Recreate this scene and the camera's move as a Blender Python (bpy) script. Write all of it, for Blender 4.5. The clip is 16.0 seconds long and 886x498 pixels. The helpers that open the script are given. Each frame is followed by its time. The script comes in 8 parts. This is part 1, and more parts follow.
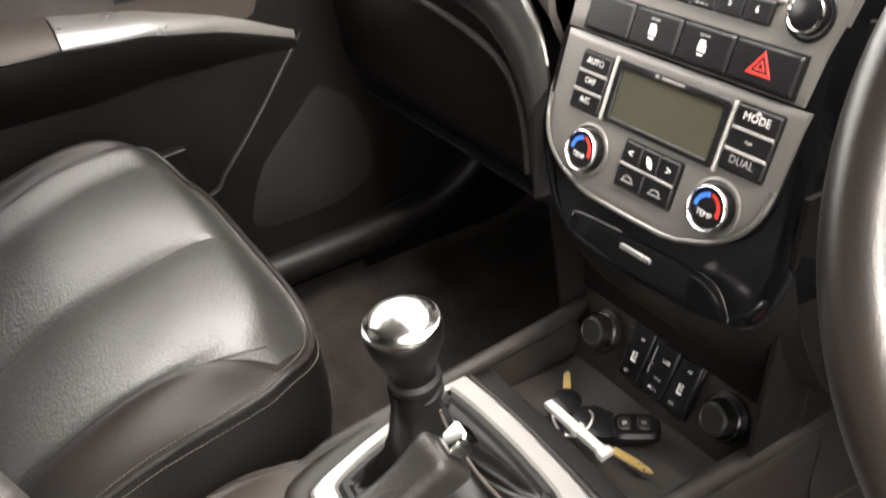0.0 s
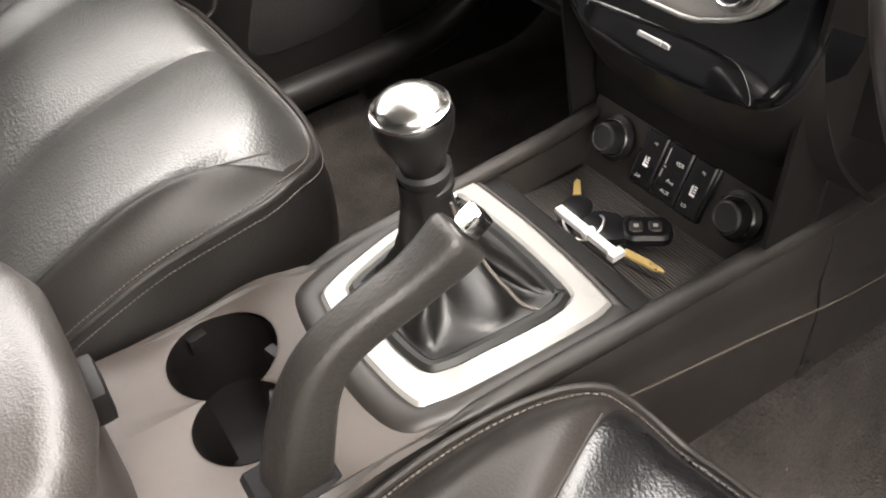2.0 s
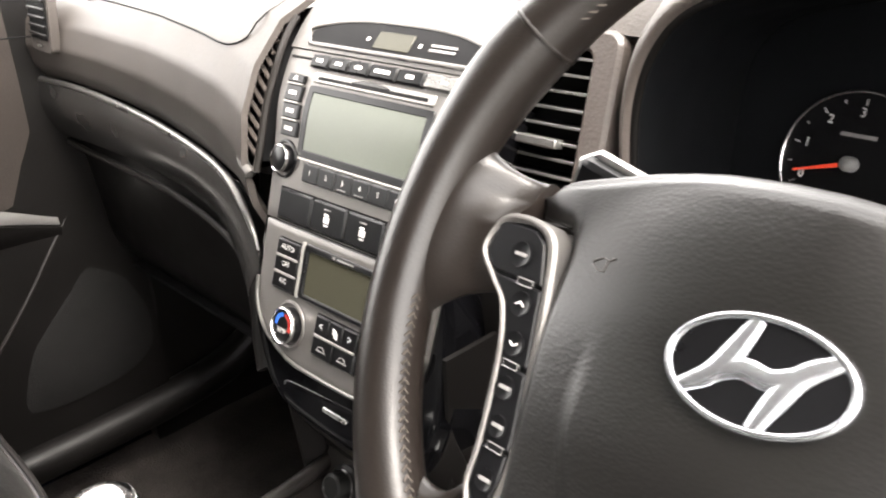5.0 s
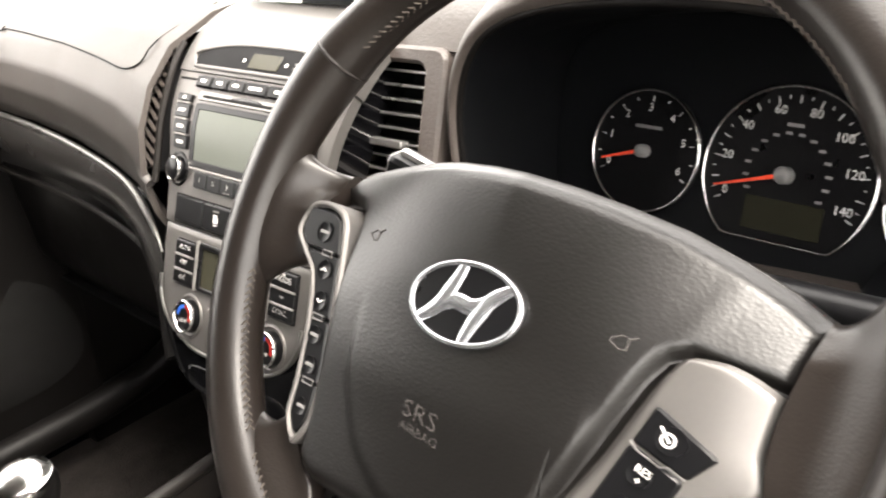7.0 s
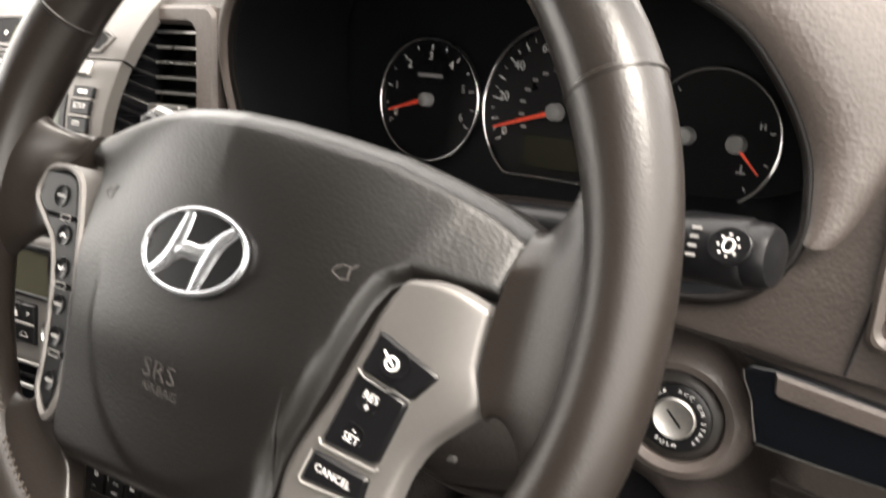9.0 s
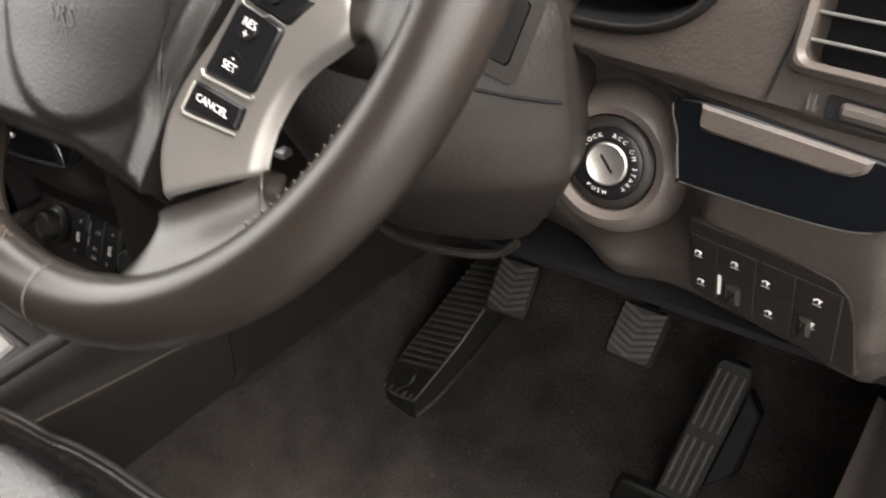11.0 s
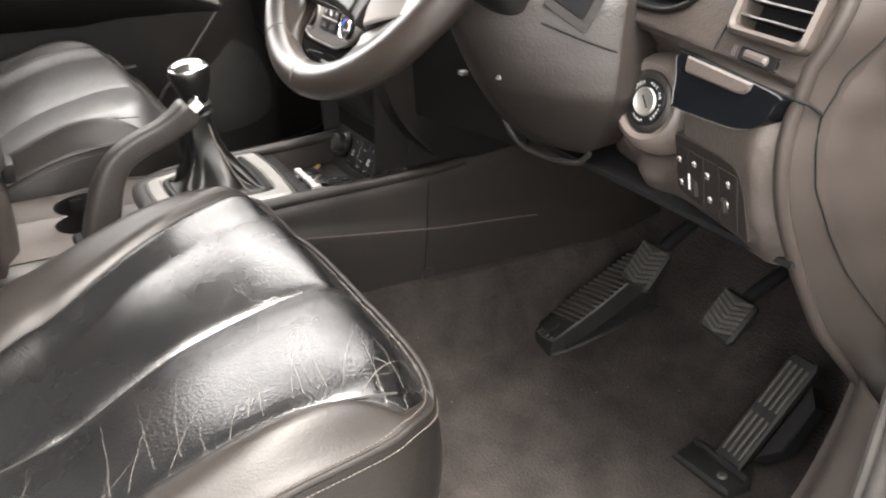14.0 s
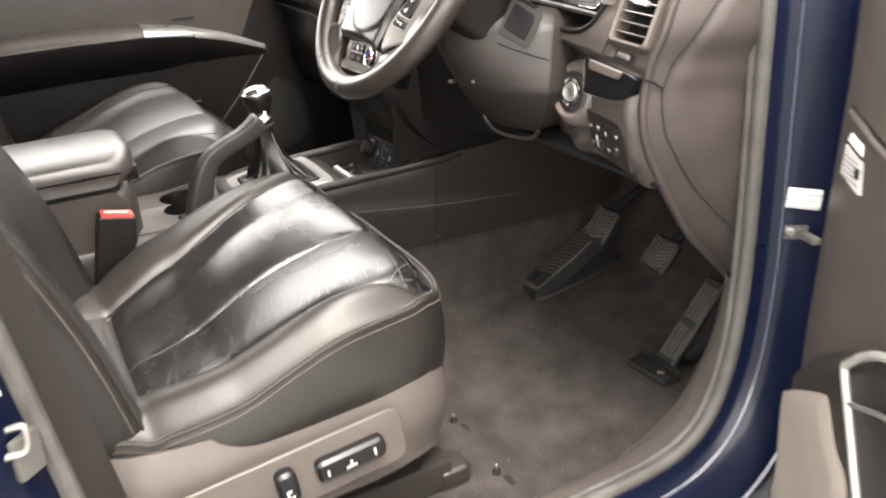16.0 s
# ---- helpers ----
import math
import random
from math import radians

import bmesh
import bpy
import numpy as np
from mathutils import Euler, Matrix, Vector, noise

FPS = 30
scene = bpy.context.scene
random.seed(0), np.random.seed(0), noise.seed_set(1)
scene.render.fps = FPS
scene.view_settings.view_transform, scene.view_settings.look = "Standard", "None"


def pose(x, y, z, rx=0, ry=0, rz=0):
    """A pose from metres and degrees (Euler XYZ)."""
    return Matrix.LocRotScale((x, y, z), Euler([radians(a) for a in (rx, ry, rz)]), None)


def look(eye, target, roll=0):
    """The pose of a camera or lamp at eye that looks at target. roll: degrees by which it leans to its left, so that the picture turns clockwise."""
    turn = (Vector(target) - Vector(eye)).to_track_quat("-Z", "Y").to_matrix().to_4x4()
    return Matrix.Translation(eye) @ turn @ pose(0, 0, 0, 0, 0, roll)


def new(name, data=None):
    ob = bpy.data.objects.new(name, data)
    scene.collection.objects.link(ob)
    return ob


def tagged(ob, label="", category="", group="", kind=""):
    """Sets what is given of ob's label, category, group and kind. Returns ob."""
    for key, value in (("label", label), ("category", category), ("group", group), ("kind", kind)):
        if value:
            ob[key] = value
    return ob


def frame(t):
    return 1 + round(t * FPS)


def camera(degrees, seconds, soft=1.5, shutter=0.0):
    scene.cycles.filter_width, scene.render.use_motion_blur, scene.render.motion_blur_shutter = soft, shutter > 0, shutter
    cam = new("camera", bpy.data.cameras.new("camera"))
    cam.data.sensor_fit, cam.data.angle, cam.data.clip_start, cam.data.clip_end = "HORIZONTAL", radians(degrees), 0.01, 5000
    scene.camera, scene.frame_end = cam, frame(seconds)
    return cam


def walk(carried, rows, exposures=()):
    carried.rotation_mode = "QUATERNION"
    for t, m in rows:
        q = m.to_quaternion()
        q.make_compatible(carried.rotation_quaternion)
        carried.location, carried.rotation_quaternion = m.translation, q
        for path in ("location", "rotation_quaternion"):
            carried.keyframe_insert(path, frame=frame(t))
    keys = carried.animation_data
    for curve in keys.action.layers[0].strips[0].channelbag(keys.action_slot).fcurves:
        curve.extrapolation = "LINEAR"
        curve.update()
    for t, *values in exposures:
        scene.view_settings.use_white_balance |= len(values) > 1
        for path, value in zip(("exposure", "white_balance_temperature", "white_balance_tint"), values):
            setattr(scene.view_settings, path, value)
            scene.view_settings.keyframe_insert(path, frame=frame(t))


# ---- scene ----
cam = camera(54.3, 16.0, soft=2.0, shutter=0.6)
EXPOSURES = [(t, e, k, 11) for t, e, k in ((0.0, 2.6, 6800), (1.0, 2.75, 6800), (2.0, 2.92, 6800), (2.5, 2.95, 6750), (2.9, 2.85, 6700), (3.5, 2.8, 6650), (4.0, 2.65, 6650), (6.5, 2.27, 6850), (8.0, 1.93, 6900), (9.0, 1.82, 6950), (10.0, 1.82, 6850), (10.6, 1.85, 6850), (12.3, 2.85, 6700), (13.0, 3.05, 6750), (14.0, 2.65, 6700), (15.5, 2.6, 6800), (16.0, 2.58, 6800))]
PATH = [
    (0, (0.399, -0.22, 0.824), (-1.064, 0.612, -0.255), -4.8),
    (0.5, (0.399, -0.225, 0.811), (-1.023, 0.576, -0.346), -5.0),
    (1, (0.4, -0.23, 0.792), (-0.975, 0.546, -0.436), -5.0),
    (1.5, (0.401, -0.235, 0.779), (-0.934, 0.504, -0.513), -5.8),
    (2, (0.404, -0.237, 0.775), (-0.905, 0.478, -0.558), -6.2),
    (2.5, (0.408, -0.229, 0.786), (-0.95, 0.577, -0.442), -3.9),
    (3, (0.417, -0.193, 0.832), (-1.063, 0.75, -0.127), -2.8),
    (3.5, (0.431, -0.171, 0.853), (-1.041, 0.887, 0.008), -3.0),
    (4, (0.452, -0.158, 0.859), (-0.96, 0.998, 0.039), -3.1),
    (4.2, (0.463, -0.151, 0.861), (-0.931, 1.029, 0.045), -3.2),
    (6.3, (0.603, -0.156, 0.894), (-0.745, 1.066, 0.065), -6.0),
    (6.5, (0.614, -0.158, 0.896), (-0.721, 1.081, 0.07), -6.0),
    (7, (0.64, -0.17, 0.896), (-0.657, 1.112, 0.076), -6.1),
    (7.5, (0.661, -0.168, 0.901), (-0.583, 1.173, 0.093), -6.7),
    (8, (0.676, -0.152, 0.893), (-0.477, 1.267, 0.083), -7.2),
    (8.5, (0.677, -0.143, 0.885), (-0.415, 1.308, 0.048), -6.8),
    (9, (0.686, -0.137, 0.871), (-0.364, 1.31, -0.024), -7.1),
    (9.5, (0.69, -0.141, 0.846), (-0.315, 1.273, -0.15), -7.4),
    (10, (0.69, -0.158, 0.821), (-0.285, 1.225, -0.245), -7.0),
    (10.2, (0.695, -0.163, 0.806), (-0.271, 1.215, -0.275), -7.1),
    (12.3, (0.915, -0.111, 0.768), (-0.426, 0.85, -0.362), 1.0),
    (12.5, (0.938, -0.119, 0.762), (-0.439, 0.802, -0.359), 0.8),
    (13, (0.997, -0.17, 0.773), (-0.441, 0.711, -0.301), 0.4),
    (13.5, (1.084, -0.238, 0.77), (-0.429, 0.642, -0.197), -0.3),
    (14, (1.144, -0.266, 0.759), (-0.443, 0.587, -0.11), -0.6),
    (14.5, (1.187, -0.269, 0.769), (-0.451, 0.49, -0.092), -1.7),
    (15, (1.302, -0.272, 0.789), (-0.362, 0.444, -0.057), -3.3),
    (15.5, (1.395, -0.33, 0.799), (-0.276, 0.41, -0.013), -3.7),
    (16, (1.527, -0.432, 0.818), (-0.119, 0.386, 0.029), -3.9),
]
walk(cam, [(t, look(eye, target, roll)) for t, eye, target, roll in PATH], exposures=EXPOSURES)

# ---- light ----
world = bpy.data.worlds.new("sky")
scene.world = world
world.use_nodes = True
wn = world.node_tree
sky = wn.nodes.new("ShaderNodeTexSky")
sky.sky_type = "NISHITA"
sky.sun_disc = False
sky.sun_elevation = radians(58)
sky.sun_rotation = radians(96)
sky.air_density, sky.dust_density, sky.ozone_density = 1.0, 4.0, 1.0
veil = wn.nodes.new("ShaderNodeMix")  # thin cloud: the sky's colour drawn towards white
veil.data_type = "RGBA"
veil.inputs["Factor"].default_value = 0.6
veil.inputs["B"].default_value = (24.0, 23.3, 22.3, 1)
wn.links.new(sky.outputs[0], veil.inputs["A"])
wn.links.new(veil.outputs["Result"], wn.nodes["Background"].inputs[0])
wn.nodes["Background"].inputs[1].default_value = 0.15

sun = new("sun", bpy.data.lights.new("sun", "SUN"))
sun.data.energy = 2.6
sun.data.angle = radians(25)
sun.data.color = (1.0, 0.97, 0.92)
sun.matrix_world = look((3.7, -0.5, 6.1), (0, 0, 0))

# ---- materials ----
def material(name, color, rough=0.5, metal=0.0, grain=0.0, grain_size=0.002, spread=0.15, blotch=0.05, coat=0.0, spec=0.25, emit=0.0, wear=0.0):
    """A surface with colour that varies at two scales, roughness that varies, and a fine relief."""
    m = bpy.data.materials.new(name)
    m.use_nodes = True
    nt = m.node_tree
    b = nt.nodes["Principled BSDF"]
    b.inputs["Metallic"].default_value = metal
    b.inputs["Coat Weight"].default_value = coat
    b.inputs["Coat Roughness"].default_value = 0.05
    b.inputs["Specular IOR Level"].default_value = spec
    co = nt.nodes.new("ShaderNodeTexCoord")
    n1 = nt.nodes.new("ShaderNodeTexNoise")
    n1.inputs["Scale"].default_value = 1.0 / blotch
    n1.inputs["Detail"].default_value = 4
    n2 = nt.nodes.new("ShaderNodeTexNoise")
    n2.inputs["Scale"].default_value = 1.0 / max(grain_size, 0.0008)
    n2.inputs["Detail"].default_value = 3
    for n in (n1, n2):
        nt.links.new(co.outputs["Object"], n.inputs["Vector"])
    mix = nt.nodes.new("ShaderNodeMix")
    mix.data_type = "RGBA"
    mix.inputs["A"].default_value = (*[c * (1 - spread) for c in color], 1)
    mix.inputs["B"].default_value = (*[min(1, c * (1 + spread)) for c in color], 1)
    add = nt.nodes.new("ShaderNodeMath")
    add.operation = "MULTIPLY_ADD"
    add.inputs[1].default_value = 0.35
    nt.links.new(n2.outputs["Fac"], add.inputs[0])
    sc = nt.nodes.new("ShaderNodeMath")
    sc.operation = "MULTIPLY"
    sc.inputs[1].default_value = 0.65
    nt.links.new(n1.outputs["Fac"], sc.inputs[0])
    nt.links.new(sc.outputs[0], add.inputs[2])
    wide = nt.nodes.new("ShaderNodeMapRange")
    wide.inputs["From Min"].default_value, wide.inputs["From Max"].default_value = 0.33, 0.67
    nt.links.new(add.outputs[0], wide.inputs["Value"])
    nt.links.new(wide.outputs[0], mix.inputs["Factor"])
    nt.links.new(mix.outputs["Result"], b.inputs["Base Color"])
    rr = nt.nodes.new("ShaderNodeMapRange")
    rr.inputs["From Min"].default_value, rr.inputs["From Max"].default_value = 0.25, 0.75
    rr.inputs["To Min"].default_value, rr.inputs["To Max"].default_value = rough * 0.85, min(1, rough * 1.15)
    nt.links.new(n1.outputs["Fac"], rr.inputs["Value"])
    nt.links.new(rr.outputs[0], b.inputs["Roughness"])
    if grain:
        bp = nt.nodes.new("ShaderNodeBump")
        bp.inputs["Strength"].default_value = 1.0
        bp.inputs["Distance"].default_value = grain
        nt.links.new(n2.outputs["Fac"], bp.inputs["Height"])
        nt.links.new(bp.outputs[0], b.inputs["Normal"])
    if emit:
        b.inputs["Emission Color"].default_value = (*color, 1)
        b.inputs["Emission Strength"].default_value = emit
    return m


def leather(name, color, rough, cell=0.0016, depth=0.0002, folds=0.0, cracks=0.0, stretch=(1, 1, 1), spec=0.3):
    """Pebbled leather or leather-grained plastic: small cells, soft folds, and pale cracks where it is worn."""
    m = material(name, color, rough, spread=0.22, blotch=0.12, spec=spec)
    nt = m.node_tree
    b = nt.nodes["Principled BSDF"]
    co = nt.nodes.new("ShaderNodeTexCoord")
    mp = nt.nodes.new("ShaderNodeMapping")
    mp.inputs["Scale"].default_value = stretch
    nt.links.new(co.outputs["Object"], mp.inputs["Vector"])
    v = nt.nodes.new("ShaderNodeTexVoronoi")
    v.inputs["Scale"].default_value = 1.0 / cell
    n = nt.nodes.new("ShaderNodeTexNoise")
    n.inputs["Scale"].default_value = 0.35 / cell
    n.inputs["Detail"].default_value = 3
    nt.links.new(mp.outputs[0], v.inputs["Vector"])
    nt.links.new(mp.outputs[0], n.inputs["Vector"])
    ad = nt.nodes.new("ShaderNodeMath")
    nt.links.new(v.outputs["Distance"], ad.inputs[0])
    nt.links.new(n.outputs["Fac"], ad.inputs[1])
    b1 = nt.nodes.new("ShaderNodeBump")
    b1.inputs["Distance"].default_value = depth
    nt.links.new(ad.outputs[0], b1.inputs["Height"])
    last = b1
    if folds:
        w = nt.nodes.new("ShaderNodeTexNoise")
        w.inputs["Scale"].default_value = 28
        w.inputs["Detail"].default_value = 2
        w.inputs["Distortion"].default_value = 0.6
        nt.links.new(mp.outputs[0], w.inputs["Vector"])
        b2 = nt.nodes.new("ShaderNodeBump")
        b2.inputs["Distance"].default_value = folds
        nt.links.new(w.outputs["Fac"], b2.inputs["Height"])
        nt.links.new(last.outputs[0], b2.inputs["Normal"])
        last = b2
    if cracks:
        cm = nt.nodes.new("ShaderNodeMapping")
        cm.inputs["Scale"].default_value = (0.85, 0.50, 0.5)
        cm.inputs["Rotation"].default_value = (0, 0, 0.5)
        nt.links.new(co.outputs["Object"], cm.inputs["Vector"])
        wob = nt.nodes.new("ShaderNodeTexNoise")
        wob.inputs["Scale"].default_value = 22
        nt.links.new(co.outputs["Object"], wob.inputs["Vector"])
        wm = nt.nodes.new("ShaderNodeMix")
        wm.data_type = "VECTOR"
        wm.inputs["Factor"].default_value = 0.035
        nt.links.new(cm.outputs[0], wm.inputs["A"])
        nt.links.new(wob.outputs["Color"], wm.inputs["B"])
        edge = nt.nodes.new("ShaderNodeTexVoronoi")
        edge.feature = "DISTANCE_TO_EDGE"
        edge.inputs["Scale"].default_value = 36
        nt.links.new(wm.outputs["Result"], edge.inputs["Vector"])
        thin = nt.nodes.new("ShaderNodeMapRange")
        thin.inputs["From Min"].default_value, thin.inputs["From Max"].default_value = 0.0, 0.0075
        thin.inputs["To Min"].default_value, thin.inputs["To Max"].default_value = 1.0, 0.0
        nt.links.new(edge.outputs["Distance"], thin.inputs["Value"])
        big = nt.nodes.new("ShaderNodeTexNoise")
        big.inputs["Scale"].default_value = 9
        nt.links.new(co.outputs["Object"], big.inputs["Vector"])
        sep = nt.nodes.new("ShaderNodeSeparateXYZ")
        nt.links.new(co.outputs["Object"], sep.inputs[0])
        where = nt.nodes.new("ShaderNodeMapRange")
        where.inputs["From Min"].default_value, where.inputs["From Max"].default_value = 0.04, 0.18
        nt.links.new(sep.outputs["Y"], where.inputs["Value"])
        side = nt.nodes.new("ShaderNodeMapRange")
        side.inputs["From Min"].default_value, side.inputs["From Max"].default_value = -0.13, 0.05
        nt.links.new(sep.outputs["X"], side.inputs["Value"])
        m0 = nt.nodes.new("ShaderNodeMath")
        m0.operation = "MULTIPLY"
        nt.links.new(where.outputs[0], m0.inputs[0])
        nt.links.new(side.outputs[0], m0.inputs[1])
        m1 = nt.nodes.new("ShaderNodeMath")
        m1.operation = "MULTIPLY"
        nt.links.new(thin.outputs[0], m1.inputs[0])
        nt.links.new(m0.outputs[0], m1.inputs[1])
        bigr = nt.nodes.new("ShaderNodeMapRange")
        bigr.inputs["From Min"].default_value, bigr.inputs["From Max"].default_value = 0.30, 0.42
        nt.links.new(big.outputs["Fac"], bigr.inputs["Value"])
        m2 = nt.nodes.new("ShaderNodeMath")
        m2.operation = "MULTIPLY"
        nt.links.new(m1.outputs[0], m2.inputs[0])
        nt.links.new(bigr.outputs[0], m2.inputs[1])
        mixc = nt.nodes.new("ShaderNodeMix")
        mixc.data_type = "RGBA"
        mixc.inputs["B"].default_value = (0.26, 0.245, 0.225, 1)
        old = b.inputs["Base Color"].links[0].from_socket
        nt.links.new(old, mixc.inputs["A"])
        sc = nt.nodes.new("ShaderNodeMath")
        sc.operation = "MULTIPLY"
        sc.inputs[1].default_value = cracks
        nt.links.new(m2.outputs[0], sc.inputs[0])
        nt.links.new(sc.outputs[0], mixc.inputs["Factor"])
        nt.links.new(mixc.outputs["Result"], b.inputs["Base Color"])
        b3 = nt.nodes.new("ShaderNodeBump")
        b3.invert = True
        b3.inputs["Distance"].default_value = 0.00025
        nt.links.new(m2.outputs[0], b3.inputs["Height"])
        nt.links.new(last.outputs[0], b3.inputs["Normal"])
        last = b3
    nt.links.new(last.outputs[0], b.inputs["Normal"])
    return m


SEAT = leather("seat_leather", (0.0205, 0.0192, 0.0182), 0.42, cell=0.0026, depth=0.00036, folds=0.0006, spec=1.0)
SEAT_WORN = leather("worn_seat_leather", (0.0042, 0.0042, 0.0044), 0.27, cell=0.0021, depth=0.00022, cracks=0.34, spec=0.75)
# Seat leather, darkened: shade on flanks and backrests is put into the colour.
SEAT_FLANK = leather("shaded_flank_leather", (0.0085, 0.0075, 0.0069), 0.35, cell=0.0022, depth=0.00018, folds=0.0006, spec=0.36)
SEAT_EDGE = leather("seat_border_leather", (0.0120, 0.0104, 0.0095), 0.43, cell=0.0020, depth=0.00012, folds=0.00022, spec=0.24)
RIM = leather("rim_leather", (0.0106, 0.0083, 0.0071), 0.33, cell=0.0012, depth=0.00006, folds=0.00002, spec=0.40)
GAITER = leather("gaiter_leather", (0.0042, 0.0039, 0.0037), 0.40, cell=0.001, depth=0.00008, folds=0.0006, spec=0.35)
GRIP = leather("grip_grain", (0.0145, 0.0130, 0.0120), 0.46, cell=0.0024, depth=0.00026, stretch=(1.3, 0.6, 0.6), spec=0.32)
CREASE = material("cracked_leather", (0.075, 0.070, 0.064), 0.7)
HUB = leather("hub_grain", (0.0040, 0.0035, 0.0032), 0.38, cell=0.0014, depth=0.00008, stretch=(0.6, 1, 1), spec=0.46)
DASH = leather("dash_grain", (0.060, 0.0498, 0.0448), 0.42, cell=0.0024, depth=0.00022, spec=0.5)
DASH_PALE = leather("dash_top_grain", (0.062, 0.054, 0.049), 0.36, cell=0.0020, depth=0.00015, spec=0.8)
DASH_PAD = leather("dash_pad_grain", (0.050, 0.0435, 0.0395), 0.46, cell=0.0014, depth=0.0001, spec=0.28)
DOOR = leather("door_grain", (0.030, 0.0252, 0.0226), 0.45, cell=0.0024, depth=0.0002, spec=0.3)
RING = material("satin_ring_paint", (0.22, 0.213, 0.203), 0.34, metal=0.45, spread=0.05)
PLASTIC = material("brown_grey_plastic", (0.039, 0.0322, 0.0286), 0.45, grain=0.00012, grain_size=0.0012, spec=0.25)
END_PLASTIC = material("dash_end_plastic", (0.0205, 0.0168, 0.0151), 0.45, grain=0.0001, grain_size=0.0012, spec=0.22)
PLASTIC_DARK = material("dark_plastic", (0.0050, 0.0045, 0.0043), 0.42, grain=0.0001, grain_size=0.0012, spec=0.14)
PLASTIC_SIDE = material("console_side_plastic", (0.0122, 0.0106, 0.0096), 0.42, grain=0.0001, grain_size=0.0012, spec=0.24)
SEAT_COVER = material("seat_cover_plastic", (0.042, 0.036, 0.0328), 0.42, grain=0.0001, grain_size=0.0012, spec=0.3)
TINTED = material("privacy_glass", (0.02, 0.021, 0.02), 0.05, spread=0.05)
# Black for joints and slots; elsewhere it puts the shade of hollows into colour.
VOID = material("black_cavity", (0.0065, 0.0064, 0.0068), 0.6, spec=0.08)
HOODBLACK = material("matt_black_lining", (0.0042, 0.0046, 0.0054), 0.5, spec=0.12)
STEM = material("grey_needle_boss", (0.17, 0.168, 0.165), 0.3)
BUTTON = material("satin_black_button", (0.004, 0.004, 0.0045), 0.3, spec=0.22)
GLOSSFLAP = material("soft_black_lacquer", (0.0025, 0.003, 0.004), 0.2, spec=0.2)
GLOSS = material("gloss_black", (0.0022, 0.0022, 0.0026), 0.08, spread=0.1, blotch=0.2, spec=0.34)
BAND = material("dark_satin_trim", (0.016, 0.0152, 0.0145), 0.25, spread=0.08, spec=0.5)
BANDLIP = material("bright_trim_lip", (0.14, 0.137, 0.13), 0.3, metal=0.7)
SILVER = material("warm_silver_paint", (0.138, 0.131, 0.125), 0.40, metal=0.6, spread=0.05)
SILVER_PALE = material("pale_silver_paint", (0.24, 0.232, 0.22), 0.36, metal=0.4, spread=0.05)
SATIN = material("satin_metal", (0.36, 0.355, 0.345), 0.30, metal=0.85, spread=0.06)
CHROME = material("chrome", (0.82, 0.81, 0.79), 0.06, metal=1.0, spread=0.03)
CAP = material("brushed_chrome", (0.60, 0.59, 0.575), 0.17, metal=1.0, spread=0.05)
WHITE = material("white_print", (0.6, 0.59, 0.57), 0.5, spread=0.03)
GREYPRINT = material("grey_print", (0.2, 0.195, 0.19), 0.5, spread=0.05)
HUBPRINT = material("faint_hub_print", (0.048, 0.044, 0.042), 0.4)
BADGE = material("badge_silver", (0.56, 0.575, 0.605), 0.22, metal=0.9)
# Darker than the dash grain: being under-lit is put into the colour.
KNEE = leather("underlit_knee_grain", (0.0110, 0.0092, 0.0084), 0.45, cell=0.0026, depth=0.0002, spec=0.18)
DULL_STEEL = material("dull_steel", (0.13, 0.125, 0.115), 0.45, metal=0.8)
RED = material("red_print", (0.36, 0.026, 0.020), 0.4)
BLUE = material("blue_print", (0.03, 0.13, 0.55), 0.4)
NEEDLE = material("red_needle", (0.75, 0.08, 0.04), 0.4)
LCD = material("olive_display", (0.036, 0.0348, 0.0245), 0.2, spread=0.04, spec=0.15)
# Paler than the other displays: a bright reflection is put into the colour.
LCD_SHEEN = material("sheen_green_display", (0.085, 0.093, 0.078), 0.2, spread=0.04, spec=0.15)
LCD_TRIP = material("unlit_trip_display", (0.017, 0.0165, 0.011), 0.2, spread=0.04, spec=0.15)
CARPET = material("charcoal_carpet", (0.0232, 0.0204, 0.0192), 0.95, grain=0.0034, grain_size=0.0036, spread=0.42, blotch=0.05, spec=0.05)
RUBBER = material("black_rubber", (0.007, 0.007, 0.0065), 0.5, spread=0.3, blotch=0.02)
RUBBER_WORN = material("dusty_rubber", (0.034, 0.031, 0.028), 0.6, spread=0.5, blotch=0.015)
SEAL = material("grey_door_seal", (0.031, 0.0288, 0.027), 0.6, spread=0.35, blotch=0.03)
PAINT = material("dark_blue_car_paint", (0.0009, 0.0020, 0.0075), 0.3, coat=0.10, spread=0.1, spec=0.16)
# The car paint in brighter blue: highlights along the ridges put into colour.
PAINT_STREAK = material("streak_blue_paint", (0.003, 0.006, 0.022), 0.15, coat=1.0, spread=0.1, spec=0.6)
STITCH = material("tan_thread", (0.055, 0.046, 0.039), 0.7)
STITCH_DARK = material("grey_thread", (0.078, 0.068, 0.061), 0.7)
BRASS = material("brass_key", (0.72, 0.52, 0.20), 0.3, metal=0.8)
STEEL = material("steel", (0.34, 0.33, 0.315), 0.4, metal=0.9)
PAPER = material("white_sticker", (0.33, 0.322, 0.31), 0.5)
FABRIC = material("beige_door_pocket", (0.11, 0.095, 0.083), 0.8, grain=0.0003, grain_size=0.002)
GROUND = material("grey_ground", (0.16, 0.16, 0.155), 0.9, spread=0.3, blotch=0.4)
HEADLINER = material("pale_headliner", (0.22, 0.215, 0.205), 0.9)
RIBBED = material("ribbed_mat", (0.042, 0.038, 0.0355), 0.5)

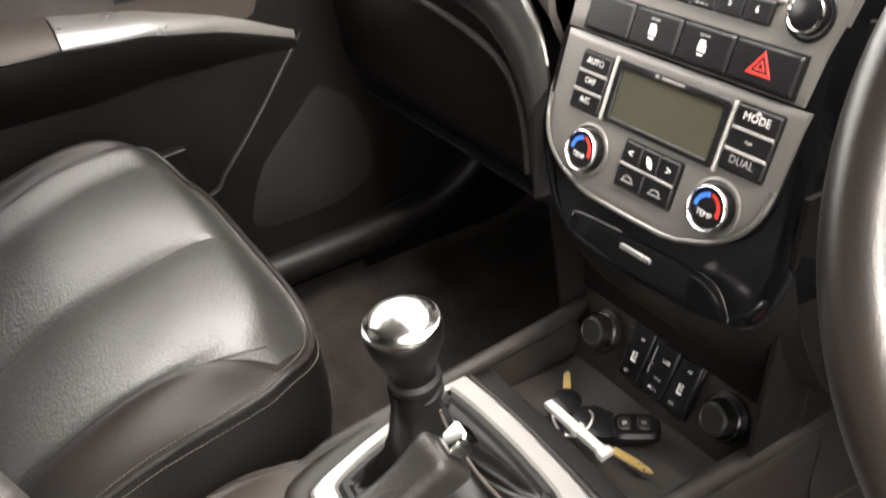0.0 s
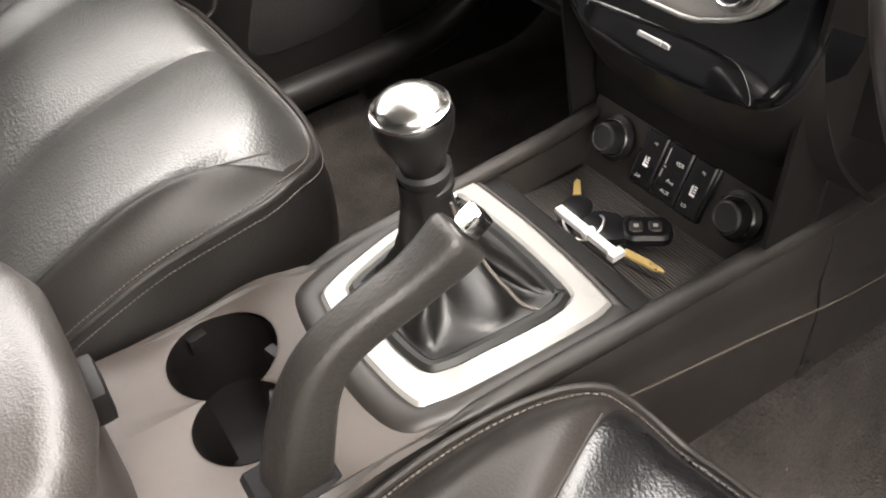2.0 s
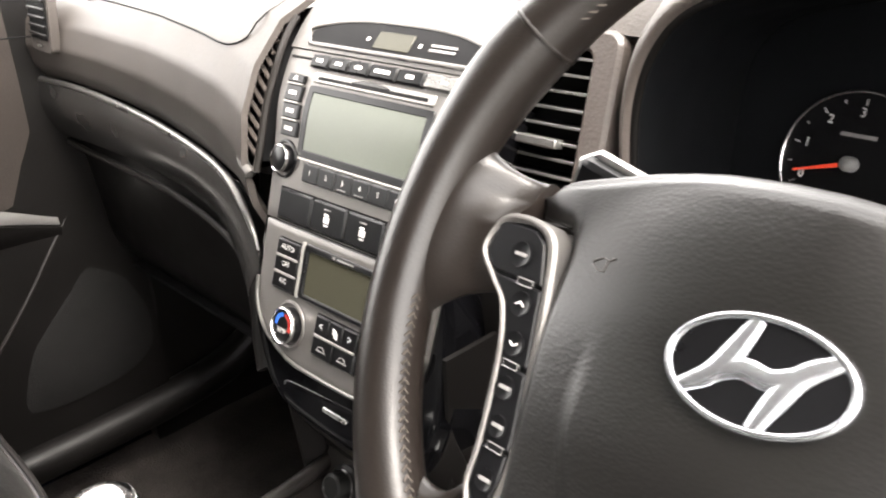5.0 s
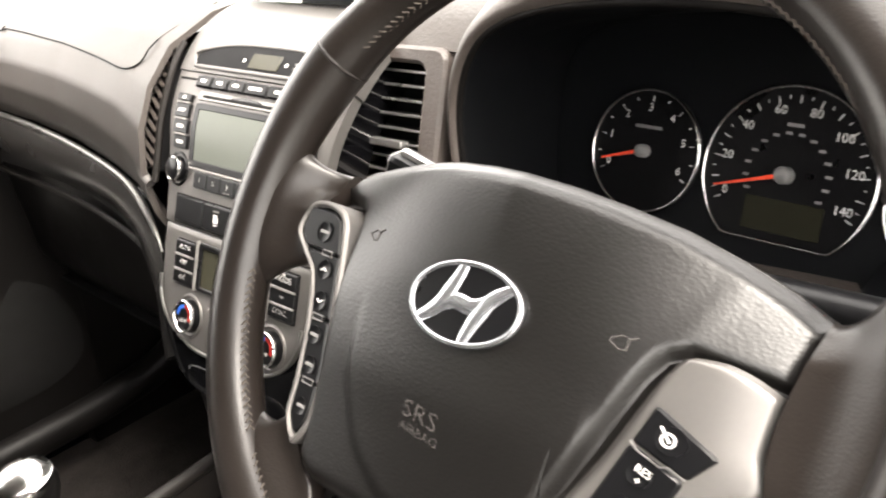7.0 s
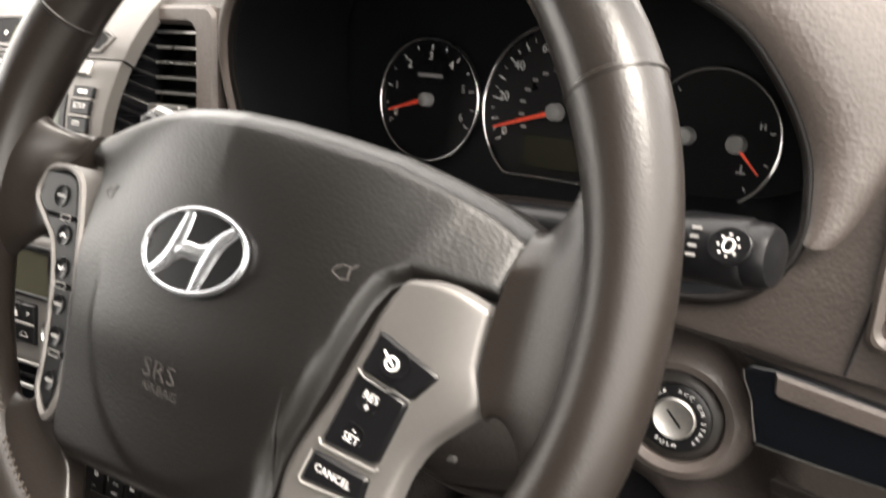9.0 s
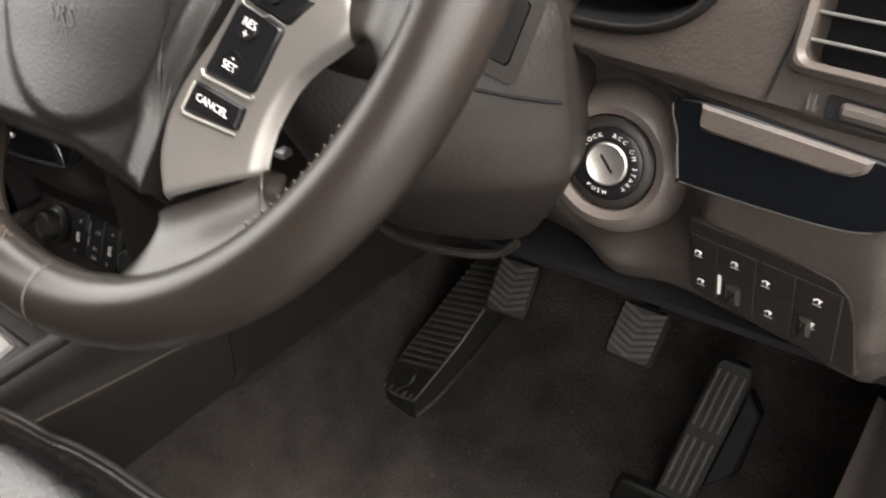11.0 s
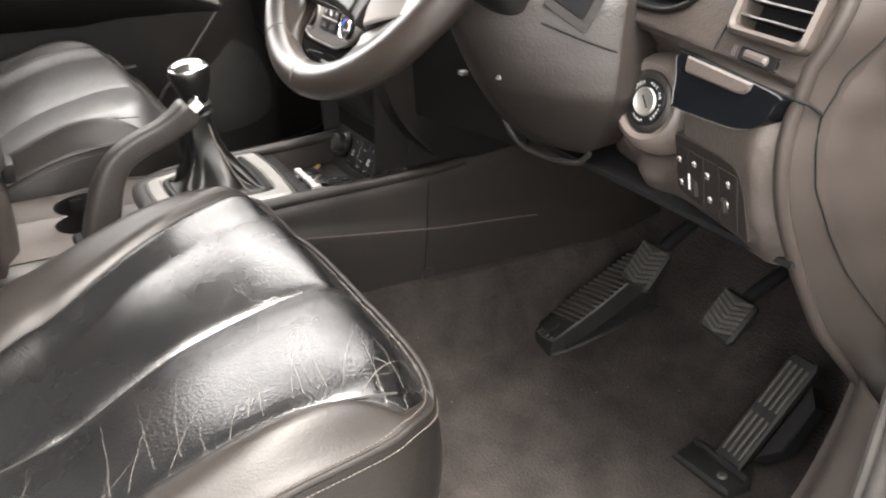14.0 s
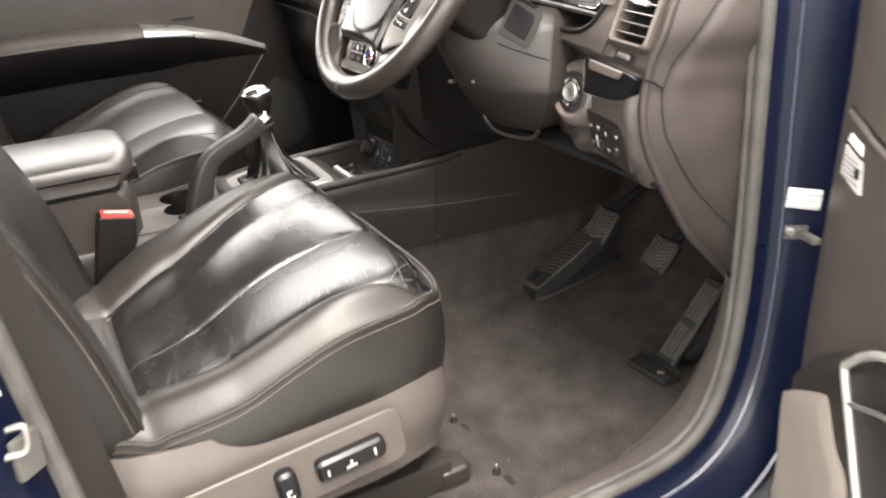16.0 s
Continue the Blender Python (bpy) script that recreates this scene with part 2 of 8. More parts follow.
# ---- mesh helpers ----
def finish(bm, name, mat, smooth=40):
    bmesh.ops.recalc_face_normals(bm, faces=bm.faces)
    me = bpy.data.meshes.new(name)
    bm.to_mesh(me)
    bm.free()
    me.materials.append(mat)
    if smooth:
        me.polygons.foreach_set("use_smooth", [True] * len(me.polygons))
        me.set_sharp_from_angle(angle=radians(smooth))
    return me


def part(name, bm, mat, parent=None, label="", smooth=40, m=None):
    """One mesh object; under its parent if there is one."""
    ob = new(name, finish(bm, name, mat, smooth) if isinstance(bm, bmesh.types.BMesh) else bm)
    if m is not None:
        ob.matrix_basis = m
    if parent is not None:
        ob.parent = parent
    if label:
        tagged(ob, label)
    return ob


def thing(name, label, category, at=(0, 0, 0), group="", kind=""):
    ob = new(name)
    ob.empty_display_size = 0.02
    ob.location = at
    return tagged(ob, label, category, group, kind)


def put(name, bm, mat, parent, label="", smooth=40):
    """A part whose points are given in the world; parent stands unturned at its place, or is a part of such a thing."""
    off = Vector((0, 0, 0))
    p = parent
    while p is not None:
        off += Vector(p.location)
        p = p.parent
    for v in bm.verts:
        v.co -= off
    return part(name, bm, mat, parent, label, smooth)


def rrect(x0, y0, x1, y1, r=0.002, n=4):
    pts = []
    for cx, cy, a in ((x1 - r, y0 + r, -90), (x1 - r, y1 - r, 0), (x0 + r, y1 - r, 90), (x0 + r, y0 + r, 180)):
        for i in range(n + 1):
            w = radians(a + 90 * i / n)
            pts.append((cx + r * math.cos(w), cy + r * math.sin(w)))
    return pts


def ellipse(cx, cy, rx, ry, n=32, a0=0, a1=360):
    full = abs(a1 - a0) >= 360
    return [(cx + rx * math.cos(radians(a0 + (a1 - a0) * i / (n if full else n - 1))), cy + ry * math.sin(radians(a0 + (a1 - a0) * i / (n if full else n - 1)))) for i in range(n)]


def inset(pts, d):
    """The outline moved inwards by d (the outline runs counterclockwise)."""
    out = []
    n = len(pts)
    for i in range(n):
        p, q, r = Vector(pts[i - 1]), Vector(pts[i]), Vector(pts[(i + 1) % n])
        a, b = (q - p), (r - q)
        a = a.normalized() if a.length > 1e-9 else b.normalized()
        b = b.normalized() if b.length > 1e-9 else a
        na, nb = Vector((-a.y, a.x)), Vector((-b.y, b.x))
        k = na + nb
        k = k / max(k.dot(k) / 2, 0.3)
        out.append(tuple(q + k * d))
    return out


def area2(pts):
    return sum(pts[i - 1][0] * pts[i][1] - pts[i][0] * pts[i - 1][1] for i in range(len(pts)))


BENT = []  # surfaces that curve, on which long sides need more points


def dense(pts, other=None, step=0.008):
    """The outline (and a second one beside it) with points added along its long sides."""
    a, b = [], []
    for i in range(len(pts)):
        p, q = Vector(pts[i]), Vector(pts[(i + 1) % len(pts)])
        n = max(1, int((q - p).length / step))
        for k in range(n):
            a.append(tuple(p.lerp(q, k / n)))
            if other:
                b.append(tuple(Vector(other[i]).lerp(Vector(other[(i + 1) % len(other)]), k / n)))
    return (a, b) if other else a


def prism(bm, pts, fn, h0, h1, bevel=0.0007):
    """A plate with this outline, from height h0 to h1 over the surface fn(x, y, h), its upper edge rounded."""
    if area2(pts) < 0:
        pts = pts[::-1]
    if fn in BENT:
        pts = dense(pts)
    rows = [[bm.verts.new(fn(x, y, h0)) for x, y in pts]]
    if bevel:
        rows.append([bm.verts.new(fn(x, y, h1 - bevel * (1 if h1 > h0 else -1))) for x, y in pts])
        rows.append([bm.verts.new(fn(x, y, h1)) for x, y in inset(pts, bevel)])
    else:
        rows.append([bm.verts.new(fn(x, y, h1)) for x, y in pts])
    n = len(pts)
    for a, b in zip(rows, rows[1:]):
        for i in range(n):
            bm.faces.new((a[i], a[(i + 1) % n], b[(i + 1) % n], b[i]))
    bm.faces.new(rows[-1])
    bm.faces.new(rows[0][::-1])
    return bm


def plate(pts, fn, h0, h1, bevel=0.0007):
    return prism(bmesh.new(), pts, fn, h0, h1, bevel)


def frame_ring(outer, inner, fn, h0, h1, bevel=0.0006):
    """A flat ring between two outlines with the same number of points."""
    bm = bmesh.new()
    if area2(outer) < 0:
        outer, inner = outer[::-1], inner[::-1]
    if fn in BENT:
        outer, inner = dense(outer, inner)
    rings = [[bm.verts.new(fn(x, y, h)) for x, y in p] for p, h in
             ((outer, h0), (outer, h1 - bevel), (inset(outer, bevel), h1), (inset(inner, -bevel), h1), (inner, h1 - bevel), (inner, h0))]
    n = len(outer)
    for k in range(6):
        a, b = rings[k], rings[(k + 1) % 6]
        for i in range(n):
            bm.faces.new((a[i], a[(i + 1) % n], b[(i + 1) % n], b[i]))
    return bm


def sheet(fn, nu, nv, thick=0.0, closed_u=False):
    """A surface fn(u, v), u and v from 0 to 1; thick: given depth behind it."""
    bm = bmesh.new()
    g = [[bm.verts.new(fn(i / nu, j / nv)) for j in range(nv + 1)] for i in range(nu if closed_u else nu + 1)]
    for i in range(nu):
        for j in range(nv):
            k = (i + 1) % len(g)
            bm.faces.new((g[i][j], g[k][j], g[k][j + 1], g[i][j + 1]))
    if thick:
        bmesh.ops.recalc_face_normals(bm, faces=bm.faces)
        bmesh.ops.solidify(bm, geom=bm.faces, thickness=thick)
    return bm


def loft(rings, caps=True, closed=True, loop=False):
    bm = bmesh.new()
    v = [[bm.verts.new(p) for p in r] for r in rings]
    n = len(v[0])
    for a, b in (list(zip(v, v[1:])) + ([(v[-1], v[0])] if loop else [])):
        for i in range(n if closed else n - 1):
            bm.faces.new((a[i], a[(i + 1) % n], b[(i + 1) % n], b[i]))
    if caps and closed and not loop:
        bm.faces.new(v[0][::-1])
        bm.faces.new(v[-1])
    return bm


def smooth_path(pts, per=6, loop=False):
    """A Catmull-Rom curve through the points."""
    pts = [Vector(p) for p in pts]
    n = len(pts)
    out = []
    for i in range(n if loop else n - 1):
        p0, p1, p2, p3 = (pts[(i + k) % n] if loop else pts[min(max(i + k, 0), n - 1)] for k in (-1, 0, 1, 2))
        for j in range(per):
            t = j / per
            out.append(0.5 * ((2 * p1) + (p2 - p0) * t + (2 * p0 - 5 * p1 + 4 * p2 - p3) * t * t + (3 * p1 - p0 - 3 * p2 + p3) * t ** 3))
    if not loop:
        out.append(pts[-1])
    return out


def tube(path, radius, n=10, loop=False, flat=1.0, up=(0, 0, 1), caps=True):
    """A round bar along the path; radius: a number or one for each point; flat squashes it along up."""
    path = [Vector(p) for p in path]
    rings = []
    m = len(path)
    for i, p in enumerate(path):
        d = (path[(i + 1) % m] - path[i - 1]) if loop else (path[min(i + 1, m - 1)] - path[max(i - 1, 0)])
        d.normalize()
        s = d.cross(Vector(up))
        s = s.normalized() if s.length > 1e-6 else d.orthogonal().normalized()
        u = s.cross(d)
        r = radius[i] if isinstance(radius, (list, tuple)) else radius
        rings.append([p + s * (r * math.cos(2 * math.pi * k / n)) + u * (r * flat * math.sin(2 * math.pi * k / n)) for k in range(n)])
    return loft(rings, caps, True, loop)


def lathe(profile, m=None, n=40, arc=360):
    """Turns a profile of (radius, height) about the z axis of the pose m."""
    m = m or Matrix()
    full = arc == 360
    k = n if full else n + 1
    rings = [[m @ Vector((r * math.cos(radians(arc * i / n)), r * math.sin(radians(arc * i / n)), h)) for i in range(k)] for r, h in profile]
    return loft(rings, False, full)


def rbox(x0, y0, z0, x1, y1, z1, r=0.004, seg=2, m=None):
    bm = bmesh.new()
    bmesh.ops.create_cube(bm, size=1.0)
    for v in bm.verts:
        v.co = Vector((x0 + (x1 - x0) * (v.co.x + 0.5), y0 + (y1 - y0) * (v.co.y + 0.5), z0 + (z1 - z0) * (v.co.z + 0.5)))
    if r:
        bmesh.ops.bevel(bm, geom=bm.edges[:], offset=r, segments=seg, profile=0.7, affect="EDGES")
    if m is not None:
        bmesh.ops.transform(bm, matrix=m, verts=bm.verts)
    return bm


def dome(outline, fn, height, n_in=12, power=2.0, rim=0.0, base=0.0):
    """A swelling over a star-shaped outline: height(x, y, r) with r from 0 in the middle to 1 at the edge."""
    if area2(outline) < 0:
        outline = outline[::-1]
    bm = bmesh.new()
    cx = sum(p[0] for p in outline) / len(outline)
    cy = sum(p[1] for p in outline) / len(outline)
    mid = bm.verts.new(fn(cx, cy, height(cx, cy, 0)))
    prev = None
    for k in range(1, n_in + 1):
        r = k / n_in
        row = [bm.verts.new(fn(cx + (x - cx) * r, cy + (y - cy) * r, height(cx + (x - cx) * r, cy + (y - cy) * r, r))) for x, y in outline]
        n = len(row)
        for i in range(n):
            if prev is None:
                bm.faces.new((mid, row[i], row[(i + 1) % n]))
            else:
                bm.faces.new((prev[i], row[i], row[(i + 1) % n], prev[(i + 1) % n]))
        prev = row
    foot = [bm.verts.new(fn(x, y, base)) for x, y in outline]
    n = len(foot)
    for i in range(n):
        bm.faces.new((prev[i], foot[i], foot[(i + 1) % n], prev[(i + 1) % n]))
    bm.faces.new(foot[::-1])
    return bm


def word(text, size, fn, x, y, h, mat, parent, turn=0.0, name="lettering", space=1.0, wide=1.0, label=""):
    """Raised print with the built-in font, centred at (x, y) of the surface fn."""
    cu = bpy.data.curves.new("text", "FONT")
    cu.body, cu.size, cu.align_x, cu.align_y = text, size, "CENTER", "CENTER"
    cu.space_character = space
    cu.resolution_u = 2
    tmp = bpy.data.objects.new("text", cu)
    scene.collection.objects.link(tmp)
    dg = bpy.context.evaluated_depsgraph_get()
    me = bpy.data.meshes.new_from_object(tmp.evaluated_get(dg))
    bpy.data.objects.remove(tmp)
    bm = bmesh.new()
    bm.from_mesh(me)
    c, s = math.cos(radians(turn)), math.sin(radians(turn))
    for v in bm.verts:
        px, py = v.co.x * wide, v.co.y
        v.co = fn(x + px * c - py * s, y + px * s + py * c, h)
    return put(name, bm, mat, parent, label, 0)


def bars(rects, fn, h0, h1, mat, parent, name="marking", label=""):
    """Small printed bars, as one mark: (x0, y0, x1, y1) each."""
    bm = bmesh.new()
    for x0, y0, x1, y1 in rects:
        prism(bm, [(x0, y0), (x1, y0), (x1, y1), (x0, y1)], fn, h0, h1, 0)
    return put(name, bm, mat, parent, label, 0)


def flat(origin, right, up):
    """A surface fn(x, y, h) on the plane through origin with these two directions."""
    o, r, u = Vector(origin), Vector(right).normalized(), Vector(up).normalized()
    n = r.cross(u).normalized()
    return lambda x, y, h=0.0: o + r * x + u * y + n * h


def flat_pose(origin, right, up):
    o, r, u = Vector(origin), Vector(right).normalized(), Vector(up).normalized()
    n = r.cross(u).normalized()
    return Matrix(((r.x, u.x, n.x, o.x), (r.y, u.y, n.y, o.y), (r.z, u.z, n.z, o.z), (0, 0, 0, 1)))


def lerp_table(table, x):
    """Linear reading of rows (x, value...)."""
    if x <= table[0][0]:
        return table[0][1]
    for (a, va), (b, vb) in zip(table, table[1:]):
        if x <= b:
            return va + (vb - va) * (x - a) / (b - a)
    return table[-1][1]


def smoothstep(a, b, x):
    t = min(max((x - a) / (b - a), 0), 1)
    return t * t * (3 - 2 * t)

# ---- the car's shell and the ground outside ----
ground = tagged(part("ground", sheet(lambda u, v: Vector((-400 + 800 * u, -400 + 800 * v, -0.42)), 2, 2), GROUND), "plain grey paved ground under the parked car", "ground", kind="structure")


def floor_z(x, y):
    """The carpet: level, rising at the front to the toe board and at the middle up the tunnel's side."""
    z = 0.36 * smoothstep(0.56, 1.02, y)
    tunnel = lerp_table([(0.135, 0.168), (0.150, 0.160), (0.163, 0.110), (0.178, 0.060), (0.192, 0.042), (0.24, 0.033), (0.32, 0.020), (0.45, 0.004), (0.6, 0.0)], abs(x)) * smoothstep(-0.6, -0.3, y)
    return max(z, tunnel) + 0.3 * min(z, tunnel) + 0.0025 * noise.noise(Vector((x * 9, y * 9, 0)))


floor = tagged(part("floor", sheet(lambda u, v: Vector((-0.83 + 1.57 * u, -1.3 + 2.2 * v, floor_z(-0.83 + 1.57 * u, -1.3 + 2.2 * v))), 220, 130, 0.01), CARPET), "worn charcoal carpet with dust and lint in the footwells", "carpet", kind="structure")
bm = bmesh.new()
rng = random.Random(4)
for i in range(50):
    x, y = rng.uniform(0.16, 0.66), rng.uniform(0.05, 0.62)
    s = rng.uniform(0.0004, 0.0011)
    m = Matrix.Translation((x, y, floor_z(x, y) + 0.0006)) @ Matrix.Rotation(rng.uniform(0, 6.28), 4, "Z") @ Matrix.Diagonal((s * rng.uniform(1, 4), s, s * 0.5, 1))
    bmesh.ops.create_cube(bm, size=1.0, matrix=m)
tagged(put("lint", bm, STITCH_DARK, None), "pale specks of lint and grit scattered on the carpet", "dirt", kind="stuff")

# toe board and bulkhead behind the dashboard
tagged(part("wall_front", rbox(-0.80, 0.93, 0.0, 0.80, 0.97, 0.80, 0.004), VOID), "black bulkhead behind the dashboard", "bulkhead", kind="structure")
# Unseen wall added to stop light leaking into the driver's footwell.
tagged(part("light_block_right", rbox(0.786, 0.47, -0.03, 0.802, 0.95, 0.79, 0.004), VOID), "black wall added beside the driver's footwell to keep light out", "wall", kind="structure")
# roof, rear and side walls that close the car, with their window openings
tagged(part("ceiling", rbox(-0.66, -2.2, 1.24, 0.66, 0.05, 1.28, 0.01), HEADLINER), "pale fabric headliner under the roof", "roof", kind="structure")
tagged(part("roof_skin", rbox(-0.70, -2.24, 1.284, 0.70, 0.04, 1.300, 0.006), PAINT), "dark blue painted roof", "roof", kind="structure")
tagged(part("wall_rear", rbox(-0.72, -2.24, -0.02, 0.72, -2.2, 0.72, 0.004), PLASTIC_DARK), "dark trim at the rear of the cabin", "wall", kind="structure")
tagged(part("rear_floor", rbox(-0.74, -2.2, -0.03, 0.74, -1.29, -0.005, 0.002), CARPET), "dark carpet at the rear of the cabin", "carpet", kind="structure")


def pillar(name, pts, r, mat, label):
    tagged(part(name, tube(pts, r, 8), mat), label, "pillar", kind="structure")


for sx, side in ((-1, "left"), (1, "right")):
    pillar("pillar_a_" + side, [(sx * 0.76, 0.92, 0.74), (sx * 0.70, 0.45, 1.02), (sx * 0.63, -0.02, 1.25)], 0.032, HEADLINER, "slanting windscreen pillar with pale trim")
    pillar("pillar_c_" + side, [(sx * 0.76, -1.35, 0.72), (sx * 0.66, -1.45, 1.24)], 0.06, HEADLINER, "rear roof pillar with pale trim")
    pillar("roof_rail_" + side, [(sx * 0.66, -0.02, 1.25), (sx * 0.68, -1.0, 1.27), (sx * 0.66, -2.2, 1.25)], 0.04, HEADLINER, "side rail of the roof")
    pillar("pillar_d_" + side, [(sx * 0.70, -2.2, 0.70), (sx * 0.62, -2.18, 1.24)], 0.08, HEADLINER, "rearmost roof pillar with pale trim")
pillar("pillar_b_left", [(-0.77, -0.60, 0.66), (-0.67, -0.66, 1.24)], 0.05, HEADLINER, "middle roof pillar on the passenger side")
tagged(part("wall_rear_left", rbox(-0.80, -2.2, -0.02, -0.76, -0.56, 0.70, 0.004), PLASTIC_DARK), "dark rear door trim on the passenger side", "wall", kind="structure")
tagged(part("wall_rear_right", rbox(0.76, -2.2, -0.02, 0.80, -0.72, 0.70, 0.004), PLASTIC_DARK), "dark rear door trim on the driver's side", "wall", kind="structure")
for sx, side in ((-1, "left"), (1, "right")):
    tagged(part("window_rear_" + side, sheet(lambda u, v: Vector((sx * (0.775 - 0.10 * v), -0.66 - 1.54 * u, 0.69 + 0.56 * v)), 4, 4, 0.004), TINTED), "dark privacy glass of the rear side window", "window", kind="structure")
tagged(part("window_back", sheet(lambda u, v: Vector((-0.72 + 1.44 * u, -2.215 + 0.02 * v, 0.71 + 0.54 * v)), 4, 4, 0.004), TINTED), "dark privacy glass of the rear window", "window", kind="structure")
tagged(part("bonnet", sheet(lambda u, v: Vector((-0.80 + 1.6 * u, 0.97 + 1.0 * v, 0.74 - 0.12 * v - 0.05 * (2 * u - 1) ** 2)), 12, 8, 0.02), PAINT), "dark blue bonnet before the windscreen", "bonnet", kind="structure")

# sill of the driver's door opening: plastic kick plate, rubber seal, painted step
OPEN = smooth_path([(0.80, -0.62, 0.085), (0.80, -0.3, 0.07), (0.80, 0.0, 0.062), (0.80, 0.14, 0.066), (0.80, 0.225, 0.072), (0.80, 0.282, 0.09), (0.80, 0.322, 0.13), (0.80, 0.348, 0.20), (0.80, 0.360, 0.29), (0.80, 0.364, 0.386), (0.80, 0.364, 0.534), (0.80, 0.364, 0.668), (0.795, 0.37, 0.76), (0.785, 0.39, 0.84)], 6)


def along(u):
    k = u * (len(OPEN) - 1)
    i = min(int(k), len(OPEN) - 2)
    return OPEN[i].lerp(OPEN[i + 1], k - i)


def inward(u):
    """Away from the opening's edge, in its plane."""
    d = along(min(u + 0.01, 1)) - along(max(u - 0.01, 0))
    return Vector((0, d.z, -d.y)).normalized()


sill = thing("door_opening", "dark blue door opening with grey rubber seal and brown sill trim", "door frame", (0.8, 0.1, 0.06), kind="structure")
put("seal", tube(OPEN, 0.0095, 10, up=(1, 0, 0)), SEAL, sill, "grey rubber door seal")
put("seal_lip", tube([p + Vector((-0.012, 0, 0)) - inward(i / (len(OPEN) - 1)) * 0.004 for i, p in enumerate(OPEN)], 0.006, 8, up=(1, 0, 0)), SEAL, sill)


def kick(u, v):
    p = along(u)
    n = inward(u)
    k = smoothstep(0.0, 1.0, v)
    wide = 0.105 - 0.03 * smoothstep(0.35, 0.7, u)
    drop = 0.075 * k * k
    q = p + Vector((-0.016 - wide * v, 0, 0)) + n * (0.006 + 0.012 * math.sin(math.pi * min(v * 1.6, 1)) + drop)
    return q


put("sill_trim", sheet(lambda u, v: kick(u * 0.62, v), 60, 12, 0.003), SEAT_COVER, sill, "brown-grey sill trim, scuffed")
put("sill_joint", tube([kick(0.40, v / 8) - inward(0.40) * 0.0006 for v in range(9)], 0.0012, 6), VOID, sill)


def jamb(u, v):
    """The painted frame outside the seal."""
    p = along(u)
    n = inward(u)
    prof = [(0.006, 0.004), (0.014, 0.020), (0.022, 0.028), (0.027, 0.031), (0.060, 0.070), (0.066, 0.080), (0.062, 0.20)]
    k = v * (len(prof) - 1)
    i = min(int(k), len(prof) - 2)
    f = k - i
    dx = prof[i][0] + (prof[i + 1][0] - prof[i][0]) * f
    dn = prof[i][1] + (prof[i + 1][1] - prof[i][1]) * f
    return p + Vector((dx, 0, 0)) + n * dn


put("painted_frame", sheet(jamb, 80, 24, 0.002), PAINT, sill, "glossy dark blue painted door frame", smooth=50)
for v in (0.42, 0.82):
    put("painted_ridge", tube([jamb(k / 80, v) for k in range(81)], 0.0026, 8, up=(1, 0, 0)), PAINT_STREAK, sill, "glossy raised edge of the painted frame, brighter for its highlight")

# ---- seats ----
def seat_point(x, yc):
    """A point of the cushion's plan: x from the middle, yc before tapering and rounding the front."""
    y = yc - 0.010 * (x / 0.25) ** 4 * smoothstep(0.0, 0.2, yc) + 0.010 * smoothstep(0.0, 0.25, yc)
    return x * (1 - 0.10 * smoothstep(-0.02, -0.25, yc)), y


WIDE_L = 0.264


def corner(x, y):
    """How square the plan is: the front corner on the console side of the driver is the squarest."""
    return 7.0 if x < 0 and y > 0 else 4.6


def seat_outline(n=220):
    """Plan of the cushion at the piped edge, about its middle: nearly square at the front, drawn in at the back."""
    out = []
    for i in range(n):
        a = 2 * math.pi * i / n
        c, s = math.cos(a), math.sin(a)
        e = corner(c, s)
        k = (abs(c) ** e + abs(s) ** e) ** (-1 / e)
        out.append(seat_point((0.252 if c > 0 else WIDE_L) * k * c, 0.255 * k * s))
    return out


EVEN = [(-0.5, 0.158), (-0.36, 0.180), (-0.26, 0.194), (-0.18, 0.198), (-0.10, 0.208), (-0.05, 0.217), (-0.02, 0.230), (0.02, 0.243)]
# seams of the middle panel on the console and the door side, and how far the panel sags at the back
SHAPES = {"driver": ([(-0.5, 0.118), (-0.41, 0.126), (-0.27, 0.140), (-0.15, 0.170), (-0.06, 0.214), (-0.02, 0.230), (0.02, 0.243)], [(-0.5, 0.118), (-0.41, 0.134), (-0.36, 0.150), (-0.26, 0.180), (-0.18, 0.194), (-0.10, 0.206), (-0.05, 0.217), (-0.02, 0.232), (0.02, 0.245)], 0.006), "passenger": (EVEN, EVEN, 0.0)}
shape = SHAPES["driver"]


def bolster(y, s=-1):
    """Half width of the middle panel; y from the seat's front (0) backwards, s: which side."""
    return lerp_table(shape[1 if s > 0 else 0], y)


